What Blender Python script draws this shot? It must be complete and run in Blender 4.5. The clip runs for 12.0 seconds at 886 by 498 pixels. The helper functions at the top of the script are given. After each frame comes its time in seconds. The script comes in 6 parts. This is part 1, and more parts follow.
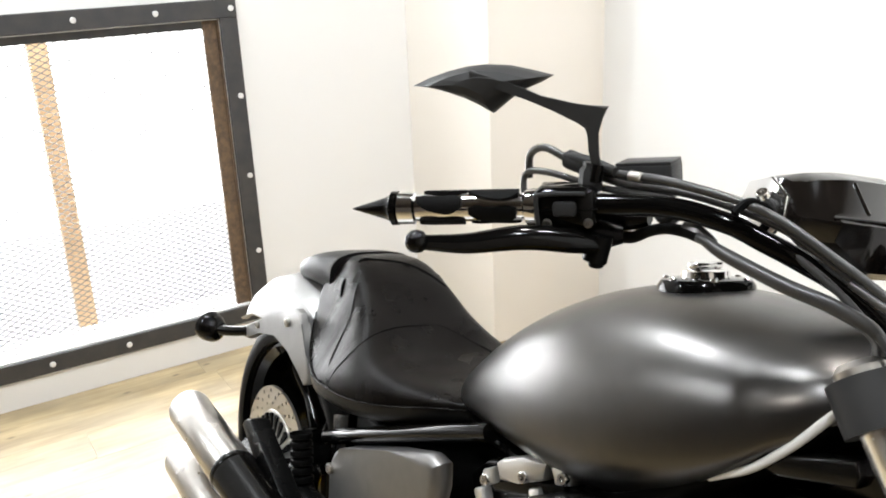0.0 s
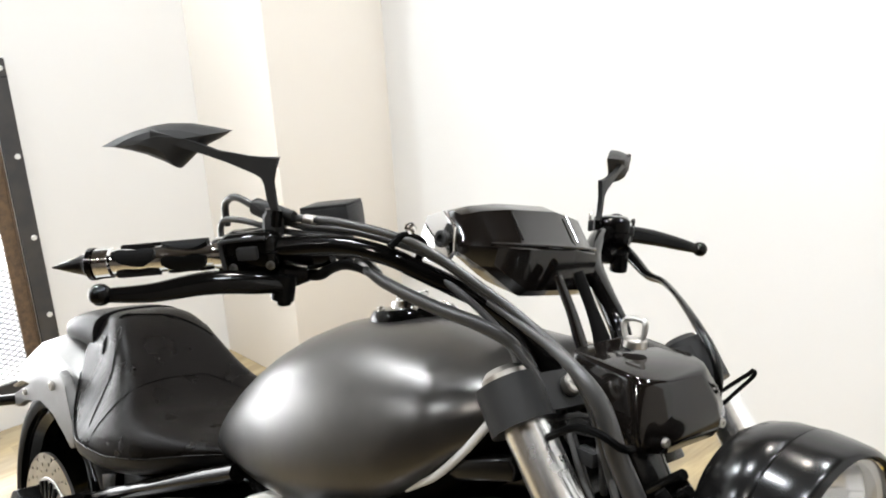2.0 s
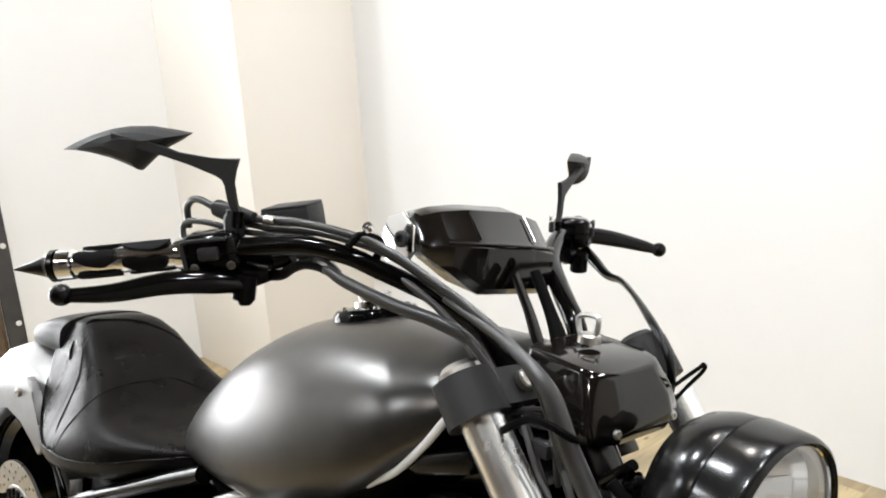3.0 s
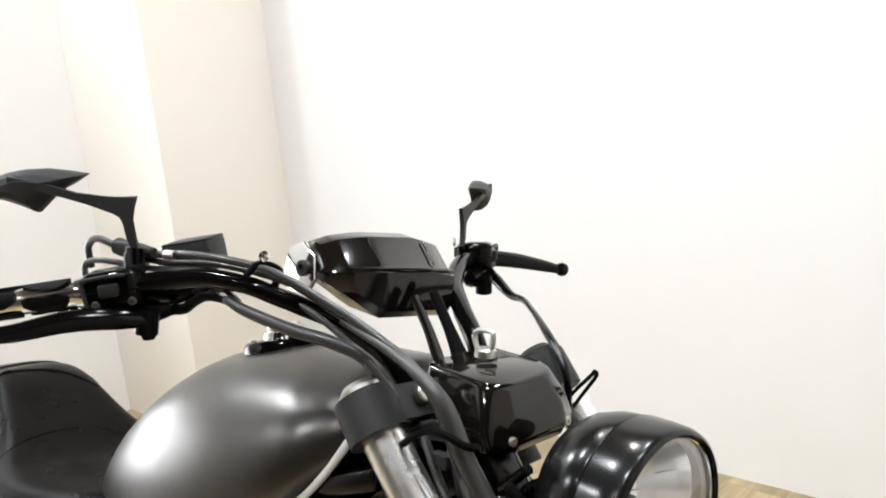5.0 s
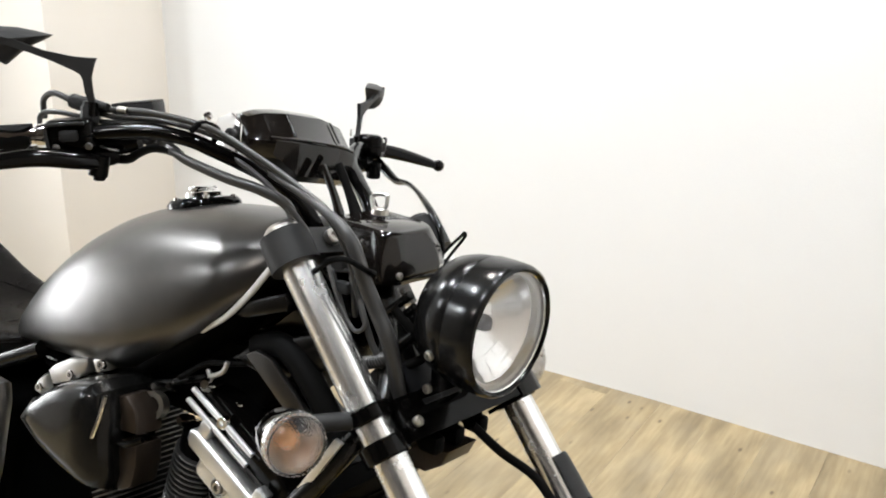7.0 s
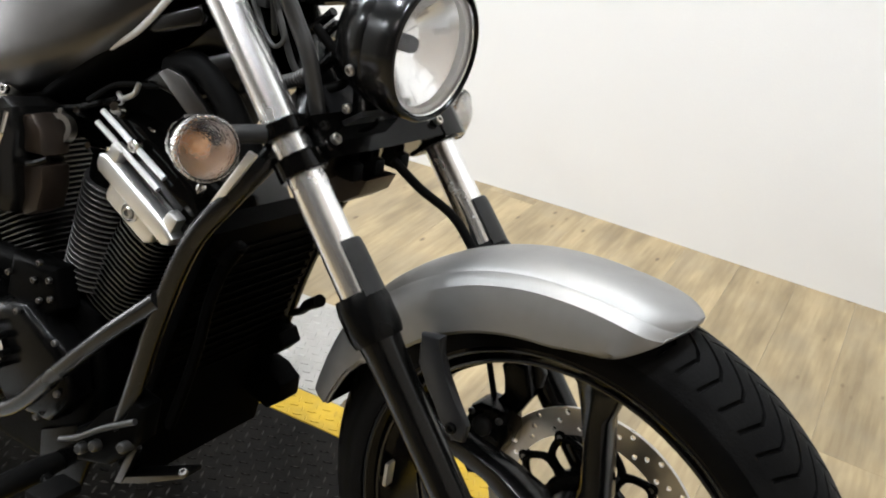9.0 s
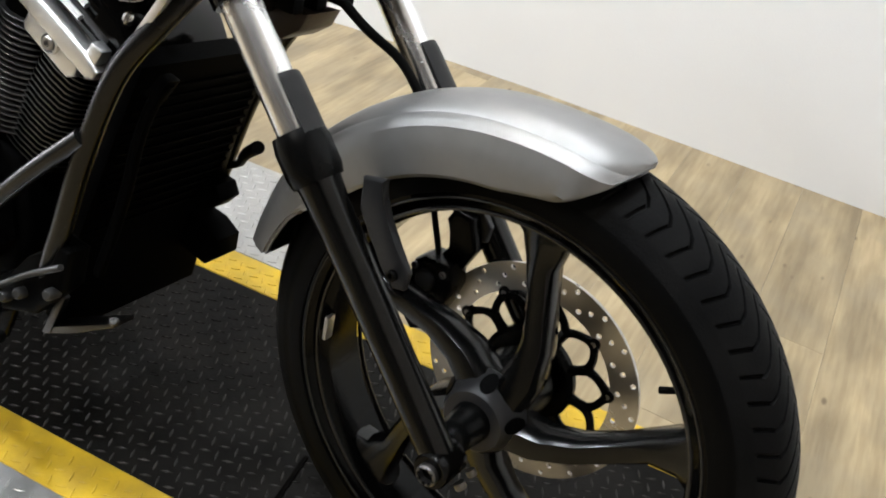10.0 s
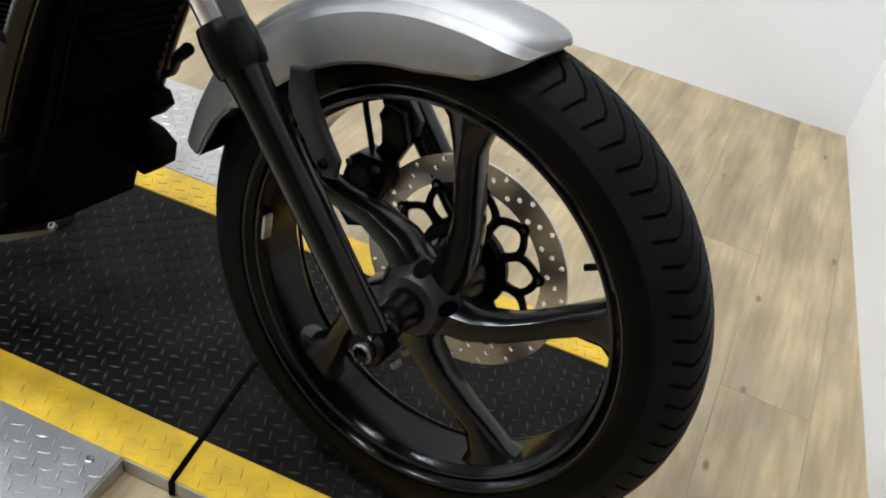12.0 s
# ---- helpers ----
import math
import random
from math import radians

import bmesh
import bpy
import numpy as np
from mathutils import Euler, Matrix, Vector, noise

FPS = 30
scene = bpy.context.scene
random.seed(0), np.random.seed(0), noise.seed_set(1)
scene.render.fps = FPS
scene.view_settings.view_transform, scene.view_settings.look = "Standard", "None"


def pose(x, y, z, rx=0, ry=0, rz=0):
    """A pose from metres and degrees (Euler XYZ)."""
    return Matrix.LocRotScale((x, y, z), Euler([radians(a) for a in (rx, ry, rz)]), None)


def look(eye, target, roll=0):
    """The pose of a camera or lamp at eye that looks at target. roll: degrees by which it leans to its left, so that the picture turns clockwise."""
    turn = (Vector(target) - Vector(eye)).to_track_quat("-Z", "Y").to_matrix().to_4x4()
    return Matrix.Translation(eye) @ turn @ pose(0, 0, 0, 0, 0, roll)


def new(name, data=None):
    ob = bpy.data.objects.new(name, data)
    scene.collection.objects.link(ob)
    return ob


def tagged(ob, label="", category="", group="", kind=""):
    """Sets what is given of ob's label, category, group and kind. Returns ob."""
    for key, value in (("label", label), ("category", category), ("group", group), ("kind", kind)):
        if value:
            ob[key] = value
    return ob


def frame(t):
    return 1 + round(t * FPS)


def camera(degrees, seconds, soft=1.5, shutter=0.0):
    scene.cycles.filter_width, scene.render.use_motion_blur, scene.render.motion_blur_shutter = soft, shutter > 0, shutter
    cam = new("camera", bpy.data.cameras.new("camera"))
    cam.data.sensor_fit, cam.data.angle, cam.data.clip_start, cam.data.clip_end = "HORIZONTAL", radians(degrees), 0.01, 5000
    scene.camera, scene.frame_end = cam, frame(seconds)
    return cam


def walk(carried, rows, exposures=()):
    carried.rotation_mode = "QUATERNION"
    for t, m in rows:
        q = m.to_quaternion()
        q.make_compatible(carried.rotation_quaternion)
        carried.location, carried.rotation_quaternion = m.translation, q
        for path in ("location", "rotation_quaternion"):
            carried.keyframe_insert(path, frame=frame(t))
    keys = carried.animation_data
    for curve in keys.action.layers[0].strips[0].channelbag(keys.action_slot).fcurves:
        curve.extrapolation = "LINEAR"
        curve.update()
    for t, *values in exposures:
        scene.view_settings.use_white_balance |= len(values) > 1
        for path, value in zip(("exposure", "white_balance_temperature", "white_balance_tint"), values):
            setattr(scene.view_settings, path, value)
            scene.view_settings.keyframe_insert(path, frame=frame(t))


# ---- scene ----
cam = camera(53.4, 12.0, soft=1.9)
PATH = [
    (0, (-0.177, -0.569, 1.32), (-1.788, 0.41, 0.652), -2.4),
    (0.5, (-0.081, -0.563, 1.348), (-1.709, 0.447, 0.773), -3.7),
    (1, (-0.066, -0.525, 1.347), (-1.62, 0.596, 0.774), -3.9),
    (1.5, (-0.048, -0.503, 1.341), (-1.527, 0.712, 0.763), -3.2),
    (2, (-0.03, -0.485, 1.333), (-1.448, 0.793, 0.737), -3.4),
    (2.5, (-0.015, -0.481, 1.327), (-1.412, 0.817, 0.727), -3.8),
    (3, (-0.002, -0.485, 1.328), (-1.388, 0.835, 0.748), -3.3),
    (3.5, (0.012, -0.48, 1.328), (-1.339, 0.876, 0.749), -4.4),
    (5.5, (0.077, -0.489, 1.316), (-1.2, 0.969, 0.825), -4.3),
    (6, (0.106, -0.563, 1.32), (-1.104, 0.941, 0.798), -2.6),
    (6.5, (0.142, -0.679, 1.328), (-0.953, 0.889, 0.744), -0.5),
    (8.5, (0.209, -0.73, 1.19), (-0.668, 0.843, 0.319), 5.7),
    (9, (0.212, -0.725, 1.167), (-0.594, 0.839, 0.215), 6.8),
    (9.5, (0.218, -0.714, 1.137), (-0.493, 0.833, 0.088), 8.6),
    (10, (0.223, -0.709, 1.098), (-0.404, 0.81, -0.041), 10.8),
    (10.5, (0.234, -0.707, 1.061), (-0.303, 0.791, -0.15), 12.0),
    (11, (0.247, -0.711, 1.038), (-0.223, 0.783, -0.206), 12.5),
    (11.5, (0.27, -0.735, 1.015), (-0.171, 0.74, -0.262), 12.9),
    (12, (0.292, -0.747, 1.066), (-0.218, 0.753, -0.155), 11.0),
]
EXPOSURES = [(0.0, 0.26, 6500, 10), (0.5, 0.22, 6500, 10), (3.0, 0.16, 6500, 10), (6.5, 0.14, 6500, 10), (8.5, 0.14, 6450, 10), (9.5, 0.10, 6350, 10), (10.5, 0.04, 6300, 10), (11.0, 0.04, 6350, 10), (11.5, 0.04, 6250, 10), (12.0, 0.08, 6100, 10)]
walk(cam, [(t, look(eye, target, roll)) for t, eye, target, roll in PATH], EXPOSURES)

# ---- world and light ----
world = bpy.data.worlds.new("world")
scene.world = world
world.use_nodes = True
sky = world.node_tree.nodes.new("ShaderNodeTexSky")
sky.sky_type, sky.sun_disc = "NISHITA", False
sky.sun_elevation, sky.sun_rotation = radians(40), radians(60)
world.node_tree.links.new(sky.outputs[0], world.node_tree.nodes["Background"].inputs[0])
world.node_tree.nodes["Background"].inputs[1].default_value = 0.15


def area_lamp(name, m, sx, sy, power, colour):
    data = bpy.data.lights.new(name, "AREA")
    data.shape, data.size, data.size_y, data.energy, data.color = "RECTANGLE", sx, sy, power, colour
    ob = new(name, data)
    ob.matrix_world = m
    return ob


# ---- materials ----
def material(name, colour, rough=0.5, metal=0.0, second=None, scale=8.0, amount=0.5, bump=0.0, bump_scale=200.0,
             rough_var=0.1, coat=0.0, stretch=(1, 1, 1), emit=None, random_tint=0.0, spec=0.5):
    """Principled surface with cloudy colour variation, fine bump and uneven gloss."""
    mt = bpy.data.materials.new(name)
    mt.use_nodes = True
    n, l = mt.node_tree.nodes, mt.node_tree.links
    b = n["Principled BSDF"]
    b.inputs["Metallic"].default_value = metal
    b.inputs["Coat Weight"].default_value = coat
    b.inputs["Specular IOR Level"].default_value = spec
    b.inputs["Coat Roughness"].default_value = 0.05
    tc, mp = n.new("ShaderNodeTexCoord"), n.new("ShaderNodeMapping")
    mp.inputs["Scale"].default_value = stretch
    l.new(tc.outputs["Object"], mp.inputs[0])
    big = n.new("ShaderNodeTexNoise")
    big.inputs["Scale"].default_value, big.inputs["Detail"].default_value = scale, 6
    l.new(mp.outputs[0], big.inputs[0])
    mix = n.new("ShaderNodeMix")
    mix.data_type = "RGBA"
    ramp = n.new("ShaderNodeMapRange")
    ramp.inputs[1].default_value, ramp.inputs[2].default_value = 0.35, 0.7
    ramp.inputs[4].default_value = amount
    l.new(big.outputs[0], ramp.inputs[0])
    l.new(ramp.outputs[0], mix.inputs[0])
    mix.inputs[6].default_value = (*colour, 1)
    mix.inputs[7].default_value = (*(second or tuple(c * 0.8 for c in colour)), 1)
    last = mix.outputs[2]
    if random_tint:
        info, hsv, mr = n.new("ShaderNodeObjectInfo"), n.new("ShaderNodeHueSaturation"), n.new("ShaderNodeMapRange")
        mr.inputs[3].default_value, mr.inputs[4].default_value = 1 - random_tint, 1 + random_tint
        l.new(info.outputs["Random"], mr.inputs[0])
        l.new(mr.outputs[0], hsv.inputs["Value"])
        l.new(last, hsv.inputs["Color"])
        last = hsv.outputs[0]
    l.new(last, b.inputs["Base Color"])
    rr = n.new("ShaderNodeMapRange")
    rr.inputs[3].default_value, rr.inputs[4].default_value = max(0.02, rough - rough_var), min(1, rough + rough_var)
    fine = n.new("ShaderNodeTexNoise")
    fine.inputs["Scale"].default_value, fine.inputs["Detail"].default_value = bump_scale, 4
    l.new(mp.outputs[0], fine.inputs[0])
    l.new(big.outputs[0], rr.inputs[0])
    l.new(rr.outputs[0], b.inputs["Roughness"])
    if bump:
        bp = n.new("ShaderNodeBump")
        bp.inputs["Strength"].default_value, bp.inputs["Distance"].default_value = 1.0, bump
        l.new(fine.outputs[0], bp.inputs["Height"])
        l.new(bp.outputs[0], b.inputs["Normal"])
    if emit:
        b.inputs["Emission Color"].default_value = (*emit[0], 1)
        b.inputs["Emission Strength"].default_value = emit[1]
    return mt


def glass(name, colour=(1, 1, 1), rough=0.02, bump=0.0, bump_scale=100.0):
    mt = bpy.data.materials.new(name)
    mt.use_nodes = True
    n, l = mt.node_tree.nodes, mt.node_tree.links
    b = n["Principled BSDF"]
    b.inputs["Base Color"].default_value = (*colour, 1)
    b.inputs["Transmission Weight"].default_value = 1.0
    b.inputs["Roughness"].default_value = rough
    b.inputs["IOR"].default_value = 1.45
    if bump:
        v, bp, tc = n.new("ShaderNodeTexVoronoi"), n.new("ShaderNodeBump"), n.new("ShaderNodeTexCoord")
        v.inputs["Scale"].default_value = bump_scale
        l.new(tc.outputs["Object"], v.inputs[0])
        bp.inputs["Strength"].default_value, bp.inputs["Distance"].default_value = 0.6, bump
        l.new(v.outputs[0], bp.inputs["Height"])
        l.new(bp.outputs[0], b.inputs["Normal"])
    return mt


SATIN_GREY = material("satin_gunmetal_paint", (0.098, 0.094, 0.091), 0.30, 1.0, (0.086, 0.083, 0.080), 40, 0.5, 0.00006, 1500, 0.04)
SILVER = material("satin_silver_paint", (0.275, 0.270, 0.266), 0.44, 0.78, (0.240, 0.236, 0.231), 40, 0.5, 0.00012, 1500, 0.04)
GLOSS_BLACK = material("gloss_black_paint", (0.0014, 0.0013, 0.0012), 0.10, 0.0, (0.0024, 0.0022, 0.0020), 10, 0.5, 0.0, 200, 0.03, spec=0.15)
WHEEL_BLACK = material("satin_black_wheel_paint", (0.0020, 0.0020, 0.0020), 0.19, 0.0, (0.0034, 0.0033, 0.0032), 10, 0.5, 0.00006, 900, 0.05, spec=0.34)
RIM_BLACK = material("black_rim_paint", (0.0010, 0.0010, 0.0010), 0.11, 0.0, (0.0018, 0.0017, 0.0016), 10, 0.5, 0.00006, 900, 0.04, spec=0.15)
LIP_BLACK = material("gloss_black_lip", (0.004, 0.004, 0.004), 0.22, 0.0, (0.006, 0.006, 0.006), 10, 0.5, 0.0, 200, 0.05, spec=0.6)
FRAME_BLACK = material("satin_black_frame_paint", (0.0018, 0.0017, 0.0016), 0.19, 0.0, (0.0030, 0.0028, 0.0026), 14, 0.6, 0.00006, 700, 0.05, spec=0.32)
HEADLIGHT_BLACK = material("soft_gloss_black_paint", (0.0042, 0.0041, 0.0040), 0.19, 0.0, (0.0062, 0.0060, 0.0058), 14, 0.5, 0.0, 200, 0.04, spec=0.34)
WIRE_GREY = material("grey_wire_sheath", (0.085, 0.084, 0.082), 0.35, 0.0, (0.11, 0.108, 0.105), 20, 0.6, 0.0001, 500, 0.08)
# radiator parts: deeper than matt black, their shade put into the colour
SHADE_BLACK = material("shaded_black_casing", (0.0009, 0.0009, 0.0009), 0.5, 0.0, (0.0016, 0.0015, 0.0015), 20, 0.6, 0.0002, 500, 0.08, spec=0.010)
TUBE_BLACK = material("worn_gloss_tube_paint", (0.0030, 0.0029, 0.0028), 0.26, 0.0, (0.0048, 0.0046, 0.0044), 14, 0.6, 0.00006, 700, 0.05, spec=0.42)
COVER_GREY = material("satin_grey_cover_paint", (0.195, 0.191, 0.188), 0.36, 0.85, (0.165, 0.162, 0.160), 40, 0.5, 0.0001, 1500, 0.04)
NUT_STEEL = material("dull_dark_steel", (0.20, 0.195, 0.19), 0.34, 1.0, (0.12, 0.115, 0.11), 60, 0.8, 0.0002, 500, 0.1)
BROWN_BLACK = material("warm_gloss_black_plastic", (0.0046, 0.0036, 0.0030), 0.09, 0.0, (0.0070, 0.0055, 0.0047), 20, 0.5, 0.0, 900, 0.03, spec=0.46)
SATIN_BLACK = material("satin_black_paint", (0.0020, 0.0020, 0.0020), 0.26, 0.0, (0.0038, 0.0037, 0.0035), 15, 0.6, 0.00006, 700, 0.06, spec=0.11)
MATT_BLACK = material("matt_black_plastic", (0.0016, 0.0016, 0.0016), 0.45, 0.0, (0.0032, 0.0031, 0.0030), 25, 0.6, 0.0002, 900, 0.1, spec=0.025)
DARK_GREY = material("dark_grey_plastic", (0.024, 0.024, 0.0245), 0.42, 0.0, (0.034, 0.0335, 0.033), 20, 0.6, 0.00015, 900, 0.08, spec=0.12)
HUB_GREY = material("grey_hub_coating", (0.020, 0.020, 0.0215), 0.36, 0.2, (0.029, 0.029, 0.030), 20, 0.6, 0.00015, 900, 0.06, spec=0.32)
RUBBER = material("black_rubber", (0.004, 0.004, 0.004), 0.5, 0.0, (0.008, 0.0075, 0.007), 12, 0.7, 0.0003, 500, 0.1, spec=0.03)
CABLE = material("grey_cable_sheath", (0.030, 0.0297, 0.0293), 0.32, 0.0, (0.045, 0.0443, 0.0436), 12, 0.7, 0.0002, 500, 0.08, spec=0.5)
TYRE = material("tyre_rubber", (0.0018, 0.0018, 0.0019), 0.42, 0.0, (0.0034, 0.0033, 0.0032), 9, 0.7, 0.0003, 400, 0.1, spec=0.05)
TREAD = material("grey_tread_rubber", (0.0042, 0.0042, 0.0045), 0.52, 0.0, (0.0090, 0.0088, 0.0086), 14, 0.8, 0.0004, 300, 0.08, spec=0.06)
CHROME = material("chrome", (0.78, 0.77, 0.76), 0.07, 1.0, (0.7, 0.69, 0.68), 30, 0.4, 0.0, 200, 0.04)
FORK_CHROME = material("satin_chrome", (0.96, 0.955, 0.95), 0.26, 1.0, (0.90, 0.895, 0.89), 30, 0.5, 0.00005, 700, 0.05)
STEEL = material("brushed_steel", (0.52, 0.50, 0.47), 0.3, 1.0, (0.40, 0.38, 0.35), 25, 0.6, 0.00015, 600, 0.08)
ALUMINIUM = material("cast_aluminium", (0.55, 0.54, 0.52), 0.38, 0.9, (0.42, 0.41, 0.39), 30, 0.6, 0.0003, 500, 0.1)
LEATHER = material("black_leather", (0.0028, 0.0022, 0.0019), 0.29, 0.0, (0.0050, 0.0041, 0.0036), 18, 0.6, 0.0005, 700, 0.07, spec=0.075)
# lighter copy of the leather: window sheen on skirt and pad put into colour
LEATHER_SHEEN = material("sheen_grey_leather", (0.007, 0.0068, 0.0066), 0.34, 0.0, (0.011, 0.0108, 0.0105), 14, 0.6, 0.0005, 700, 0.07, spec=0.15)
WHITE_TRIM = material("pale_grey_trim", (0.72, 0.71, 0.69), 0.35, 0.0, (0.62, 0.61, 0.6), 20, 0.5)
RUST = material("rusty_brown_paint", (0.16, 0.10, 0.055), 0.7, 0.0, (0.07, 0.05, 0.035), 60, 0.9, 0.0008, 300, 0.1)
WALL = material("white_wall_paint", (0.772, 0.766, 0.757), 0.55, 0.0, (0.735, 0.726, 0.714), 0.9, 0.7, 0.0004, 180, 0.08)
# white pillar paint shifted to cream: warm light put into the colour
PILLAR = material("warm_lit_pillar_paint", (0.80, 0.755, 0.695), 0.62, 0.0, (0.765, 0.715, 0.65), 0.9, 0.7, 0.0004, 180, 0.08)
DARK_WALL = material("brown_wall_paint", (0.36, 0.32, 0.28), 0.7, 0.0, (0.31, 0.275, 0.24), 1.2, 0.7, 0.0004, 180, 0.08)
CEILING = material("dark_brown_ceiling", (0.062, 0.050, 0.040), 0.8, 0.0, (0.050, 0.040, 0.032), 1.5, 0.6, 0.0004, 180, 0.05)
FRAME_GREY = material("dark_steel_frame", (0.05, 0.05, 0.053), 0.45, 0.4, (0.08, 0.075, 0.07), 20, 0.7, 0.0004, 250, 0.12)
MESH_STEEL = material("expanded_steel", (0.09, 0.085, 0.08), 0.5, 0.6, (0.13, 0.12, 0.11), 40, 0.7)
ORANGE = material("orange_post_paint", (0.82, 0.56, 0.31), 0.55, 0.0, (0.75, 0.50, 0.27), 6, 0.6)
PLATE_BLACK = material("worn_black_plate", (0.0075, 0.0070, 0.0064), 0.42, 0.0, (0.0170, 0.0155, 0.0140), 9, 0.9, 0.0006, 160, 0.12, spec=0.05)
# lug tops: bare wear, with the glints put into the lighter colour
PLATE_WORN = material("worn_glint_lugs", (0.060, 0.058, 0.055), 0.36, 0.75, (0.012, 0.0115, 0.0108), 34, 0.8, 0.0003, 300, 0.12)
PLATE_YELLOW = material("worn_yellow_plate", (0.72, 0.47, 0.02), 0.45, 0.0, (0.50, 0.32, 0.025), 22, 0.8, 0.0005, 160, 0.1)
PLATE_SILVER = material("bare_steel_plate", (0.52, 0.515, 0.50), 0.33, 0.72, (0.38, 0.37, 0.355), 12, 0.85, 0.0005, 160, 0.12)
STRIP = material("black_gap_strip", (0.0012, 0.0012, 0.0012), 0.7, 0.0, (0.006, 0.005, 0.004), 90, 0.8, 0.001, 150, 0.1, spec=0.02)
AMBER = material("amber_bulb_plastic", (0.85, 0.47, 0.24), 0.3, 0.0, (0.78, 0.42, 0.21), 30, 0.5)
BRASS = material("dull_bronze", (0.036, 0.025, 0.018), 0.40, 0.5, (0.020, 0.015, 0.012), 30, 0.7, 0.0003, 300)
SIGNAL_MIRROR = material("soft_signal_mirror", (0.95, 0.94, 0.93), 0.38, 1.0, (0.90, 0.89, 0.88), 60, 0.4)
REFLECTOR = material("reflector_chrome", (0.88, 0.87, 0.86), 0.20, 1.0, (0.90, 0.89, 0.88), 60, 0.4)
LENS = glass("clear_lens")
RIBBED = glass("ribbed_lens", (0.99, 0.985, 0.98), 0.05, 0.0007, 420)


def wood_material():
    mt = bpy.data.materials.new("oak_plank")
    mt.use_nodes = True
    n, l = mt.node_tree.nodes, mt.node_tree.links
    b = n["Principled BSDF"]
    tc, info, add = n.new("ShaderNodeTexCoord"), n.new("ShaderNodeObjectInfo"), n.new("ShaderNodeVectorMath")
    scl = n.new("ShaderNodeVectorMath")
    scl.operation = "SCALE"
    scl.inputs[0].default_value, add.operation = (37, 53, 11), "ADD"
    l.new(info.outputs["Random"], scl.inputs["Scale"])
    l.new(tc.outputs["Object"], add.inputs[0])
    l.new(scl.outputs[0], add.inputs[1])
    mp = n.new("ShaderNodeMapping")
    mp.inputs["Scale"].default_value = (1, 0.075, 1)
    l.new(add.outputs[0], mp.inputs[0])
    grain, cloud, knot = n.new("ShaderNodeTexNoise"), n.new("ShaderNodeTexNoise"), n.new("ShaderNodeTexNoise")
    for node, s, d in ((grain, 80, 8), (cloud, 8, 7), (knot, 6, 5)):
        node.inputs["Scale"].default_value, node.inputs["Detail"].default_value = s, d
    l.new(mp.outputs[0], grain.inputs[0])
    broad = n.new("ShaderNodeMapping")
    broad.inputs["Scale"].default_value = (1.5, 0.42, 1)
    l.new(add.outputs[0], broad.inputs[0])
    l.new(broad.outputs[0], cloud.inputs[0])
    l.new(add.outputs[0], knot.inputs[0])
    r1 = n.new("ShaderNodeValToRGB")
    r1.color_ramp.elements[0].position, r1.color_ramp.elements[1].position = 0.36, 0.65
    r1.color_ramp.elements[0].color, r1.color_ramp.elements[1].color = (0.275, 0.212, 0.122, 1), (0.470, 0.368, 0.212, 1)
    l.new(cloud.outputs[0], r1.inputs[0])
    r2 = n.new("ShaderNodeValToRGB")
    r2.color_ramp.elements[0].position, r2.color_ramp.elements[1].position = 0.38, 0.6
    r2.color_ramp.elements[0].color, r2.color_ramp.elements[1].color = (0.50, 0.43, 0.35, 1), (1, 1, 1, 1)
    l.new(grain.outputs[0], r2.inputs[0])
    m1 = n.new("ShaderNodeMix")
    m1.data_type, m1.blend_type = "RGBA", "MULTIPLY"
    m1.inputs[0].default_value = 0.32
    l.new(r1.outputs[0], m1.inputs[6])
    l.new(r2.outputs[0], m1.inputs[7])
    m2 = n.new("ShaderNodeMix")
    m2.data_type = "RGBA"
    mr = n.new("ShaderNodeMapRange")
    mr.inputs[1].default_value, mr.inputs[2].default_value, mr.inputs[4].default_value = 0.46, 0.68, 0.38
    l.new(knot.outputs[0], mr.inputs[0])
    l.new(mr.outputs[0], m2.inputs[0])
    l.new(m1.outputs[2], m2.inputs[6])
    m2.inputs[7].default_value = (0.285, 0.240, 0.168, 1)
    vor, kr, m3 = n.new("ShaderNodeTexVoronoi"), n.new("ShaderNodeMapRange"), n.new("ShaderNodeMix")
    km = n.new("ShaderNodeMapping")
    km.inputs["Scale"].default_value = (1, 0.45, 1)
    l.new(add.outputs[0], km.inputs[0])
    l.new(km.outputs[0], vor.inputs[0])
    vor.inputs["Scale"].default_value = 15
    kr.inputs[1].default_value, kr.inputs[2].default_value, kr.inputs[3].default_value, kr.inputs[4].default_value = 0.045, 0.115, 0.85, 0.0
    m3.data_type = "RGBA"
    l.new(vor.outputs["Distance"], kr.inputs[0])
    l.new(kr.outputs[0], m3.inputs[0])
    l.new(m2.outputs[2], m3.inputs[6])
    m3.inputs[7].default_value = (0.11, 0.075, 0.04, 1)
    hsv, mv = n.new("ShaderNodeHueSaturation"), n.new("ShaderNodeMapRange")
    mv.inputs[3].default_value, mv.inputs[4].default_value = 0.90, 1.05
    l.new(info.outputs["Random"], mv.inputs[0])
    l.new(mv.outputs[0], hsv.inputs["Value"])
    l.new(m3.outputs[2], hsv.inputs["Color"])
    l.new(hsv.outputs[0], b.inputs["Base Color"])
    b.inputs["Roughness"].default_value = 0.34
    bp = n.new("ShaderNodeBump")
    bp.inputs["Strength"].default_value, bp.inputs["Distance"].default_value = 0.5, 0.0006
    l.new(grain.outputs[0], bp.inputs["Height"])
    l.new(bp.outputs[0], b.inputs["Normal"])
    return mt


WOOD = wood_material()


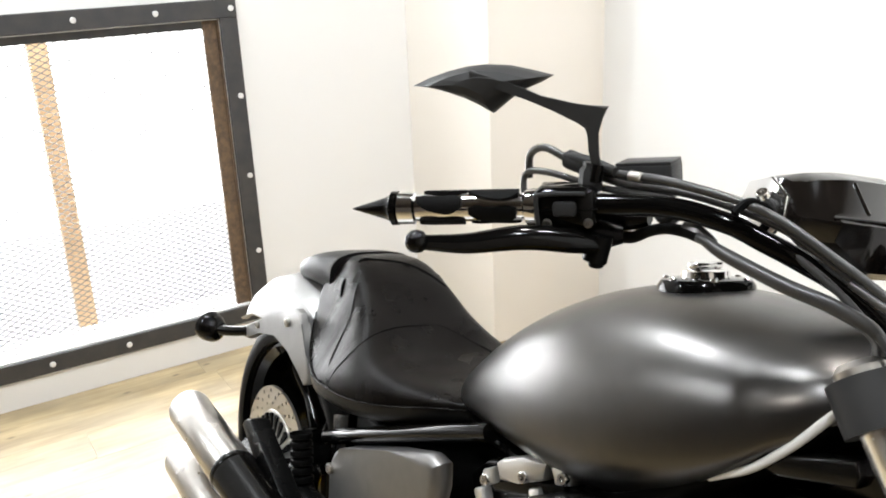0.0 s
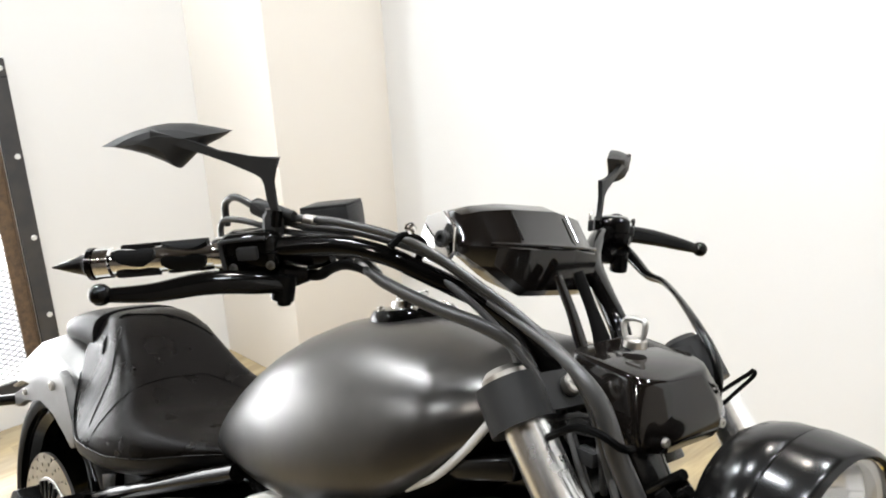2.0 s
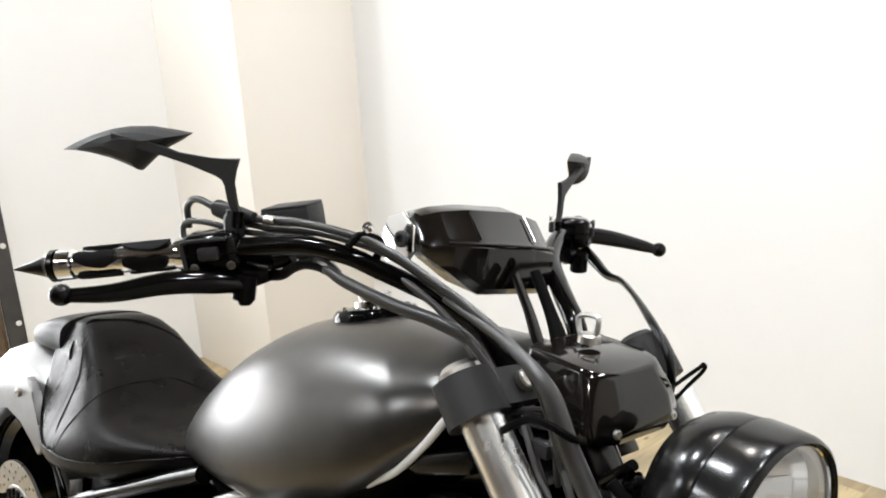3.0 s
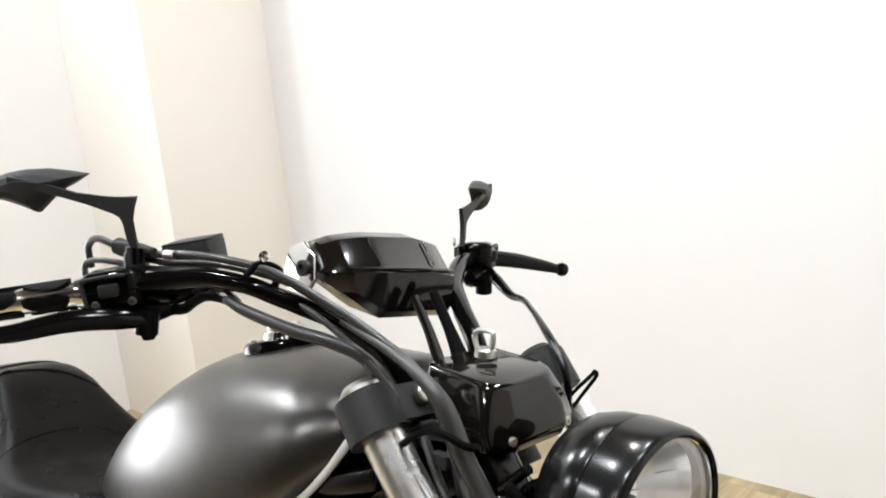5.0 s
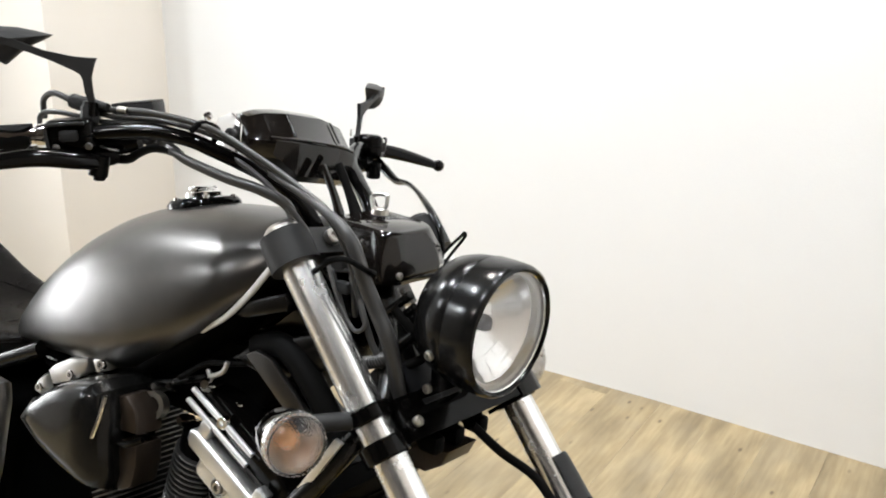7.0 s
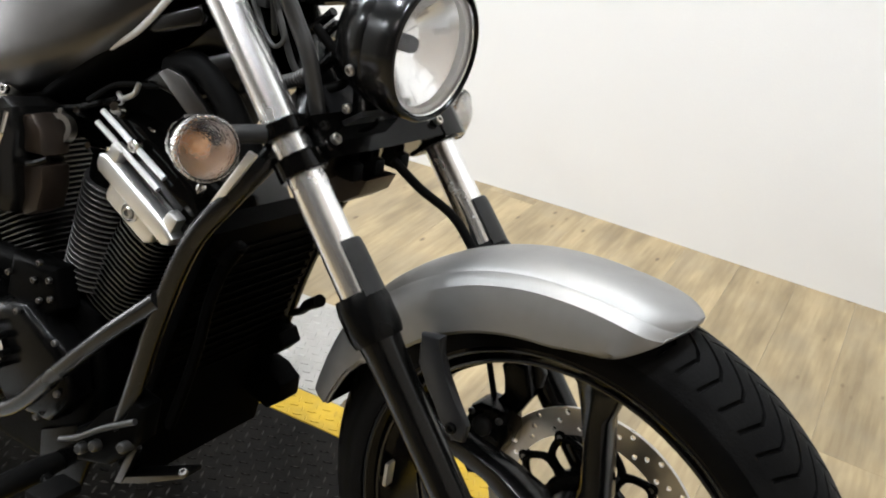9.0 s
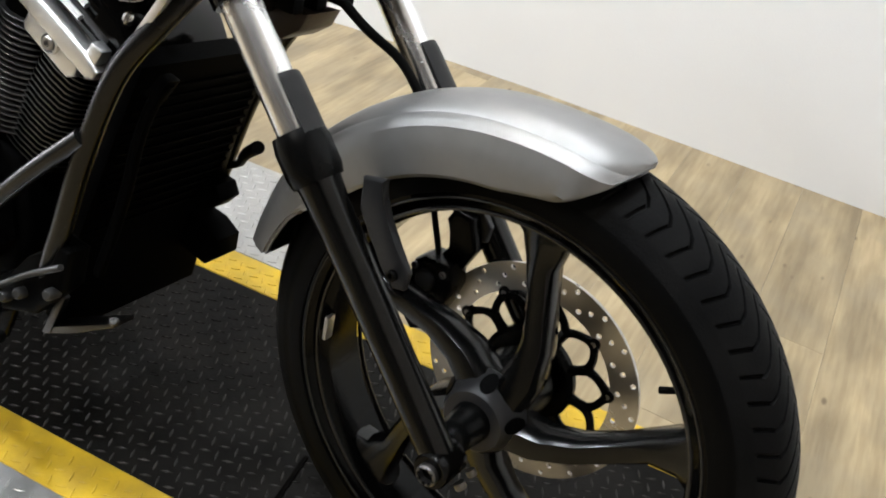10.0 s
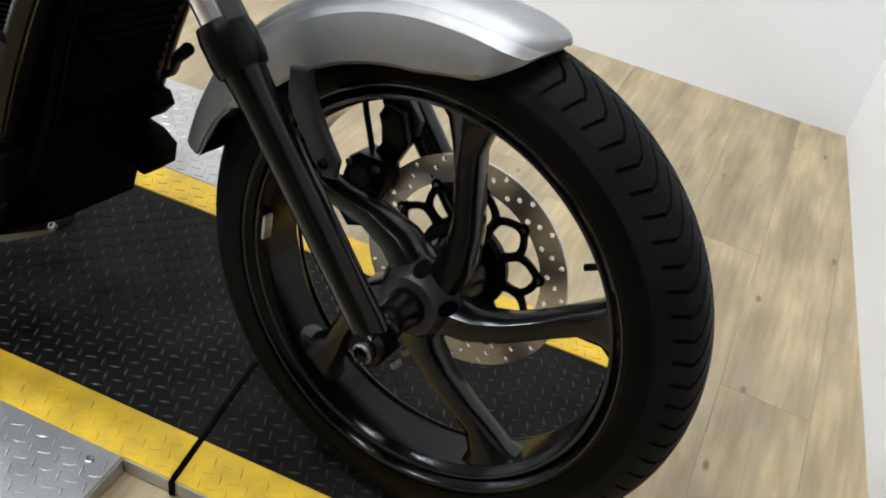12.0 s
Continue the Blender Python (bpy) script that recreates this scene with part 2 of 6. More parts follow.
# ---- mesh helpers ----
def finish(name, bm, mt, m=None, angle=38, flat=False):
    if m is not None:
        bmesh.ops.transform(bm, matrix=m, verts=bm.verts)
    bmesh.ops.recalc_face_normals(bm, faces=bm.faces)
    me = bpy.data.meshes.new(name)
    bm.to_mesh(me)
    bm.free()
    if not flat:
        me.shade_smooth()
        me.set_sharp_from_angle(angle=radians(angle))
    me.materials.append(mt)
    return new(name, me)


def part(name, bm, mt, parent, label="", m=None, angle=38, flat=False):
    """One mesh object under a thing or under a part."""
    ob = finish(name, bm, mt, m, angle, flat)
    ob.parent = parent
    if label:
        tagged(ob, label)
    return ob


def thing(name, label, category, m=None, kind="", group=""):
    ob = new(name)
    if m is not None:
        ob.matrix_world = m
    return tagged(ob, label, category, group, kind)


def box(bm, x0, x1, y0, y1, z0, z1, bevel=0.0, segs=2):
    r = bmesh.ops.create_cube(bm, size=1.0)
    vs = r["verts"]
    for v in vs:
        v.co = Vector((x0 + (v.co.x + 0.5) * (x1 - x0), y0 + (v.co.y + 0.5) * (y1 - y0), z0 + (v.co.z + 0.5) * (z1 - z0)))
    if bevel:
        edges = list({e for v in vs for e in v.link_edges})
        bmesh.ops.bevel(bm, geom=edges, offset=bevel, segments=segs, affect="EDGES", profile=0.5)
    return bm


def boxed(*a, **k):
    return box(bmesh.new(), *a, **k)


def loft(bm, rings, caps=True, closed=True):
    """Skin through rings of equally many points."""
    rows = [[bm.verts.new(p) for p in ring] for ring in rings]
    n = len(rows[0])
    for a, b in zip(rows, rows[1:]):
        for i in range(n if closed else n - 1):
            j = (i + 1) % n
            bm.faces.new((a[i], a[j], b[j], b[i]))
    if caps and closed:
        bm.faces.new(list(reversed(rows[0])))
        bm.faces.new(rows[-1])
    return bm


def lathe(bm, profile, centre, axis, segs=48, closed=False, start=0.0, sweep=360.0):
    """profile: (along axis, radius). Turned round axis through centre."""
    axis = Vector(axis).normalized()
    side = axis.orthogonal().normalized()
    up = axis.cross(side)
    c = Vector(centre)
    full = abs(sweep - 360) < 1e-6
    count = segs if full else segs + 1
    rings = []
    for k in range(count):
        a = radians(start + sweep * k / segs)
        d = side * math.cos(a) + up * math.sin(a)
        rings.append([c + axis * s + d * max(r, 1e-5) for s, r in profile])
    if full:
        rings.append(None)
    rows = [[bm.verts.new(p) for p in ring] for ring in rings if ring]
    if full:
        rows.append(rows[0])
    n = len(profile)
    for a, b in zip(rows, rows[1:]):
        for i in range(n if closed else n - 1):
            j = (i + 1) % n
            bm.faces.new((a[i], a[j], b[j], b[i]))
    bmesh.ops.remove_doubles(bm, verts=bm.verts, dist=2e-5)
    return bm


def lathed(profile, centre, axis, segs=48, **k):
    return lathe(bmesh.new(), profile, centre, axis, segs, **k)


def spline(points, steps=8):
    """Smooth curve through the points."""
    p = [Vector(q) for q in points]
    p = [2 * p[0] - p[1], *p, 2 * p[-1] - p[-2]]
    out = []
    for a, b, c, d in zip(p, p[1:], p[2:], p[3:]):
        for k in range(steps):
            t = k / steps
            out.append(0.5 * (2 * b + (c - a) * t + (2 * a - 5 * b + 4 * c - d) * t * t + (3 * b - a - 3 * c + d) * t ** 3))
    out.append(p[-2])
    return out


def tube(bm, points, radius, segs=12, steps=8, flat=1.0):
    """A pipe along a smooth curve; radius one number or one a point."""
    path = spline(points, steps) if steps else [Vector(q) for q in points]
    if isinstance(radius, (int, float)):
        radii = [radius] * len(path)
    else:
        radii = [float(np.interp(k / (len(path) - 1) * (len(radius) - 1), range(len(radius)), radius)) for k in range(len(path))]
    tan = (path[1] - path[0]).normalized()
    nor = tan.orthogonal().normalized()
    rings = []
    for k, q in enumerate(path):
        t2 = (path[min(k + 1, len(path) - 1)] - path[max(k - 1, 0)]).normalized()
        nor = (nor - t2 * nor.dot(t2)).normalized()
        bi = t2.cross(nor)
        rings.append([q + (nor * math.cos(2 * math.pi * i / segs) * flat + bi * math.sin(2 * math.pi * i / segs)) * radii[k] for i in range(segs)])
    return loft(bm, rings)


def tubed(points, radius, segs=12, steps=8, flat=1.0):
    return tube(bmesh.new(), points, radius, segs, steps, flat)


def slab(bm, outline, y0, y1, bevel=0.0, segs=2):
    """A plate: outline in x and z, thick from y0 to y1."""
    lo = [bm.verts.new((x, y0, z)) for x, z in outline]
    hi = [bm.verts.new((x, y1, z)) for x, z in outline]
    n = len(lo)
    fs = [bm.faces.new(lo), bm.faces.new(list(reversed(hi)))]
    for i in range(n):
        bm.faces.new((lo[i], lo[(i + 1) % n], hi[(i + 1) % n], hi[i]))
    if bevel:
        rim = list({e for f in fs for e in f.edges})
        bmesh.ops.bevel(bm, geom=rim, offset=bevel, segments=segs, affect="EDGES", profile=0.5)
    return bm


def slabbed(outline, y0, y1, bevel=0.0, segs=2):
    return slab(bmesh.new(), outline, y0, y1, bevel, segs)


def bolt(centre, axis, r=0.007, h=0.006):
    """A socket-head bolt."""
    return lathed([(0, 0), (0, r), (h * 0.8, r), (h, r * 0.82), (h, r * 0.5), (h * 0.45, r * 0.45), (h * 0.45, 0)], centre, axis, 14)


# ---- the room ----
FLOOR_Z = -0.03
structure = lambda name, bm, mt, label, category: tagged(finish(name, bm, mt), label, category, kind="structure")

# wall with the window opening
WX, WY1, WZ0, WZ1 = -2.99, 0.345, 0.125, 1.105
WY0 = -1.25
bm = bmesh.new()
box(bm, WX - 0.15, WX, -2.7, WY0, FLOOR_Z, 2.9)
box(bm, WX - 0.15, WX, WY1, 1.745, FLOOR_Z, 2.9)
box(bm, WX - 0.15, WX, WY0, WY1, FLOOR_Z, WZ0)
box(bm, WX - 0.15, WX, WY0, WY1, WZ1, 2.9)
structure("wall_rear", bm, WALL, "white painted wall with a meshed window opening", "wall")
# boxed-in pillar in the corner
structure("wall_pillar", boxed(WX, -2.475, 1.023, 1.502, FLOOR_Z, 2.9, 0.004), PILLAR, "boxed-in pillar in the corner, warm light put into its paint", "pillar")


def leaning_wall(x0, y0, x1, y1, thick):
    d = Vector((x1 - x0, y1 - y0, 0))
    nrm = Vector((-d.y, d.x, 0)).normalized() * thick
    bm = bmesh.new()
    a, b = Vector((x0, y0, FLOOR_Z)), Vector((x1, y1, FLOOR_Z))
    up = Vector((0, 0, 2.93))
    return loft(bm, [[a, b, b + nrm, a + nrm], [a + up, b + up, b + nrm + up, a + nrm + up]])


bm = bmesh.new()
way = [(-3.14, 1.36), (-2.475, 1.50), (-1.9, 1.62), (-1.25, 1.715), (-0.6, 1.75), (0.553, 1.757)]
back = [(x, y + 0.15) for x, y in reversed(way)]
loft(bm, [[Vector((x, y, z)) for x, y in way + back] for z in (FLOOR_Z, 2.9)])
structure("wall_back", bm, WALL, "plain white painted wall behind the motorcycle", "wall")
structure("wall_front", leaning_wall(0.553, 1.757, 0.7318, 0.138, 0.15), WALL, "plain white painted wall before the front wheel", "wall")
# brown walls stand out of view, added to tone bounce light and reflections
structure("closing_wall_front", leaning_wall(0.7318, 0.138, 0.924, -1.6, 0.15), DARK_WALL, "unseen plain brown wall, added to shape bounce light and reflections", "wall")
structure("closing_wall_rear", boxed(WX - 0.15, WX, -6.0, -2.7, FLOOR_Z, 2.9), DARK_WALL, "unseen plain brown wall, added to shape bounce light and reflections", "wall")
structure("wall_side", boxed(WX - 0.15, 4.0, -6.15, -6.0, FLOOR_Z, 2.9), DARK_WALL, "unseen plain brown wall, added to shape bounce light and reflections", "wall")
structure("closing_wall_end", boxed(4.0, 4.15, -6.15, -1.45, FLOOR_Z, 2.9), DARK_WALL, "unseen plain brown wall, added to shape bounce light and reflections", "wall")
structure("wall_return", boxed(0.924, 4.15, -1.6, -1.45, FLOOR_Z, 2.9), DARK_WALL, "unseen plain brown wall, added to shape bounce light and reflections", "wall")
structure("ceiling", boxed(WX - 0.15, 4.15, -6.15, 2.1, 2.9, 3.0), CEILING, "plain dark brown ceiling", "ceiling")
# round ceiling downlights, all out of view
def downlight(x, y, power, colour, r=0.075):
    ob = thing("ceiling_light", "unseen round white ceiling downlight, switched on", "lamp", pose(x, y, 2.9), group="ceiling lights")
    part("frame", lathed([(0, r + 0.03), (-0.006, r + 0.028), (-0.010, r + 0.012), (-0.012, r), (-0.004, r), (0, r)], (0, 0, 0), (0, 0, 1), 32, closed=True), WHITE_TRIM, ob)
    glow = material("lit_diffuser", (0.9, 0.9, 0.9), 0.6, emit=(colour, 3.0))
    part("diffuser", lathed([(-0.008, 0), (-0.008, r - 0.002), (-0.002, r - 0.002), (-0.002, 0)], (0, 0, 0), (0, 0, 1), 32), glow, ob)
    data = bpy.data.lights.new("downlight", "AREA")
    data.shape, data.size, data.energy, data.color = "DISK", r * 2, power, colour
    new("downlight", data).matrix_world = pose(x, y, 2.9 - 0.016)
    return ob


COOL, WARM = (0.915, 0.965, 1.0), (1.0, 0.95, 0.88)
# the lamp at (-0.35, -0.75) is an added fill for the near side
for x, y, power, colour in ((-1.00, 0.75, 17, WARM), (-0.45, 0.90, 17, COOL), (-0.02, 0.25, 12, COOL), (-0.35, -0.75, 24, COOL),
                            (-1.45, -0.35, 27, COOL), (-2.78, -0.30, 40, COOL), (-2.75, -2.35, 32, COOL), (-0.9, -2.2, 18, WARM)):
    downlight(x, y, power, colour)
area_lamp("window_daylight", look((WX - 0.2, -0.22, 0.70), (0, -0.22, 0.6)), 1.1, 0.80, 30, (0.96, 0.98, 1.0))

# ---- the motorcycle ----
LEAN, STEER, RAKE = 11.0, -8.0, 33.67
bike = thing("motorcycle", "matt gunmetal and black cruiser motorcycle leaning on its side stand", "motorcycle",
             Matrix.Translation((0, -0.01, 0)) @ Matrix.Rotation(radians(-LEAN), 4, "X"))
PIVOT = Matrix.Translation((0.109, 0, 0))
SM = PIVOT @ Matrix.Rotation(radians(STEER), 4, Vector((-math.sin(radians(RAKE)), 0, math.cos(radians(RAKE))))) @ PIVOT.inverted()
AXLE = Vector((0.013, 0.022, 0.3535))
FENDER_C = Vector((0.013, 0.012, 0.361))
TOP = SM @ Matrix.Translation((-0.52, -0.128, 0.98)) @ Matrix.Rotation(radians(-3.5), 4, "X") @ Matrix.Translation((0.52, 0.128, -0.98))


# front wheel ---------------------------------------------------------------
def tyre_mesh(name, centre, radius, width, rim_r, mt, parent, pitches=74, tread=True, m=None):
    """A tyre with chevron grooves cut into its crown."""
    step, half = 16, width / 2
    nt = pitches * step
    us = [-1, -0.95, -0.90, -0.86, -0.80, -0.68, -0.55, -0.42, -0.30, -0.20, -0.10, 0, 0.10, 0.20, 0.30, 0.42, 0.55, 0.68, 0.80, 0.86, 0.90, 0.95, 1]
    sec, deep = [], []
    for u in us:
        sec.append((u * half * 0.97, radius - 0.040 * abs(u) ** 2.3 - (0.006 if abs(u) > 0.9 else 0)))
    wall = [(half, radius - 0.062), (half * 0.97, radius - 0.075), (half * 0.86, rim_r + 0.008), (half * 0.74, rim_r)]
    full = [(-y, r) for y, r in reversed(wall)] + sec + wall
    n0 = len(wall)
    verts, faces, slots, n = [], [], [], len(full)
    for k in range(nt):
        for i, (y, r) in enumerate(full):
            u = abs(y) / (half * 0.97)
            crown = n0 <= i < n - n0
            bend = 0.0  # the mesh runs slanted along the chevrons
            if tread and crown and u < 0.92:
                bend = u * 3.2 if u < 0.5 else 1.6 - (u - 0.5) * 0.9
            th = 2 * math.pi * (k + bend * step) / nt
            d = 0.0
            if tread and crown and 0.08 < u < 0.82 and (k + (0 if y < 0 else step // 2)) % step < 2:
                d = 0.0040
            deep.append(d > 0)
            verts.append((centre[0] + (r - d) * math.sin(th), centre[1] + y, centre[2] + (r - d) * math.cos(th)))
    for k in range(nt):
        a, b = k * n, ((k + 1) % nt) * n
        for i in range(n - 1):
            quad = (a + i, a + i + 1, b + i + 1, b + i)
            faces.append(quad)
            crown = n0 <= i < n - n0 - 1
            # groove faces keep the darker rubber: their shade put into the colour
            slots.append(1 if crown and not any(deep[q] for q in quad) else 0)
    me = bpy.data.meshes.new(name)
    me.from_pydata(verts, [], faces)
    if m is not None:
        me.transform(m)
    me.shade_smooth()
    me.set_sharp_from_angle(angle=radians(40))
    me.materials.append(mt)
    me.materials.append(TREAD)
    me.polygons.foreach_set("material_index", slots)
    ob = new(name, me)
    ob.parent = parent
    return ob


RIM_R = 0.266
bm = lathed([(-0.050, RIM_R + 0.012), (-0.054, RIM_R + 0.012), (-0.054, RIM_R + 0.004), (-0.047, RIM_R - 0.004), (-0.040, RIM_R - 0.008),
             (-0.030, RIM_R - 0.020), (0.030, RIM_R - 0.020), (0.040, RIM_R - 0.008), (0.047, RIM_R - 0.004), (0.054, RIM_R + 0.004), (0.054, RIM_R + 0.012),
             (0.050, RIM_R + 0.012), (0.03, RIM_R), (-0.03, RIM_R)],
            AXLE, (0, 1, 0), 96, closed=True)
front_wheel = part("front_wheel", bm, RIM_BLACK, bike, "gloss black cast front wheel with five curved spokes", m=SM)
tyre_mesh("tyre", AXLE, 0.349, 0.116, RIM_R + 0.002, TYRE, front_wheel, m=SM)

for y in (-0.0535, 0.0535):
    part("rim_lip", lathed([(y + 0.0018 * math.cos(q * math.pi / 4), RIM_R + 0.002 + 0.0018 * math.sin(q * math.pi / 4)) for q in range(8)], AXLE, (0, 1, 0), 96, closed=True), LIP_BLACK, front_wheel, "gloss black rim lip", SM)


for y in (-0.0455, 0.0455):
    part("rim_ridge", lathed([(y + 0.0030 * math.cos(q * math.pi / 4), RIM_R - 0.0125 + 0.0030 * math.sin(q * math.pi / 4)) for q in range(8)], AXLE, (0, 1, 0), 96, closed=True), LIP_BLACK, front_wheel, "gloss black rim step", SM)


def spoke(angle):
    """A curved cast spoke that widens into the rim."""
    a0 = radians(angle)
    pts = []
    for s, bend, w, t in ((0.040, 36, 0.026, 0.032), (0.075, 26, 0.023, 0.028), (0.115, 15, 0.0195, 0.023), (0.16, 6, 0.0175, 0.021), (0.20, 1, 0.0195, 0.021), (0.230, 0, 0.029, 0.023), (0.249, 0, 0.054, 0.026)):
        pts.append((s, a0 + radians(bend), w, t))
    rings = []
    for s, a, w, t in pts:
        d, e = Vector((math.sin(a), 0, math.cos(a))), Vector((math.cos(a), 0, -math.sin(a)))
        ring = []
        for k in range(12):
            q = 2 * math.pi * k / 12
            cx, cy = math.cos(q), math.sin(q)
            ring.append(AXLE + d * s + e * w * (abs(cx) ** 0.7) * math.copysign(1, cx) + Vector((0, t * (abs(cy) ** 0.7) * math.copysign(1, cy) - 0.004 - 0.020 * max(0.0, 1 - s / 0.2), 0)))
        rings.append(ring)
    return loft(bmesh.new(), rings)


for k in range(5):
    part("spoke", spoke(1 + 72 * k), WHEEL_BLACK, front_wheel, m=SM)
hub = part("hub", lathed([(-0.040, 0), (-0.040, 0.046), (0.05, 0.048), (0.055, 0.02), (0.055, 0)], AXLE, (0, 1, 0), 40), SATIN_BLACK, front_wheel, "black hub with a grey flare", SM)
part("hub_flare", lathed([(-0.066, 0), (-0.066, 0.0385), (-0.064, 0.0405), (-0.056, 0.0445), (-0.040, 0.0515), (-0.030, 0.0545), (-0.026, 0.052), (-0.026, 0)], AXLE, (0, 1, 0), 48),
     HUB_GREY, hub, "dark grey flare with oval cut-outs", SM)
for k in range(5):
    a = radians(2 + 72 * k)
    d, e = Vector((math.sin(a), 0, math.cos(a))), Vector((math.cos(a), 0, -math.sin(a)))
    u = (Vector((0, 0.90, 0)) + d * 0.43).normalized()  # up the flare
    nn = (d * 0.90 + Vector((0, -0.43, 0))).normalized()
    c = AXLE + d * 0.0480 + Vector((0, -0.0485, 0))
    ring = [(0.0145 * math.cos(q * math.pi / 8), 0.0100 * math.sin(q * math.pi / 8)) for q in range(16)]
    bend = lambda y: -(0.041 - math.sqrt(max(0.0, 0.041 ** 2 - y * y)))
    part("hub_hole", loft(bmesh.new(), [[c + u * x + e * y + nn * (bend(y) + h) for x, y in ring] for h in (-0.005, 0.0018)]), MATT_BLACK, hub, m=SM)
part("valve_stem", lathed([(0, 0), (0, 0.0065), (0.004, 0.0065), (0.030, 0.0052), (0.034, 0.0042), (0.054, 0.0046), (0.056, 0)], AXLE + Vector((0.2150, 0.034, 0.1245)), (-0.8654, 0, -0.501), 12), RUBBER, front_wheel, "black rubber valve stem", SM)
part("balance_weight", boxed(-0.2445, -0.2385, -0.046, -0.031, -0.030, 0.006, 0.0015), ALUMINIUM, front_wheel, "small grey stick-on balance weight", m=SM @ Matrix.Translation(AXLE))

part("hub_boss", lathed([(-0.122, 0), (-0.122, 0.0170), (-0.119, 0.0195), (-0.100, 0.0215), (-0.066, 0.0260), (-0.062, 0)], AXLE, (0, 1, 0), 32), SATIN_BLACK, hub, "black hub boss", SM)
part("axle_spacer", lathed([(-0.138, 0), (-0.138, 0.0130), (-0.134, 0.0145), (-0.131, 0.0130), (-0.127, 0.0145), (-0.121, 0.0145), (-0.121, 0)], AXLE, (0, 1, 0), 24), NUT_STEEL, hub, "steel axle spacer", SM)

# brake disc on the far side of the wheel
DISC_Y = 0.074


def holed_ring(bm, r0, r1, y0, y1, centre, rows, hole, seg=660):
    """Flat ring with small drilled holes cut through a fine grid."""
    cells = 26
    grid = {}
    c = Vector(centre)
    for k in range(seg):
        for i in range(cells + 1):
            a, r = 2 * math.pi * k / seg, r0 + (r1 - r0) * i / cells
            grid[k, i] = (r * math.sin(a), r * math.cos(a))
    drop = set()
    for at, count, off in rows:
        rh = r0 + (r1 - r0) * at
        for j in range(count):
            k0 = (j + off) * seg / count
            for k in range(int(k0) - 5, int(k0) + 7):
                for i in range(cells):
                    dr = r0 + (r1 - r0) * (i + 0.5) / cells - rh
                    da = (k + 0.5 - k0) * 2 * math.pi / seg * rh
                    if dr * dr + da * da < hole * hole:
                        drop.add((k % seg, i))
    lo = {q: bm.verts.new(c + Vector((x, y0, z))) for q, (x, z) in grid.items()}
    hi = {q: bm.verts.new(c + Vector((x, y1, z))) for q, (x, z) in grid.items()}

    def solid(k, i):
        return 0 <= i < cells and (k % seg, i) not in drop

    for k in range(seg):
        for i in range(cells):
            if not solid(k, i):
                continue
            k1 = (k + 1) % seg
            bm.faces.new((lo[k, i], lo[k1, i], lo[k1, i + 1], lo[k, i + 1]))
            bm.faces.new((hi[k, i], hi[k, i + 1], hi[k1, i + 1], hi[k1, i]))
            if not solid(k, i - 1):
                bm.faces.new((lo[k, i], hi[k, i], hi[k1, i], lo[k1, i]))
            if not solid(k, i + 1):
                bm.faces.new((lo[k, i + 1], lo[k1, i + 1], hi[k1, i + 1], hi[k, i + 1]))
            if not solid(k - 1, i):
                bm.faces.new((lo[k, i], lo[k, i + 1], hi[k, i + 1], hi[k, i]))
            if not solid(k + 1, i):
                bm.faces.new((lo[k1, i], hi[k1, i], hi[k1, i + 1], lo[k1, i + 1]))
    return bm


DISC_C = AXLE + Vector((0, DISC_Y, 0))
part("brake_disc", holed_ring(bmesh.new(), 0.114, 0.151, -0.0025, 0.0025, DISC_C, [(0.25, 20, 0.0), (0.53, 20, 0.33), (0.82, 20, 0.66)], 0.0034, 900), STEEL, front_wheel,
     "drilled steel brake disc", SM)
carrier = part("disc_carrier", lathed([(-0.004, 0.066), (0.004, 0.066), (0.006, 0.060), (0.006, 0.040), (-0.010, 0.040), (-0.010, 0.060)], DISC_C, (0, 1, 0), 48, closed=True), SATIN_BLACK, front_wheel, "black spidered disc carrier", SM)


def on_disc(deg, r):
    return DISC_C + Vector((math.sin(radians(deg)) * r, 0, math.cos(radians(deg)) * r))


for k in range(10):
    a = 36 * k + 21
    part("carrier_arm", tubed([on_disc(a, 0.060), on_disc(a, 0.074), on_disc(a, 0.088)], [0.0088, 0.0064, 0.0075], 8, 4), SATIN_BLACK, carrier, m=SM)
    for sgn in (-1, 1):
        part("carrier_arm", tubed([on_disc(a, 0.086), on_disc(a + sgn * 6, 0.096), on_disc(a + sgn * 12.5, 0.104), on_disc(a + sgn * 18, 0.110)], [0.0066, 0.0054, 0.0054, 0.0070], 8, 4), SATIN_BLACK, carrier, m=SM)
for k in range(10):
    c = on_disc(36 * k + 39, 0.1115)
    button = part("disc_button", lathed([(-0.006, 0.0035), (-0.006, 0.0070), (-0.004, 0.0085), (0.004, 0.0085), (0.004, 0)], c, (0, 1, 0), 16), SATIN_BLACK, front_wheel, m=SM)
    part("button_rivet", lathed([(-0.0062, 0), (-0.0062, 0.0036), (0, 0.0036), (0, 0)], c, (0, 1, 0), 12), NUT_STEEL, button, m=SM)

# fork ----------------------------------------------------------------------
FT, FB = Vector((-0.543, 0, 0.988)), Vector((0.024, 0, 0.358))
FD = (FT - FB).normalized()
FN = Vector((-FD.z, 0, FD.x)) * -1  # ahead of the leg
FY = 0.128


def on_fork(s, y=0.0, ahead=0.0):
    """A point s metres up the leg from the axle."""
    return FB + FD * s + FN * ahead + Vector((0, y, 0))


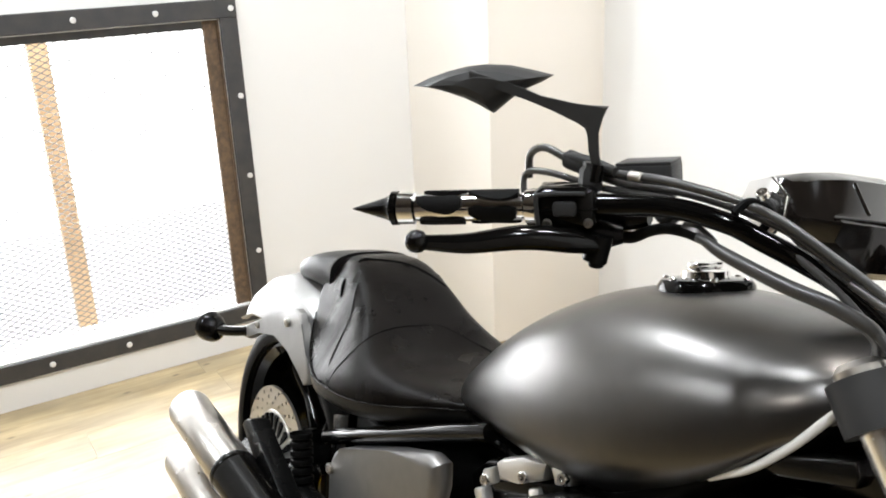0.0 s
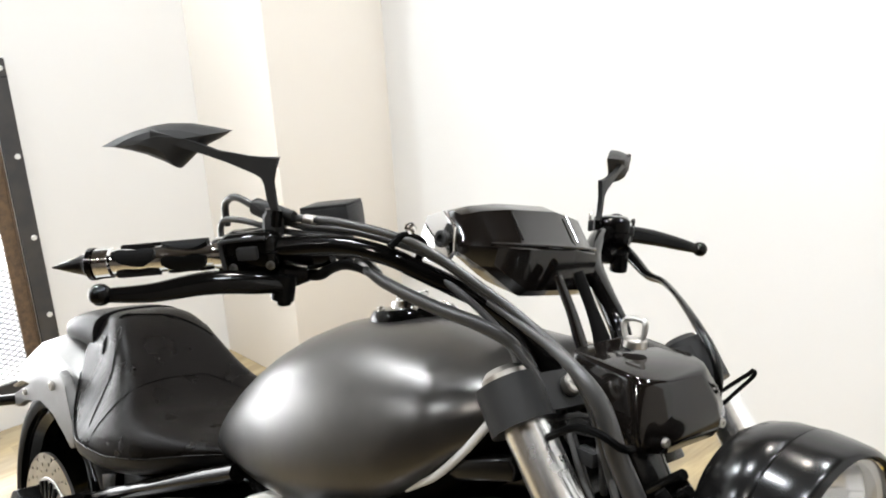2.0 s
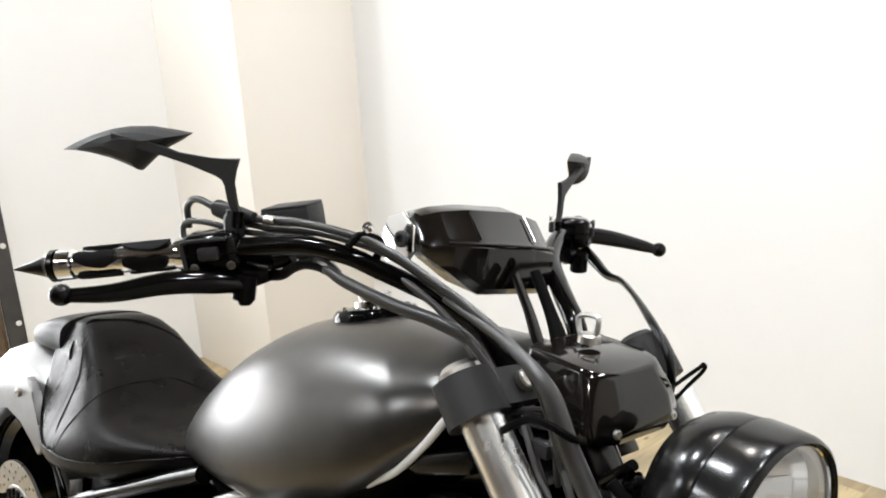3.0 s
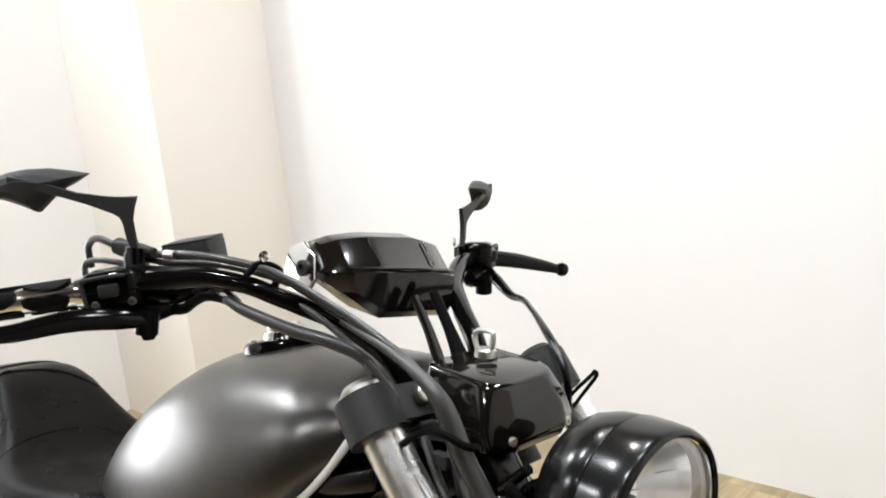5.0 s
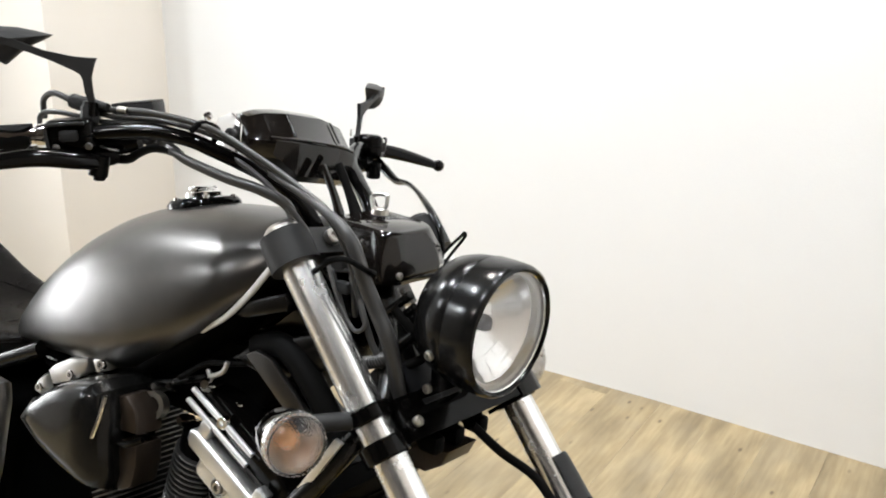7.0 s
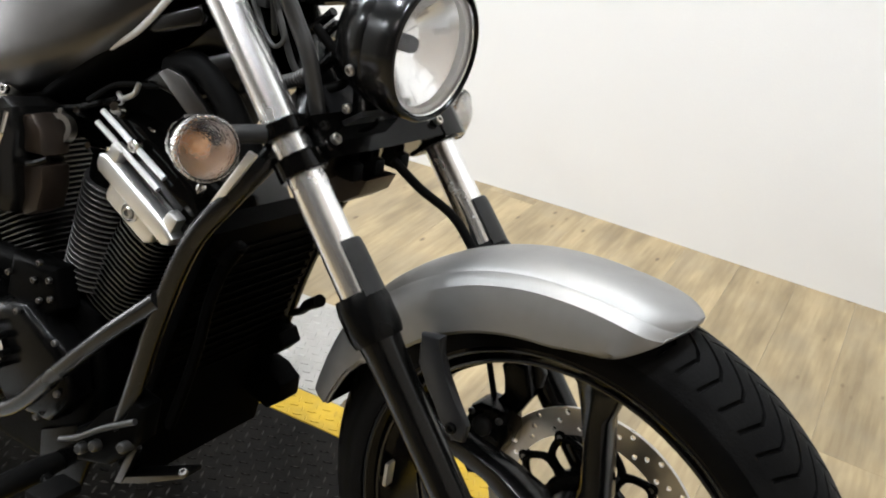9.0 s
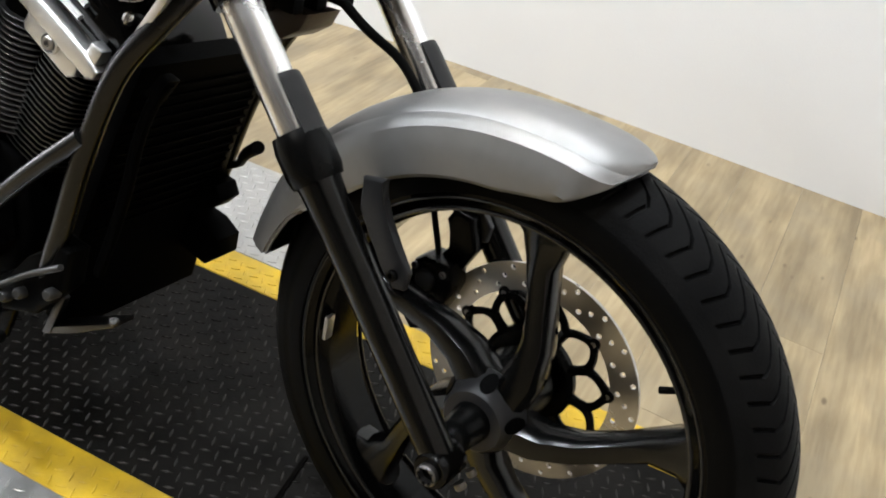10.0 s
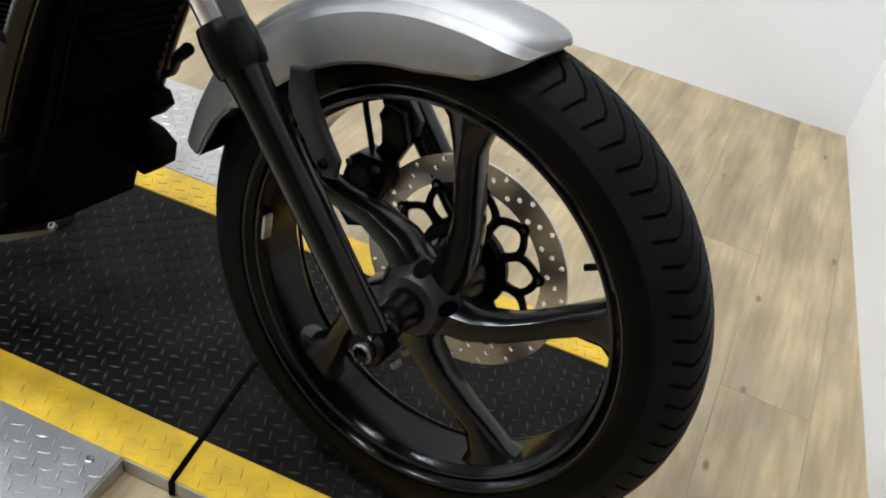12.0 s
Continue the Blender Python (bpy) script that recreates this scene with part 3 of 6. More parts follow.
FL = (FT - FB).length
LEG = 0.338
for side in (-1, 1):
    y = side * FY
    leg = part("fork_leg", tubed([on_fork(-0.012, y), on_fork(0.02, y), on_fork(0.10, y), on_fork(0.28, y), on_fork(LEG, y)], [0.0180, 0.0205, 0.0215, 0.0225, 0.0260], 24), FRAME_BLACK, bike, "satin black lower fork leg", SM)
    part("fork_tube", tubed([on_fork(LEG - 0.02, y), on_fork(FL - (0.03 if side < 0 else 0.10), y)], 0.0220, 28, 0), FORK_CHROME, bike, "bright chrome upper fork tube", SM)
    part("axle_clamp", lathed([(-0.024, 0.0), (-0.024, 0.0195), (-0.021, 0.0210), (0.018, 0.0220), (0.02, 0.0)], on_fork(-0.004, y), (0, 1, 0), 24), GLOSS_BLACK, leg, m=SM)
    # pinch bolts and the hollow axle end
    nut = part("axle_nut", lathed([(0, 0.0080), (0.0, 0.0128), (0.006, 0.0128), (0.008, 0.0112), (0.008, 0.0094), (0.001, 0.0080)], on_fork(-0.004, y + side * 0.024), (0, side, 0), 24, closed=True), NUT_STEEL, leg, "dark steel notched axle end", SM)
    for k in range(8):
        q = 2 * math.pi * k / 8
        part("nut_notch", bolt(on_fork(-0.004, y + side * 0.0305) + Vector((math.cos(q), 0, math.sin(q))) * 0.0096, (0, side, 0), 0.0020, 0.002), MATT_BLACK, nut, m=SM)
    part("pinch_bolt", bolt(on_fork(-0.030, y - side * 0.0, 0.012), -FD, 0.007, 0.008), NUT_STEEL, leg, m=SM)
    part("pinch_bolt", bolt(on_fork(-0.026, y - side * 0.02, 0.016), -FD, 0.006, 0.008), NUT_STEEL, leg, m=SM)
    # collar and half-round shield before the tube
    part("collar", tubed([on_fork(LEG - 0.012, y), on_fork(LEG, y), on_fork(LEG + 0.03, y), on_fork(LEG + 0.045, y)], [0.0285, 0.0315, 0.0315, 0.0285], 24, 2), SATIN_BLACK, leg, m=SM)
    rings = []
    for s, r0 in ((LEG + 0.0, 0.0305), (LEG + 0.05, 0.0298), (LEG + 0.094, 0.0288), (LEG + 0.101, 0.0280), (LEG + 0.104, 0.0265)):
        ring = []
        for q in range(-6, 7):
            a = radians(27 + q * 10)
            ring.append(on_fork(s, y + math.sin(a) * r0, math.cos(a) * r0))
        for q in range(6, -7, -1):
            a = radians(27 + q * 10)
            ring.append(on_fork(s, y + math.sin(a) * 0.0245, math.cos(a) * 0.0245))
        rings.append(ring)
    part("fork_shield", loft(bmesh.new(), rings), DARK_GREY, leg, "dark grey half-round fork shield", SM)

# front fender --------------------------------------------------------------
def fender_ring(th, lip, wide):
    """A section of the fender at the angle th forward of upright; lip: how far it comes down."""
    d = Vector((math.sin(radians(th)), 0, math.cos(radians(th))))
    drop = 0.021 * min(1.0, max(0.0, (th + 62) / 60))
    out = [(0.0, 0.3855), (0.014, 0.3850), (0.028, 0.3828), (0.040, 0.3785), (0.048, 0.3735), (0.0515, 0.3700), (0.0585, 0.3675), (0.0625, 0.3640), (0.0690, 0.3520), (0.0725, 0.338), (0.0755, 0.322), (0.0765, 0.302)]
    out = [(y, r - drop * (1 if r > 0.36 else 0.55)) for y, r in out]
    pts = []
    for k, (y, r) in enumerate(out):
        f = k / (len(out) - 1)
        rr = r if r > lip else lip
        shrink = 1.0 if r > lip else max(0.0, 1 - (lip - r) * 3.0)
        pts.append((y * shrink * wide, rr))
    left = [FENDER_C + d * r + Vector((0, -y, 0)) for y, r in reversed(pts)]
    right = [FENDER_C + d * r + Vector((0, y, 0)) for y, r in pts[1:]]
    outer = left + right
    inner = [p - d * 0.004 - Vector((0, math.copysign(0.003, p.y - FENDER_C.y) if abs(p.y - FENDER_C.y) > 0.03 else 0, 0)) for p in outer]
    return outer + list(reversed(inner))


ths = [-79, -74, -66, -56, -46, -36, -26, -16, -8, -1, 4, 8, 11, 13, 14.4]
lips = [0.338, 0.334, 0.327, 0.308, 0.296, 0.293, 0.291, 0.290, 0.291, 0.297, 0.303, 0.313, 0.329, 0.344, 0.357]
fine = list(np.arange(-79, 4, 2.5)) + [4 + 10.3 * math.sin(math.pi / 2 * k / 12) for k in range(13)]


def fender_at(t):
    u = max(0.0, (t - 4) / 10.4)
    return fender_ring(t, float(np.interp(t, ths, lips)) if t < 4 else 0.303 + 0.054 * u ** 1.5, math.sqrt(max(0.0, 1 - u ** 3.3)))


bm = loft(bmesh.new(), [fender_at(t) for t in fine])
front_fender = part("front_fender", bm, SILVER, bike, "satin silver-grey steel front fender", SM, angle=25)
# stays that hold the fender to the legs
for y in (-0.078, 0.100):
    bm = slabbed([(-0.172, 0.604), (-0.142, 0.612), (-0.143, 0.585), (-0.133, 0.565), (-0.111, 0.541), (-0.090, 0.518), (-0.092, 0.496), (-0.108, 0.492), (-0.124, 0.515), (-0.150, 0.538), (-0.169, 0.566)], y - 0.005, y + 0.007, 0.004, 3)
    stay = part("fender_stay", bm, HUB_GREY, front_fender, "dark grey cast fender stay", SM)
    part("stay_bolt", bolt((-0.108, y - 0.006, 0.510), (0, -1, 0), 0.007, 0.005), SATIN_BLACK, stay, m=SM)

# brake caliper and hose
bm = slabbed([(-0.165, 0.452), (-0.151, 0.463), (-0.112, 0.464), (-0.104, 0.433), (-0.114, 0.398), (-0.128, 0.360), (-0.150, 0.350), (-0.173, 0.372), (-0.170, 0.41)], 0.052, 0.100, 0.008, 3)
caliper = part("brake_caliper", bm, SATIN_BLACK, bike, "black brake caliper", SM)
part("caliper_bracket", slabbed([(-0.150, 0.455), (-0.124, 0.477), (-0.146, 0.512), (-0.138, 0.530), (-0.108, 0.528), (-0.094, 0.487), (-0.108, 0.455)], 0.078, 0.100, 0.006, 3), SATIN_BLACK, caliper, m=SM)
for z in (0.385, 0.435):
    part("caliper_piston", lathed([(-0.006, 0), (-0.006, 0.012), (-0.003, 0.0145), (0.003, 0.0145), (0.003, 0)], (-0.140, 0.050, z), (0, 1, 0), 20), DARK_GREY, caliper, m=SM)
for x, z in ((-0.160, 0.447), (-0.118, 0.452), (-0.166, 0.378)):
    part("caliper_bolt", bolt((x, 0.053, z), (0, -1, 0), 0.005, 0.004), NUT_STEEL, caliper, m=SM)
part("caliper_hose", tubed([(-0.185, 0.095, 0.545), (-0.174, 0.095, 0.505), (-0.158, 0.090, 0.474), (-0.146, 0.085, 0.452)], 0.0042, 10), RUBBER, caliper, m=SM)

# yokes ---------------------------------------------------------------------
def yoke(s, name, tall, wide, mt, label, m, rings=((-0.5, 0.5, 0.0315),)):
    """A clamp plate across both tubes."""
    bm = bmesh.new()
    edge = 0.0 if rings else 0.018
    for side in (-1, 1):
        for lo, hi, r in rings:
            tube(bm, [on_fork(s + tall * lo, side * FY), on_fork(s + tall * hi, side * FY)], r, 28, 0)
    rings = []
    for y in np.linspace(-FY + edge, FY - edge, 9):
        w = wide * (1 - 0.18 * math.cos(y / FY * math.pi / 2))
        back = -0.03 * math.cos(y / FY * math.pi / 2)
        rings.append([on_fork(s - tall * 0.42, y, -w + back), on_fork(s - tall * 0.42, y, w), on_fork(s + tall * 0.42, y, w * 0.92), on_fork(s + tall * 0.42, y, -w + back)])
    loft(bm, rings)
    return part(name, bm, mt, bike, label, m, angle=30)


top_yoke = yoke(FL - 0.043, "top_yoke", 0.044, 0.028, DARK_GREY, "dark grey upper fork clamp", TOP)
low_yoke = yoke(0.560, "lower_yoke", 0.064, 0.034, GLOSS_BLACK, "black lower fork clamp", SM, ())
rings = []
for y, k in ((FY - 0.024, 1.0), (FY + 0.010, 1.0), (FY + 0.026, 0.86), (FY + 0.034, 0.55)):
    rings.append([on_fork(0.560 + b * 0.030 * (0.9 + 0.1 * k), y, a * 0.034 * k) for a, b in ((-1, -1), (1, -1), (1, 1), (-1, 1))])
part("clamp_end", loft(bmesh.new(), rings), GLOSS_BLACK, low_yoke, m=SM)
for side in (-1, 1):
    for s0, s1, r in ((0.528, 0.552, 0.0295), (0.574, 0.593, 0.0285)):
        part("clamp_ring", tubed([on_fork(s0, side * FY), on_fork(s0 + 0.002, side * FY), on_fork(s1 - 0.002, side * FY), on_fork(s1, side * FY)], [r - 0.002, r, r, r - 0.002], 28, 0), GLOSS_BLACK, low_yoke, m=SM)
for side in (-1, 1):
    part("fork_cap", lathed([(0, 0.0225), (0.010, 0.0225), (0.016, 0.017), (0.017, 0)], on_fork(FL - 0.024, side * FY), FD, 24), STEEL if side < 0 else DARK_GREY, top_yoke, "steel fork cap" if side < 0 else "dark fork cap", TOP)
    part("clamp_bolt", bolt(on_fork(FL - 0.043, side * 0.082, 0.027), FN, 0.0105, 0.009), STEEL if side < 0 else SATIN_BLACK, top_yoke, m=TOP)
    part("clamp_bolt", bolt(on_fork(0.552, side * 0.097, 0.034), FN, 0.0065, 0.007), STEEL, low_yoke, m=SM)

# headlight -----------------------------------------------------------------
HC, HA = Vector((-0.270, -0.010, 0.8990)), Vector((1, 0, -0.03)).normalized()
shell = part("headlight", lathed([(-0.104, 0.0), (-0.103, 0.026), (-0.098, 0.046), (-0.088, 0.062), (-0.074, 0.0725), (-0.056, 0.0785), (-0.036, 0.0808), (-0.0345, 0.0800), (-0.033, 0.0808), (-0.0315, 0.0822), (-0.012, 0.0828), (0.004, 0.0822),
                                   (0.010, 0.0800), (0.012, 0.0770), (0.008, 0.0745), (-0.002, 0.0740), (-0.006, 0.0765), (-0.045, 0.074), (-0.080, 0.055), (-0.096, 0.0)], HC, HA, 72),
             HEADLIGHT_BLACK, bike, "gloss black round headlight with clear lens", SM)
part("lens", lathed([(0.014, 0), (0.0135, 0.03), (0.011, 0.055), (0.006, 0.0735), (0.0, 0.0745), (0.004, 0.055), (0.0065, 0.03), (0.007, 0)], HC, HA, 64), LENS, shell, "clear glass headlight lens", SM).visible_shadow = False
rng = random.Random(3)
bm = bmesh.new()
hu, hv = Vector((0, 1, 0)), HA.cross(Vector((0, 1, 0)))
for i in range(5):  # small dished mirrors, each turned a little on its own
    r0, r1 = 0.0735 * i / 5, 0.0735 * (i + 1) / 5
    count = (6, 10, 14, 18, 22)[i]
    for k in range(count):
        tx, ty = rng.uniform(-0.07, 0.07), rng.uniform(-0.07, 0.07)
        rows = []
        for r in (r0, (r0 + r1) / 2, r1):
            row = []
            for q in range(4):
                a = 2 * math.pi * (k + q / 3) / count
                depth = -0.006 - 0.040 * (1 - (r / 0.0735) ** 2)
                depth += tx * (q / 3 - 0.5) * 0.02 + ty * ((r - r0) / 0.0147 - 0.5) * 0.015
                row.append(bm.verts.new(HC + HA * depth + (hu * math.cos(a) + hv * math.sin(a)) * max(r, 0.0006)))
            rows.append(row)
        for ra, rb in zip(rows, rows[1:]):
            for q in range(3):
                bm.faces.new((ra[q], ra[q + 1], rb[q + 1], rb[q]))
part("reflector", bm, REFLECTOR, shell, "faceted bright reflector", SM, angle=40)
part("reflector_rim", lathed([(-0.012, 0.0740), (-0.004, 0.0740), (-0.004, 0.066), (-0.012, 0.066)], HC, HA, 48, closed=True), WHITE_TRIM, shell, m=SM)
part("bulb_cap", lathed([(-0.046, 0.0), (-0.046, 0.0100), (-0.028, 0.0100), (-0.024, 0.0085), (-0.023, 0)], HC + Vector((0, 0.0, 0.0)), HA, 20), SATIN_BLACK, shell, m=SM)
part("lens_ring", lathed([(-0.004, 0.0720), (0.006, 0.0720), (0.0075, 0.0735), (0.003, 0.0752), (-0.004, 0.0752)], HC, HA, 64, closed=True), CHROME, shell, m=SM)
for q in (-1, 1):
    part("headlight_screw", bolt(HC + HA * -0.050 + Vector((0, q * 0.0720, -0.030)), (0, q, -0.3), 0.0065, 0.006), STEEL, shell, m=SM)

# tank ----------------------------------------------------------------------
def rounded(cx, cz, hw, ht, hb, squash, n=40, flat_b=0.8):
    """A rounded cross-section: half width, height above and below the widest line."""
    ring = []
    for k in range(n):
        a = 2 * math.pi * k / n
        c, s = math.cos(a), math.sin(a)
        e = squash
        y = hw * abs(c) ** e * math.copysign(1, c)
        z = (ht if s > 0 else hb) * abs(s) ** (e if s > 0 else flat_b) * math.copysign(1, s)
        ring.append(Vector((cx, y, cz + z)))
    return ring


TANK = [  # x, widest line z, half width, above, below
    (-1.206, 0.663, 0.010, 0.010, 0.008),
    (-1.199, 0.664, 0.040, 0.028, 0.016),
    (-1.165, 0.672, 0.066, 0.056, 0.026),
    (-1.09, 0.696, 0.098, 0.106, 0.040),
    (-1.00, 0.722, 0.128, 0.148, 0.052),
    (-0.90, 0.752, 0.150, 0.172, 0.074),
    (-0.80, 0.784, 0.160, 0.170, 0.086),
    (-0.71, 0.818, 0.158, 0.148, 0.074),
    (-0.65, 0.845, 0.150, 0.124, 0.040),
    (-0.605, 0.880, 0.134, 0.090, 0.026),
    (-0.57, 0.905, 0.112, 0.060, 0.026),
    (-0.54, 0.915, 0.080, 0.042, 0.026),
    (-0.525, 0.915, 0.045, 0.028, 0.022),
]


def smooth_table(rows, steps=4):
    cols = list(zip(*rows))
    n = len(rows)
    out = []
    pts = [[Vector((k, v, 0)) for k, v in enumerate(col)] for col in cols]
    curves = [spline(p, steps) for p in pts]
    for k in range(len(curves[0])):
        out.append(tuple(c[k].y for c in curves))
    return out


bm = loft(bmesh.new(), [rounded(x, z, w, a, b, 0.86) for x, z, w, a, b in smooth_table(TANK, 5)])
tank = part("fuel_tank", bm, SATIN_GREY, bike, "matt gunmetal teardrop fuel tank", angle=70)
# black shell over the painted underside: its shade put into the colour
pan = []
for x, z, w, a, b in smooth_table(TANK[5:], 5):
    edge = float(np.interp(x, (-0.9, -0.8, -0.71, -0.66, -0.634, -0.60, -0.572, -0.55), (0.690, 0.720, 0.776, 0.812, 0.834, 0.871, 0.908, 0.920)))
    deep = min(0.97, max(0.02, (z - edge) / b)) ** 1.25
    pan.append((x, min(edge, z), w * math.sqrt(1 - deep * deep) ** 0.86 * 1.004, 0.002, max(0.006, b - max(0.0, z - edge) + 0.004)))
part("tank_shade_pan", loft(bmesh.new(), [rounded(x, z, w, a, b, 0.86) for x, z, w, a, b in pan]), MATT_BLACK, tank, "tank underside, its shade put in as black", angle=70)
part("tank_lip", tubed([(-0.672, -0.132, 0.803), (-0.648, -0.131, 0.822), (-0.622, -0.129, 0.843), (-0.592, -0.124, 0.879), (-0.572, -0.118, 0.910), (-0.562, -0.110, 0.928)], [0.0016, 0.0040, 0.0046, 0.0046, 0.004], 10), WHITE_TRIM, tank, "pale strip along the lower edge of the tank")
part("tank_seam", tubed([(-1.15, -0.06, 0.648), (-1.0, -0.098, 0.668), (-0.88, -0.112, 0.688), (-0.76, -0.118, 0.708), (-0.66, -0.118, 0.745)], 0.005, 8), SATIN_BLACK, tank)
# filler cap
CAP = Vector((-0.818, 0, 0.946))
CAPN = Vector((-0.26, 0, 1)).normalized()
part("filler_cap", lathed([(-0.012, 0.0), (-0.012, 0.055), (0.004, 0.055), (0.011, 0.050), (0.013, 0.040), (0.013, 0.0)], CAP, CAPN, 40), GLOSS_BLACK, tank, "black filler cap ring with chrome lock")
part("cap_lock", lathed([(0.013, 0.0), (0.013, 0.028), (0.020, 0.027), (0.022, 0.024), (0.022, 0.0)], CAP, CAPN, 28), CHROME, tank, m=None)
part("cap_lever", boxed(-0.022, 0.022, -0.008, 0.008, 0.0, 0.009, 0.003), CHROME, tank, m=Matrix.Translation(CAP + CAPN * 0.022) @ CAPN.to_track_quat("Z", "Y").to_matrix().to_4x4())
for k in range(6):
    a = radians(60 * k + 20)
    part("cap_screw", bolt(CAP + CAPN * 0.010 + Vector((math.cos(a) * 0.046, math.sin(a) * 0.046, math.cos(a) * 0.046 * 0.26)), CAPN, 0.0045, 0.004), CHROME, tank)

# ---- bars and controls ----
RB, RG, RE = Vector((-0.78, -0.282, 1.064)), Vector((-0.795, -0.299, 1.062)), Vector((-0.865, -0.379, 1.048))
SWITCH = Vector((-0.80, -0.305, 1.062))  # outer end of the switch housing
handlebar = part("handlebar", tubed([(-0.535, -0.062, 0.962), (-0.545, -0.085, 1.002), (-0.572, -0.118, 1.036), (-0.592, -0.148, 1.054), (-0.617, -0.168, 1.066), (-0.647, -0.188, 1.077), (-0.700, -0.218, 1.080), RB, RE], [0.0115, 0.0110, 0.0100, 0.0095, 0.0095, 0.0095, 0.0100, 0.0125, 0.0125], 16), GLOSS_BLACK, bike, "gloss black pulled-back handlebar", SM)
LEFT = Matrix.Translation((0.0, -0.004, -0.034)) @ Matrix.Diagonal((1, -1, 1, 1))
part("bar_half", tubed([(-0.552, 0.056, 0.955), (-0.566, 0.061, 0.984), (-0.622, 0.092, 1.008), (-0.682, 0.136, 1.024), (-0.732, 0.196, 1.036), (-0.78, 0.278, 1.030), (-0.865, 0.375, 1.014)], 0.0115, 16), GLOSS_BLACK, handlebar, m=SM)
part("pod_stem", tubed([(-0.556, 0.000, 0.968), (-0.566, 0.000, 0.985), (-0.580, 0.000, 1.010), (-0.602, 0.000, 1.040)], [0.0085, 0.0095, 0.0080, 0.0075], 14, 8, 0.7), BROWN_BLACK, handlebar, "black stem under the pod", SM)
part("wiring_sleeve", tubed([(-0.556, 0.030, 0.965), (-0.564, 0.030, 0.982), (-0.578, 0.030, 1.005), (-0.600, 0.028, 1.042)], [0.0115, 0.0085, 0.0065, 0.0060], 12), RUBBER, handlebar, "black wires to the pod", SM)


def control_side(m, right=True, turn_deg=0):
    """Grip, lever, switches and mirror of one end of the bar, built for the right hand."""
    ax = (RE - RG).normalized()
    ln = (RE - RG).length
    grip = part("grip", lathed([(-0.02, 0.0), (-0.02, 0.0160), (-0.012, 0.0171), (-0.002, 0.0160), (0.0, 0.0133), (ln * 0.5, 0.0141), (ln, 0.0133), (ln + 0.002, 0.0160), (ln + 0.018, 0.0163), (ln + 0.020, 0.0144), (ln + 0.022, 0.0)], RG, ax, 28),
                CHROME, handlebar, "chrome grip with flame-shaped black rubber pads", m)
    side = ax.cross(Vector((0, 0, 1))).normalized()
    up = side.cross(ax)
    for a0, s0, s1 in ((-60, 0.04, 0.50), (20, 0.06, 0.46), (100, 0.04, 0.50), (190, 0.05, 0.48), (-30, 0.55, 0.97), (60, 0.53, 0.95), (150, 0.55, 0.97), (240, 0.54, 0.96)):
        rings = []
        for k in range(9):
            f = k / 8
            s = (s0 + (s1 - s0) * f) * ln
            w = 34 * math.sin(math.pi * min(1, 0.18 + 0.72 * f)) + 4 * math.sin(9 * f)
            sway = 10 * math.sin(4 * f)
            ring = []
            for q in range(7):
                a = radians(a0 + sway + w * (q / 6 * 2 - 1))
                ring.append(RG + ax * s + (side * math.cos(a) + up * math.sin(a)) * 0.0171)
            for q in range(6, -1, -1):
                a = radians(a0 + sway + w * (q / 6 * 2 - 1))
                ring.append(RG + ax * s + (side * math.cos(a) + up * math.sin(a)) * 0.0122)
            rings.append(ring)
        part("grip_pad", loft(bmesh.new(), rings), RUBBER, grip, m=m)
    part("grip_spike", lathed([(ln + 0.020, 0.0), (ln + 0.020, 0.0171), (ln + 0.026, 0.0171), (ln + 0.028, 0.0137), (ln + 0.034, 0.0110), (ln + 0.069, 0.0009), (ln + 0.070, 0)], RG, ax, 24), GLOSS_BLACK, grip, "pointed black bar end", m)
    # switch housing, master cylinder, lever
    turn = Matrix.Translation(SWITCH + (RB - RE).normalized() * 0.045) @ (RE - RB).to_track_quat("X", "Z").to_matrix().to_4x4()
    housing = part("switch_housing", boxed(-0.034, 0.026, -0.022, 0.022, -0.022, 0.020, 0.010, 3), GLOSS_BLACK, handlebar, "black switch housing", m @ turn)
    part("switch_rim", boxed(-0.004, 0.024, -0.028, -0.020, -0.020, 0.018, 0.003, 2), BROWN_BLACK, housing, m=m @ turn)
    # raised rim, rocker and seam on the face towards the front
    part("switch_rim", tubed([(0.020, 0.024, -0.016), (0.021, 0.026, 0.010), (0.016, 0.026, 0.015), (-0.010, 0.025, 0.0155), (-0.024, 0.024, 0.015)], 0.0022, 8), DARK_GREY, housing, m=m @ turn)
    part("switch_button", boxed(-0.016, 0.006, 0.020, 0.028, -0.006, 0.008, 0.003, 2), DARK_GREY, housing, m=m @ turn)
    part("housing_seam", boxed(-0.0345, 0.0265, -0.0224, 0.0224, -0.0012, 0.0002, 0.0003, 1), MATT_BLACK, housing, m=m @ turn)
    for x in (-0.026, 0.012):
        part("housing_screw", bolt(turn @ Vector((x, 0.021, -0.013)), turn.to_3x3() @ Vector((0, 1, 0)), 0.0045, 0.003), NUT_STEEL, housing, m=m)
    part("switch_button", boxed(0.0, 0.018, -0.036, -0.028, -0.004, 0.012, 0.003, 2), DARK_GREY, housing, m=m @ turn)
    part("housing_screw", bolt(turn @ Vector((-0.03, -0.030, 0.02)), turn.to_3x3() @ Vector((0, -1, 0)), 0.006, 0.004), STEEL, housing, m=m)
    perch = part("lever_perch", tubed([(-0.800, -0.285, 1.050), (-0.775, -0.266, 1.044), (-0.752, -0.240, 1.042), (-0.738, -0.222, 1.044)], [0.014, 0.016, 0.015, 0.009], 14), SATIN_BLACK, handlebar, m=m)
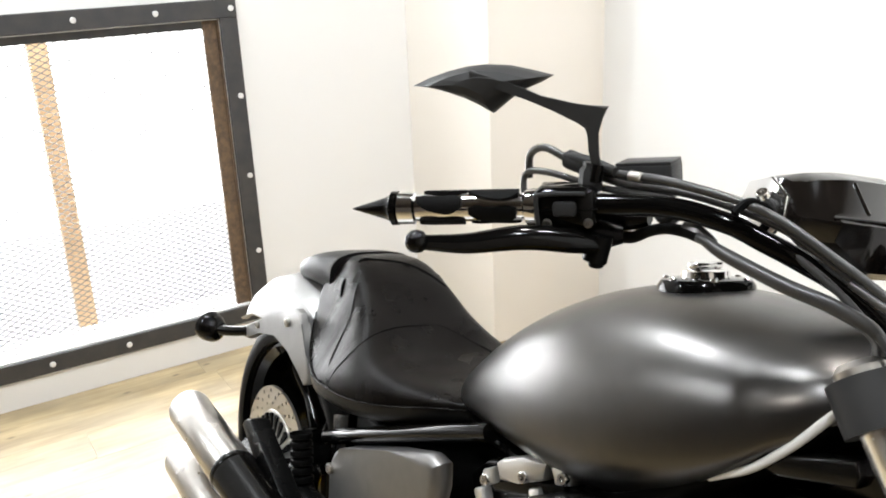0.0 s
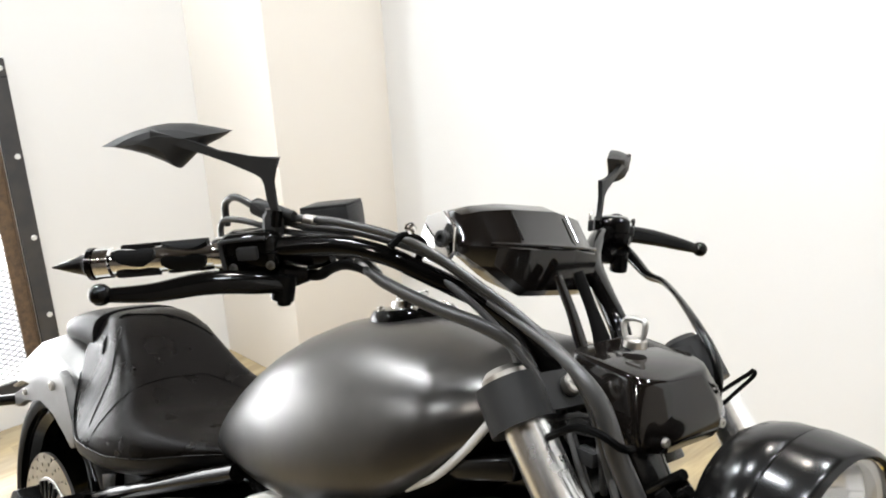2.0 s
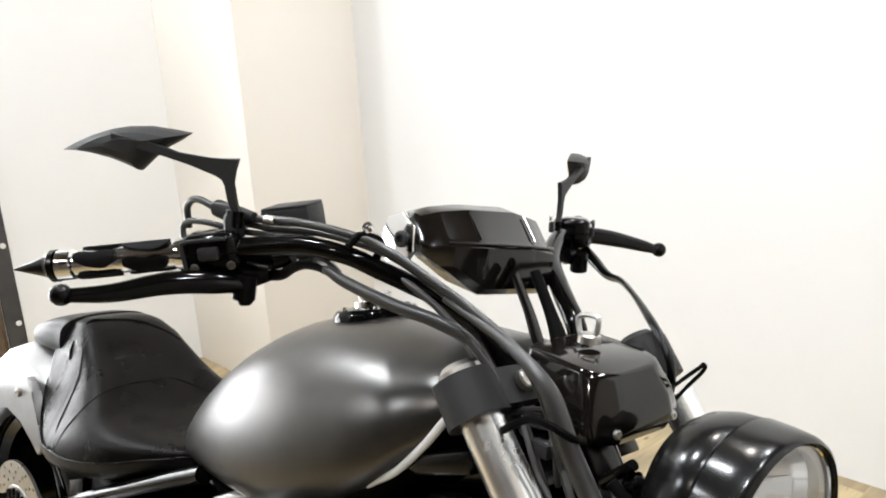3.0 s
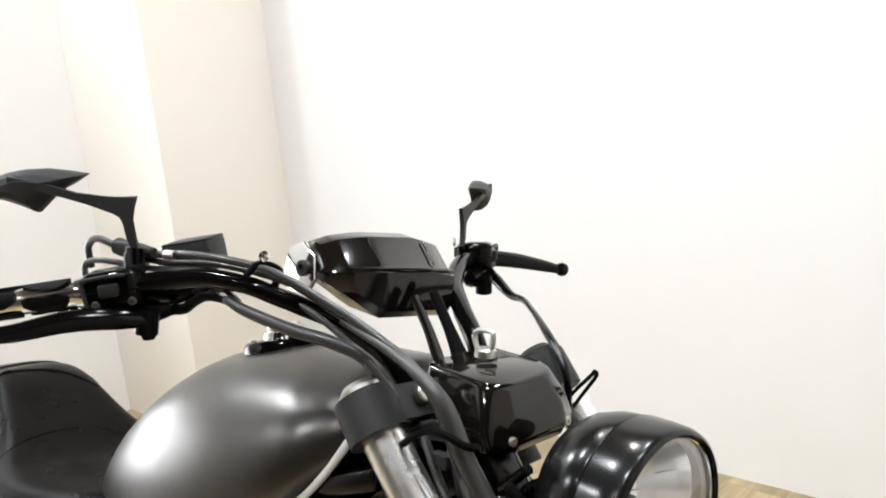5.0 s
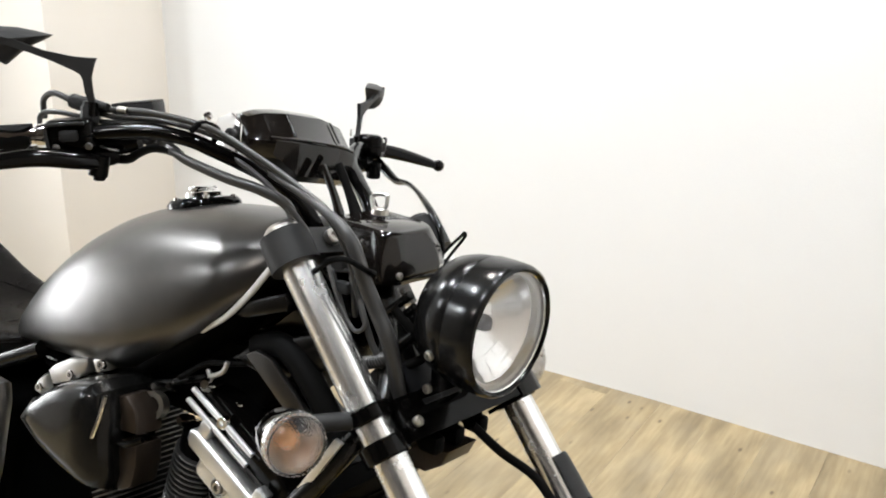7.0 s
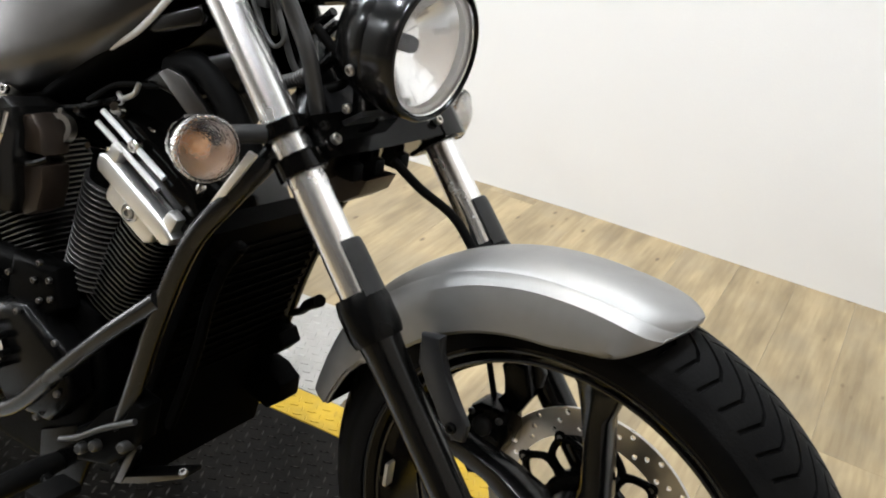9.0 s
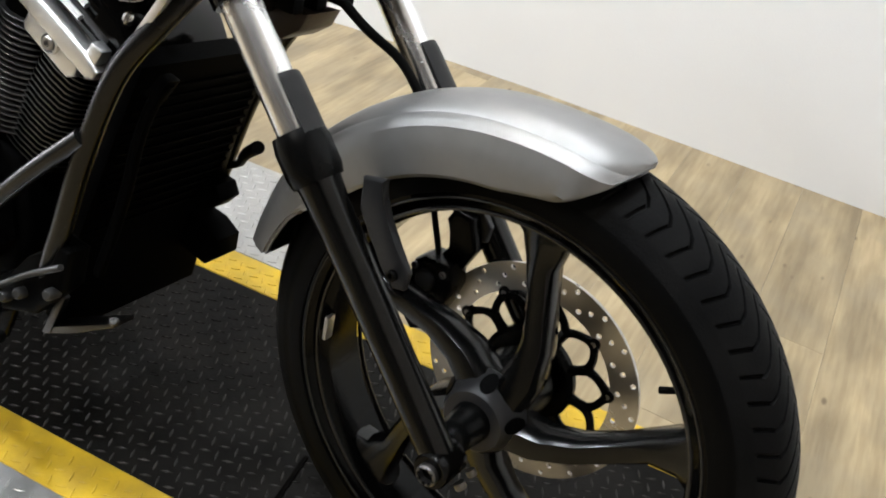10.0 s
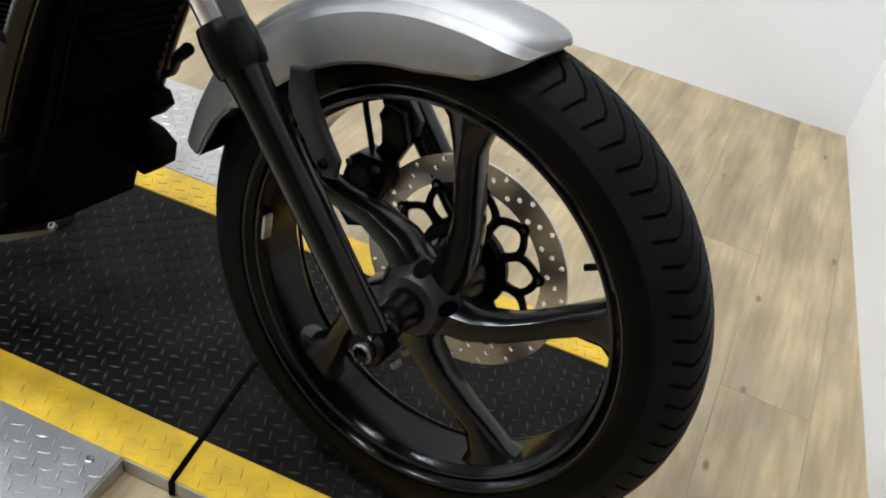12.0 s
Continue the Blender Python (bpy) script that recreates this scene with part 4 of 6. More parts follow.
    part("perch_lug", lathed([(-0.013, 0), (-0.013, 0.012), (0.013, 0.012), (0.013, 0)], (-0.738, -0.250, 1.033), (0.1, 0.1, 1), 18), SATIN_BLACK, perch, m=m)
    lever_way = [(-0.735, -0.245, 1.036), (-0.742, -0.28, 1.041), (-0.752, -0.325, 1.044), (-0.763, -0.375, 1.039), (-0.775, -0.412, 1.039)] if right else [(-0.785, -0.262, 1.052), (-0.775, -0.30, 1.058), (-0.760, -0.34, 1.052), (-0.744, -0.385, 1.040), (-0.734, -0.408, 1.033)]
    part("lever", tubed(lever_way, [0.010, 0.013, 0.0125, 0.010, 0.0075], 14, 8, 0.75), GLOSS_BLACK, handlebar, "gloss black ball-end lever", m)
    part("lever_ball", lathed([(-0.011, 0), (-0.009, 0.006), (-0.005, 0.0098), (0, 0.011), (0.005, 0.0098), (0.009, 0.006), (0.011, 0)], (-0.777, -0.419, 1.040) if right else (-0.732, -0.414, 1.032), (0, 0, 1), 20), GLOSS_BLACK, handlebar, m=m)
    # mirror in one upright plane
    P0, U, V = Vector((-0.895, -0.376, 1.165)), Vector((0.094, 0.101, 0.0111)) / 253, Vector((0, 0, -0.00055))
    N = U.cross(V).normalized() * -1

    def plane(u, v, n=0.0):
        return P0 + U * u + V * v + N * n

    stud = P0 + U * 334 + V * 128
    seat_at = m @ Matrix.Translation(stud + (Vector((0, 0, 0)) if right else Vector((-0.012, 0.014, -0.022))))
    mm = seat_at @ Matrix.Rotation(radians(turn_deg), 4, "Z") @ Matrix.Translation(-stud)
    # left head shifted and turned apart from its arm to fit the camera's view
    mh = mm if right else m @ Matrix.Translation(Vector((0.018, -0.016, 0))) @ m.inverted() @ seat_at @ Matrix.Rotation(radians(turn_deg - 13), 4, "Z") @ Matrix.Translation(-stud)
    bm = bmesh.new()
    edge = [(0, 0), (30, -14), (62, -25), (100, -34), (130, -37), (175, -35), (215, -27), (253, -18), (232, -6), (205, 6), (182, 22), (153, 47), (128, 34), (95, 20), (55, 8), (25, 2)]
    ctr = (128, -6)
    rings = []
    for s, n in ((1.0, -0.004), (1.0, 0.003), (0.93, 0.010), (0.70, 0.0185), (0.35, 0.023)):
        rings.append([plane(ctr[0] + (u - ctr[0]) * s, ctr[1] + (v - ctr[1]) * s, n) for u, v in edge])
    loft(bm, rings)
    head = part("mirror", bm, DARK_GREY, handlebar, "dark grey pointed bat-wing mirror", mh, angle=28)
    bm = bmesh.new()
    loft(bm, [[plane(ctr[0] + (u - ctr[0]) * s, ctr[1] + (v - ctr[1]) * s, n) for u, v in edge] for s, n in ((0.92, -0.0052), (0.92, -0.0042))])
    part("mirror_glass", bm, REFLECTOR, head, m=mh)
    arm = [(112, -30), (135, -22), (185, -8), (240, 14), (296, 29), (357, 31), (346, 50), (341, 75), (345, 105), (356, 132), (340, 136), (331, 105), (327, 80), (324, 66), (308, 56), (262, 38), (215, 20), (165, 4), (125, -6), (112, -12)]
    bm = bmesh.new()
    lo, hi = [bm.verts.new(plane(u, v, 0.0225)) for u, v in arm], [bm.verts.new(plane(u, v, 0.0285)) for u, v in arm]
    caps = [bm.faces.new(lo), bm.faces.new(list(reversed(hi)))]
    for k in range(len(arm)):
        bm.faces.new((lo[k], lo[(k + 1) % len(arm)], hi[(k + 1) % len(arm)], hi[k]))
    bmesh.ops.bevel(bm, geom=list({e for f in caps for e in f.edges}), offset=0.0015, segments=2, affect="EDGES", profile=0.5)
    bmesh.ops.translate(bm, vec=N * -0.006, verts=bm.verts)
    part("mirror_arm", bm, DARK_GREY, head, m=mm, angle=28)
    part("mirror_stud", tubed([plane(348, 128, 0.019), plane(346, 158, 0.019)], 0.0060, 12, 0), GLOSS_BLACK, head, m=mm)
    return perch


MIRROR_TURN = 17
perch_right = control_side(SM)
control_side(SM @ LEFT, False, MIRROR_TURN)
# brake fluid reservoir on the right
bdir = Vector((0.058, 0.043, 0.012)).normalized()
res_m = SM @ Matrix.Translation((-0.764, -0.180, 1.089)) @ bdir.to_track_quat("X", "Z").to_matrix().to_4x4()
res = part("fluid_reservoir", boxed(-0.026, 0.030, -0.022, 0.022, -0.016, 0.018, 0.003, 2), DARK_GREY, handlebar, "black square brake fluid reservoir", res_m)
part("reservoir_lid", boxed(-0.0250, 0.0290, -0.0210, 0.0210, 0.0170, 0.0205, 0.0010, 2), DARK_GREY, res, m=res_m)
part("master_cylinder", tubed([(-0.80, -0.245, 1.058), (-0.775, -0.222, 1.058), (-0.750, -0.205, 1.060), (-0.735, -0.195, 1.062)], [0.016, 0.018, 0.016, 0.010], 16), SATIN_BLACK, handlebar, m=SM)
part("brake_hose", tubed([(-0.760, -0.210, 1.036), (-0.746, -0.204, 1.038), (-0.729, -0.200, 1.048), (-0.705, -0.199, 1.057), (-0.680, -0.198, 1.060), (-0.662, -0.196, 1.059)], [0.0065, 0.0060, 0.0055, 0.0055, 0.0055, 0.0055], 12), RUBBER, handlebar, "black hose under the controls", SM)
part("banjo_bolt", lathed([(-0.010, 0), (-0.010, 0.0125), (0.004, 0.0125), (0.006, 0.0105), (0.006, 0.007), (0.003, 0.0065), (0.003, 0)], (-0.712, -0.196, 1.072), (0.3, -1, 0.1), 16), DARK_GREY, handlebar, m=SM)
part("mirror_nut", lathed([(-0.012, 0), (-0.012, 0.0115), (0.006, 0.0115), (0.010, 0.0085), (0.014, 0.0085), (0.014, 0)], (-0.760, -0.250, 1.096), (0, 0, 1), 6), DARK_GREY, handlebar, m=SM)
part("cable_ferrule", tubed([(-0.800, -0.253, 1.109), (-0.772, -0.246, 1.108), (-0.742, -0.236, 1.104)], [0.0045, 0.0062, 0.0050], 14, 4), DARK_GREY, handlebar, "grey cable adjuster", SM)
part("cable_ferrule", lathed([(-0.007, 0.0036), (-0.006, 0.0050), (0.006, 0.0050), (0.007, 0.0036)], (-0.722, -0.228, 1.103), (0.8, 0.3, 0.0), 12, closed=True), STEEL, handlebar, "pale cable adjuster nut", SM)
part("pivot_bolt", bolt((-0.738, -0.250, 1.022), (0, 0, -1), 0.0075, 0.008), SATIN_BLACK, handlebar, m=SM)
part("hose_union", tubed([(-0.684, -0.196, 1.064), (-0.668, -0.194, 1.062), (-0.652, -0.192, 1.056)], [0.0058, 0.0072, 0.0058], 8, 2), NUT_STEEL, handlebar, "dark steel hose union", SM)
part("clip_screw", bolt((-0.616, -0.178, 1.106), (0.1, -0.6, 0.8), 0.0055, 0.006), CHROME, handlebar, m=SM)
part("perch_mark", boxed(-0.012, 0.012, -0.0005, 0.0005, -0.0012, 0.0012), WHITE_TRIM, perch_right, "pale cast mark", SM @ Matrix.Translation((-0.752, -0.271, 1.046)) @ Matrix.Rotation(radians(38), 4, "Z"))

# hoses and cables
part("brake_hose", tubed([(-0.850, -0.262, 1.078), (-0.848, -0.264, 1.102), (-0.825, -0.262, 1.113), (-0.795, -0.252, 1.106), (-0.765, -0.238, 1.100), (-0.690, -0.212, 1.104), (-0.619, -0.172, 1.092), (-0.560, -0.142, 1.062), (-0.512, -0.122, 1.035), (-0.462, -0.115, 1.010),
                          (-0.436, -0.110, 0.970), (-0.424, -0.100, 0.918), (-0.406, -0.093, 0.868), (-0.394, -0.090, 0.848), (-0.392, -0.08, 0.83)], 0.0040, 12), CABLE, handlebar, "black hose clipped along the bar", SM)
part("throttle_cable", tubed([(-0.838, -0.272, 1.052), (-0.845, -0.270, 1.082), (-0.815, -0.262, 1.090), (-0.760, -0.236, 1.085), (-0.690, -0.208, 1.087), (-0.625, -0.172, 1.074), (-0.570, -0.146, 1.046), (-0.528, -0.128, 1.012), (-0.500, -0.112, 0.975), (-0.505, -0.085, 0.92), (-0.54, -0.06, 0.88)], 0.0034, 12), CABLE, handlebar, "black throttle cable", SM)
part("throttle_cable", tubed([(-0.78, -0.245, 1.098), (-0.74, -0.225, 1.092), (-0.680, -0.198, 1.094), (-0.612, -0.160, 1.080), (-0.555, -0.134, 1.050), (-0.506, -0.116, 1.022), (-0.466, -0.108, 0.998), (-0.442, -0.098, 0.950), (-0.45, -0.075, 0.88)], 0.0034, 12), CABLE, handlebar, "black throttle cable", SM)
part("cable_sleeve", tubed([(-0.800, -0.250, 1.106), (-0.770, -0.240, 1.101)], 0.0095, 14, 0), DARK_GREY, handlebar, m=SM)
part("wiring_sleeve", tubed([(-0.664, -0.198, 1.060), (-0.655, -0.197, 1.058), (-0.638, -0.189, 1.050), (-0.590, -0.168, 1.036), (-0.552, -0.146, 1.026), (-0.528, -0.122, 1.006), (-0.540, -0.100, 0.960), (-0.56, -0.08, 0.91)], [0.0045, 0.005, 0.0062, 0.0068, 0.0068, 0.0066, 0.006, 0.005], 12), CABLE, handlebar, "black ribbed wiring sleeve", SM)
part("wiring_sleeve", tubed([(-0.552, -0.135, 1.046), (-0.491, -0.122, 1.023), (-0.452, -0.120, 1.008), (-0.424, -0.116, 0.984), (-0.405, -0.111, 0.942), (-0.388, -0.104, 0.908), (-0.368, -0.100, 0.872), (-0.362, -0.08, 0.80)], [0.0036, 0.0045, 0.0065, 0.0088, 0.0095, 0.0095, 0.0095, 0.0095], 14), CABLE, handlebar, "thick black wiring sleeve", SM)
part("hose_clip", tubed([(-0.478, -0.128, 0.936), (-0.440, -0.130, 0.962), (-0.412, -0.131, 0.968), (-0.394, -0.122, 0.960), (-0.400, -0.10, 0.950)], 0.0036, 8), MATT_BLACK, handlebar, m=SM)
part("hose_clip", tubed([(-0.632, -0.192, 1.088), (-0.630, -0.178, 1.098), (-0.622, -0.160, 1.090), (-0.624, -0.166, 1.072)], 0.004, 8), MATT_BLACK, handlebar, m=SM)
part("clutch_cable", tubed([(-0.800, 0.295, 1.018), (-0.745, 0.280, 0.998), (-0.700, 0.262, 0.986), (-0.650, 0.232, 0.992), (-0.585, 0.180, 0.996), (-0.524, 0.136, 0.988), (-0.487, 0.116, 0.972), (-0.472, 0.111, 0.952), (-0.470, 0.110, 0.928), (-0.472, 0.108, 0.905)], [0.0085, 0.008, 0.006, 0.0042, 0.0036, 0.0050, 0.0050, 0.0050, 0.0048, 0.0045], 12), FRAME_BLACK, handlebar, "black clutch cable", SM)
part("cable_loop", tubed([(-0.476, 0.118, 0.925), (-0.450, 0.105, 0.948), (-0.430, 0.10, 0.966), (-0.424, 0.098, 0.972), (-0.424, 0.100, 0.966), (-0.446, 0.106, 0.940), (-0.474, 0.116, 0.908)], 0.0022, 8), RUBBER, handlebar, m=SM)
run = spline([(-0.490, -0.088, 0.880), (-0.478, -0.090, 0.859), (-0.458, -0.090, 0.838), (-0.433, -0.090, 0.829), (-0.402, -0.090, 0.838), (-0.376, -0.090, 0.853)], 12)
part("convoluted_hose", tubed(run, [0.0086 if k % 2 else 0.0068 for k in range(len(run))], 14, 0), CABLE, handlebar, "black ribbed convoluted hose", SM)
part("wire_loop", tubed([(-0.480, -0.098, 0.942), (-0.456, -0.100, 0.903), (-0.434, -0.100, 0.878), (-0.420, -0.100, 0.874), (-0.409, -0.100, 0.888), (-0.424, -0.100, 0.918), (-0.440, -0.098, 0.936)], 0.0026, 10), WIRE_GREY, handlebar, "looped grey wire", SM)
for run in ([(-0.537, -0.085, 0.927), (-0.497, -0.092, 0.933), (-0.449, -0.090, 0.941)], [(-0.526, -0.088, 0.915), (-0.490, -0.094, 0.945), (-0.450, -0.086, 0.958)], [(-0.520, -0.080, 0.945), (-0.480, -0.092, 0.924), (-0.453, -0.090, 0.923), (-0.440, -0.080, 0.905)],
            [(-0.505, -0.085, 0.955), (-0.475, -0.094, 0.935), (-0.462, -0.090, 0.900), (-0.455, -0.080, 0.865)]):
    part("wire", tubed(run, 0.0028, 8), CABLE, handlebar, m=SM)
for x, y, z in ((-0.505, -0.090, 0.936), (-0.470, -0.088, 0.945), (-0.458, -0.090, 0.918)):
    part("wire_connector", boxed(x - 0.011, x + 0.011, y - 0.006, y + 0.006, z - 0.007, z + 0.007, 0.0015), DARK_GREY, handlebar, m=SM)

# instrument pod
def pod_ring(y, s, dx, dz, lift=0.0):
    """A section of the pod; lift: how far its underside is drawn up towards the ridge."""
    pts = [(-0.634, 1.022 + lift), (-0.621, 1.031 + lift), (-0.617, 1.076), (-0.632, 1.084), (-0.660, 1.112), (-0.682, 1.115), (-0.720, 1.104), (-0.728, 1.090), (-0.715, 1.042 + lift), (-0.69, 1.026 + lift)]
    c = (-0.675, 1.066)
    return [Vector((c[0] + (x - c[0]) * s + dx, y, c[1] + (z - c[1]) * s + dz)) for x, z in pts]


bm = loft(bmesh.new(), [pod_ring(-0.088, 0.58, -0.026, -0.002, 0.040), pod_ring(-0.083, 0.76, -0.019, -0.002, 0.034), pod_ring(-0.070, 0.90, -0.009, -0.001, 0.024), pod_ring(-0.042, 0.98, -0.002, 0, 0.006), pod_ring(-0.030, 1, 0, 0, 0.0), pod_ring(0.03, 1, 0, 0.001), pod_ring(0.078, 0.92, -0.008, -0.004), pod_ring(0.094, 0.80, -0.016, -0.007), pod_ring(0.100, 0.62, -0.022, -0.010)])
bmesh.ops.bevel(bm, geom=[e for e in bm.edges if e.calc_face_angle(0) > 0.35], offset=0.0025, segments=2, affect="EDGES", profile=0.5)
POD = TOP @ Matrix.Translation((-0.685, 0, 1.066)) @ Matrix.Rotation(radians(-5), 4, "X") @ Matrix.Translation((0.685, 0.006, -1.069))
pod = part("instrument_pod", bm, BROWN_BLACK, bike, "glossy black wedge-shaped instrument pod", POD, angle=25)
for y in (-0.036, 0.046):
    part("pod_rib", tubed([(-0.633, y, 1.0840), (-0.646, y, 1.0970), (-0.658, y, 1.1095)], 0.0014, 8, 4), BROWN_BLACK, pod, m=POD)
part("pod_ridge", tubed([(-0.640, -0.074, 1.077), (-0.622, -0.03, 1.0800), (-0.621, 0.03, 1.0800), (-0.640, 0.084, 1.076)], 0.0018, 8), BROWN_BLACK, pod, m=POD)
for q in (-1, 1):
    part("pod_bracket", slabbed([(-0.728, 1.040), (-0.695, 1.040), (-0.680, 1.060), (-0.684, 1.086), (-0.708, 1.100), (-0.735, 1.090), (-0.742, 1.060)], q * 0.086 + 0.002, q * 0.086 + 0.008 * q + 0.003, 0.002), CHROME, pod, "chrome pod side bracket", POD)
    part("bracket_bolt", bolt((-0.700, q * 0.093 + 0.003, 1.070), (0.2, q, 0), 0.0095, 0.007), DARK_GREY, pod, m=POD)

# cover over the steering head with its key
def cover_ring(z, x0, x1, y0, y1, r):
    """A level section of the cover with rounded corners, fuller towards the front."""
    ring = []
    for cx, cy, a0, rr in ((x1 - r, y1 - r, 0, r), (x0 + 0.012, y1 - 0.012, 90, 0.012), (x0 + 0.012, y0 + 0.012, 180, 0.012), (x1 - r, y0 + r, 270, r)):
        for k in range(17):
            a = radians(a0 + 90 * k / 16)
            if rr == r:
                rr2 = rr + 0.0016 * math.cos(6 * a) * min(1.0, max(0.0, (0.986 - z) / 0.02))
            else:
                rr2 = rr
            ring.append(Vector((cx + rr2 * math.cos(a), cy + rr2 * math.sin(a), z - 0.10 * max(0.0, cx + rr * math.cos(a) + 0.47))))
    return ring


bm = loft(bmesh.new(), [cover_ring(*v) for v in ((0.921, -0.520, -0.430, -0.050, 0.056, 0.026), (0.925, -0.526, -0.421, -0.059, 0.065, 0.030), (0.940, -0.530, -0.415, -0.063, 0.069, 0.032), (0.960, -0.532, -0.419, -0.058, 0.064, 0.032),
                                                  (0.982, -0.533, -0.428, -0.047, 0.053, 0.030), (0.9865, -0.534, -0.4305, -0.0455, 0.0515, 0.030), (0.9880, -0.534, -0.434, -0.042, 0.048, 0.028))])
cover = part("steering_cover", bm, BROWN_BLACK, bike, "glossy black steering head cover", SM, angle=50)
part("ignition_lock", lathed([(0, 0.0), (0, 0.012), (0.007, 0.0115), (0.009, 0.009), (0.009, 0)], (-0.498, 0.008, 1.000), (0, 0, 1), 24), STEEL, cover, m=TOP)
bow = tubed([(-0.500, 0.008, 1.005), (-0.510, 0.008, 1.006), (-0.516, 0.009, 1.020), (-0.508, 0.010, 1.026), (-0.493, 0.010, 1.027), (-0.489, 0.009, 1.023), (-0.491, 0.009, 1.010), (-0.500, 0.008, 1.005)], 0.0030, 8, 6)
part("key", bow, ALUMINIUM, cover, "small key with a grey plastic bow", TOP)
for dy in (-0.05, 0.03):
    part("cover_screw", bolt((-0.4165, dy + 0.012, 0.934), (1, 0, 0.1), 0.0045, 0.004), STEEL, cover, m=SM)


# turn signals
def turn_signal(c, axis, stalk, m, r=0.0345):
    axis = Vector(axis).normalized()
    c = Vector(c)
    cup = part("turn_signal", lathed([(-0.070, 0.0), (-0.068, r * 0.35), (-0.058, r * 0.66), (-0.036, r * 0.92), (-0.010, r * 1.02), (0.0, r * 1.04), (0.003, r * 1.0), (0.0, r * 0.96), (-0.012, r * 0.92), (-0.040, r * 0.7), (-0.055, 0.0)], c, axis, 40), CHROME, bike, "round chrome turn signal with clear lens", m)
    part("signal_lens", lathed([(0.020, 0), (0.018, r * 0.45), (0.012, r * 0.82), (0.003, r * 0.98), (0.0, r * 0.98), (0.008, r * 0.80), (0.014, r * 0.45), (0.016, 0)], c, axis, 40), RIBBED, cup, "clear ribbed lens", m).visible_shadow = False
    part("signal_reflector", lathed([(-0.004, r * 0.93), (-0.03, r * 0.7), (-0.044, r * 0.3), (-0.045, 0)], c, axis, 24), SIGNAL_MIRROR, cup, m=m)
    part("bulb", lathed([(-0.044, 0.0), (-0.044, 0.008), (-0.034, 0.0115), (-0.022, 0.0125), (-0.013, 0.0110), (-0.007, 0.006), (-0.005, 0)], c, axis, 20), AMBER, cup, "amber bulb", m)
    u = axis.orthogonal().normalized()
    v = axis.cross(u)
    rings = []
    for k in range(145):  # moulded ribs round the rim
        q = 2 * math.pi * k / 144
        d = u * math.cos(q) + v * math.sin(q)
        rib = 0.5 + 0.5 * math.cos(36 * q)
        rings.append([c + axis * (-0.006) + d * r * 1.05, c + axis * 0.005 + d * r * (1.03 + 0.03 * rib), c + axis * (0.008 + 0.003 * rib) + d * r * 0.97, c + axis * 0.004 + d * r * 0.90])
    part("lens_ring", loft(bmesh.new(), rings, caps=False), RIBBED, cup, "clear ribbed lens rim", m)
    part("stalk", tubed(stalk, 0.011, 14), DARK_GREY, cup, m=m)


turn_signal((-0.388, -0.222, 0.778), (1, -0.35, 0.12), [(-0.430, -0.205, 0.776), (-0.400, -0.18, 0.785), (-0.372, -0.15, 0.79)], SM)
turn_signal((-0.372, 0.222, 0.772), (1, 0.25, 0.08), [(-0.430, 0.205, 0.776), (-0.400, 0.18, 0.785), (-0.372, 0.15, 0.79)], SM)
# under the lower yoke
part("horn_plate", slabbed([(-0.415, 0.700), (-0.395, 0.690), (-0.355, 0.690), (-0.330, 0.708), (-0.320, 0.730), (-0.380, 0.725), (-0.413, 0.712)], -0.03, 0.03, 0.003), BRASS, low_yoke, "bronze-coloured plate under the clamp", SM)
for y in (-0.05, -0.01, 0.04):
    part("clip", boxed(-0.355, -0.325, y, y + 0.02, 0.728, 0.752, 0.005), MATT_BLACK, low_yoke, m=SM)
part("brake_line", tubed([(-0.330, 0.030, 0.745), (-0.300, 0.055, 0.712), (-0.262, 0.085, 0.680), (-0.232, 0.100, 0.640), (-0.205, 0.108, 0.600), (-0.16, 0.105, 0.54), (-0.12, 0.09, 0.49)], 0.0062, 12), RUBBER, low_yoke, "black front brake line", SM)
part("headlight_bracket", tubed([(-0.34, -0.02, 0.80), (-0.35, -0.012, 0.83), (-0.36, -0.012, 0.87)], [0.02, 0.018, 0.022], 12), SATIN_BLACK, low_yoke, m=SM)
for y in (-0.06, 0.05):
    part("headlight_wire", tubed([(-0.40, y, 0.90), (-0.375, y * 0.8, 0.872), (-0.372, y * 0.5, 0.84), (-0.40, y, 0.82)], 0.006, 10), RUBBER, low_yoke, m=SM)
part("steering_stem", tubed([(-0.52, 0, 0.935), (-0.46, 0, 0.85), (-0.40, 0, 0.765)], 0.030, 18, 4), FRAME_BLACK, bike)
part("stem_collar", tubed([(-0.428, 0, 0.806), (-0.426, 0, 0.803), (-0.414, 0, 0.786), (-0.412, 0, 0.783)], [0.034, 0.038, 0.038, 0.034], 24, 0), HUB_GREY, bike)
part("neck_casting", slabbed([(-0.440, 0.800), (-0.428, 0.814), (-0.412, 0.806), (-0.398, 0.815), (-0.386, 0.800), (-0.394, 0.784), (-0.388, 0.764), (-0.402, 0.752), (-0.416, 0.760), (-0.432, 0.752), (-0.442, 0.768), (-0.434, 0.784)], -0.066, -0.030, 0.004, 2), HUB_GREY, bike, "grey lobed casting on the steering head")
tray = part("headlight_tray", slabbed([(-0.391, 0.830), (-0.385, 0.832), (-0.360, 0.790), (-0.313, 0.822), (-0.311, 0.816), (-0.362, 0.780)], -0.066, 0.040, 0.0015, 2), HUB_GREY, low_yoke, "dark bent bracket under the headlight", SM)
part("tray_bolt", bolt((-0.330, -0.068, 0.822), (0, -1, 0), 0.006, 0.006), STEEL, tray, m=SM)
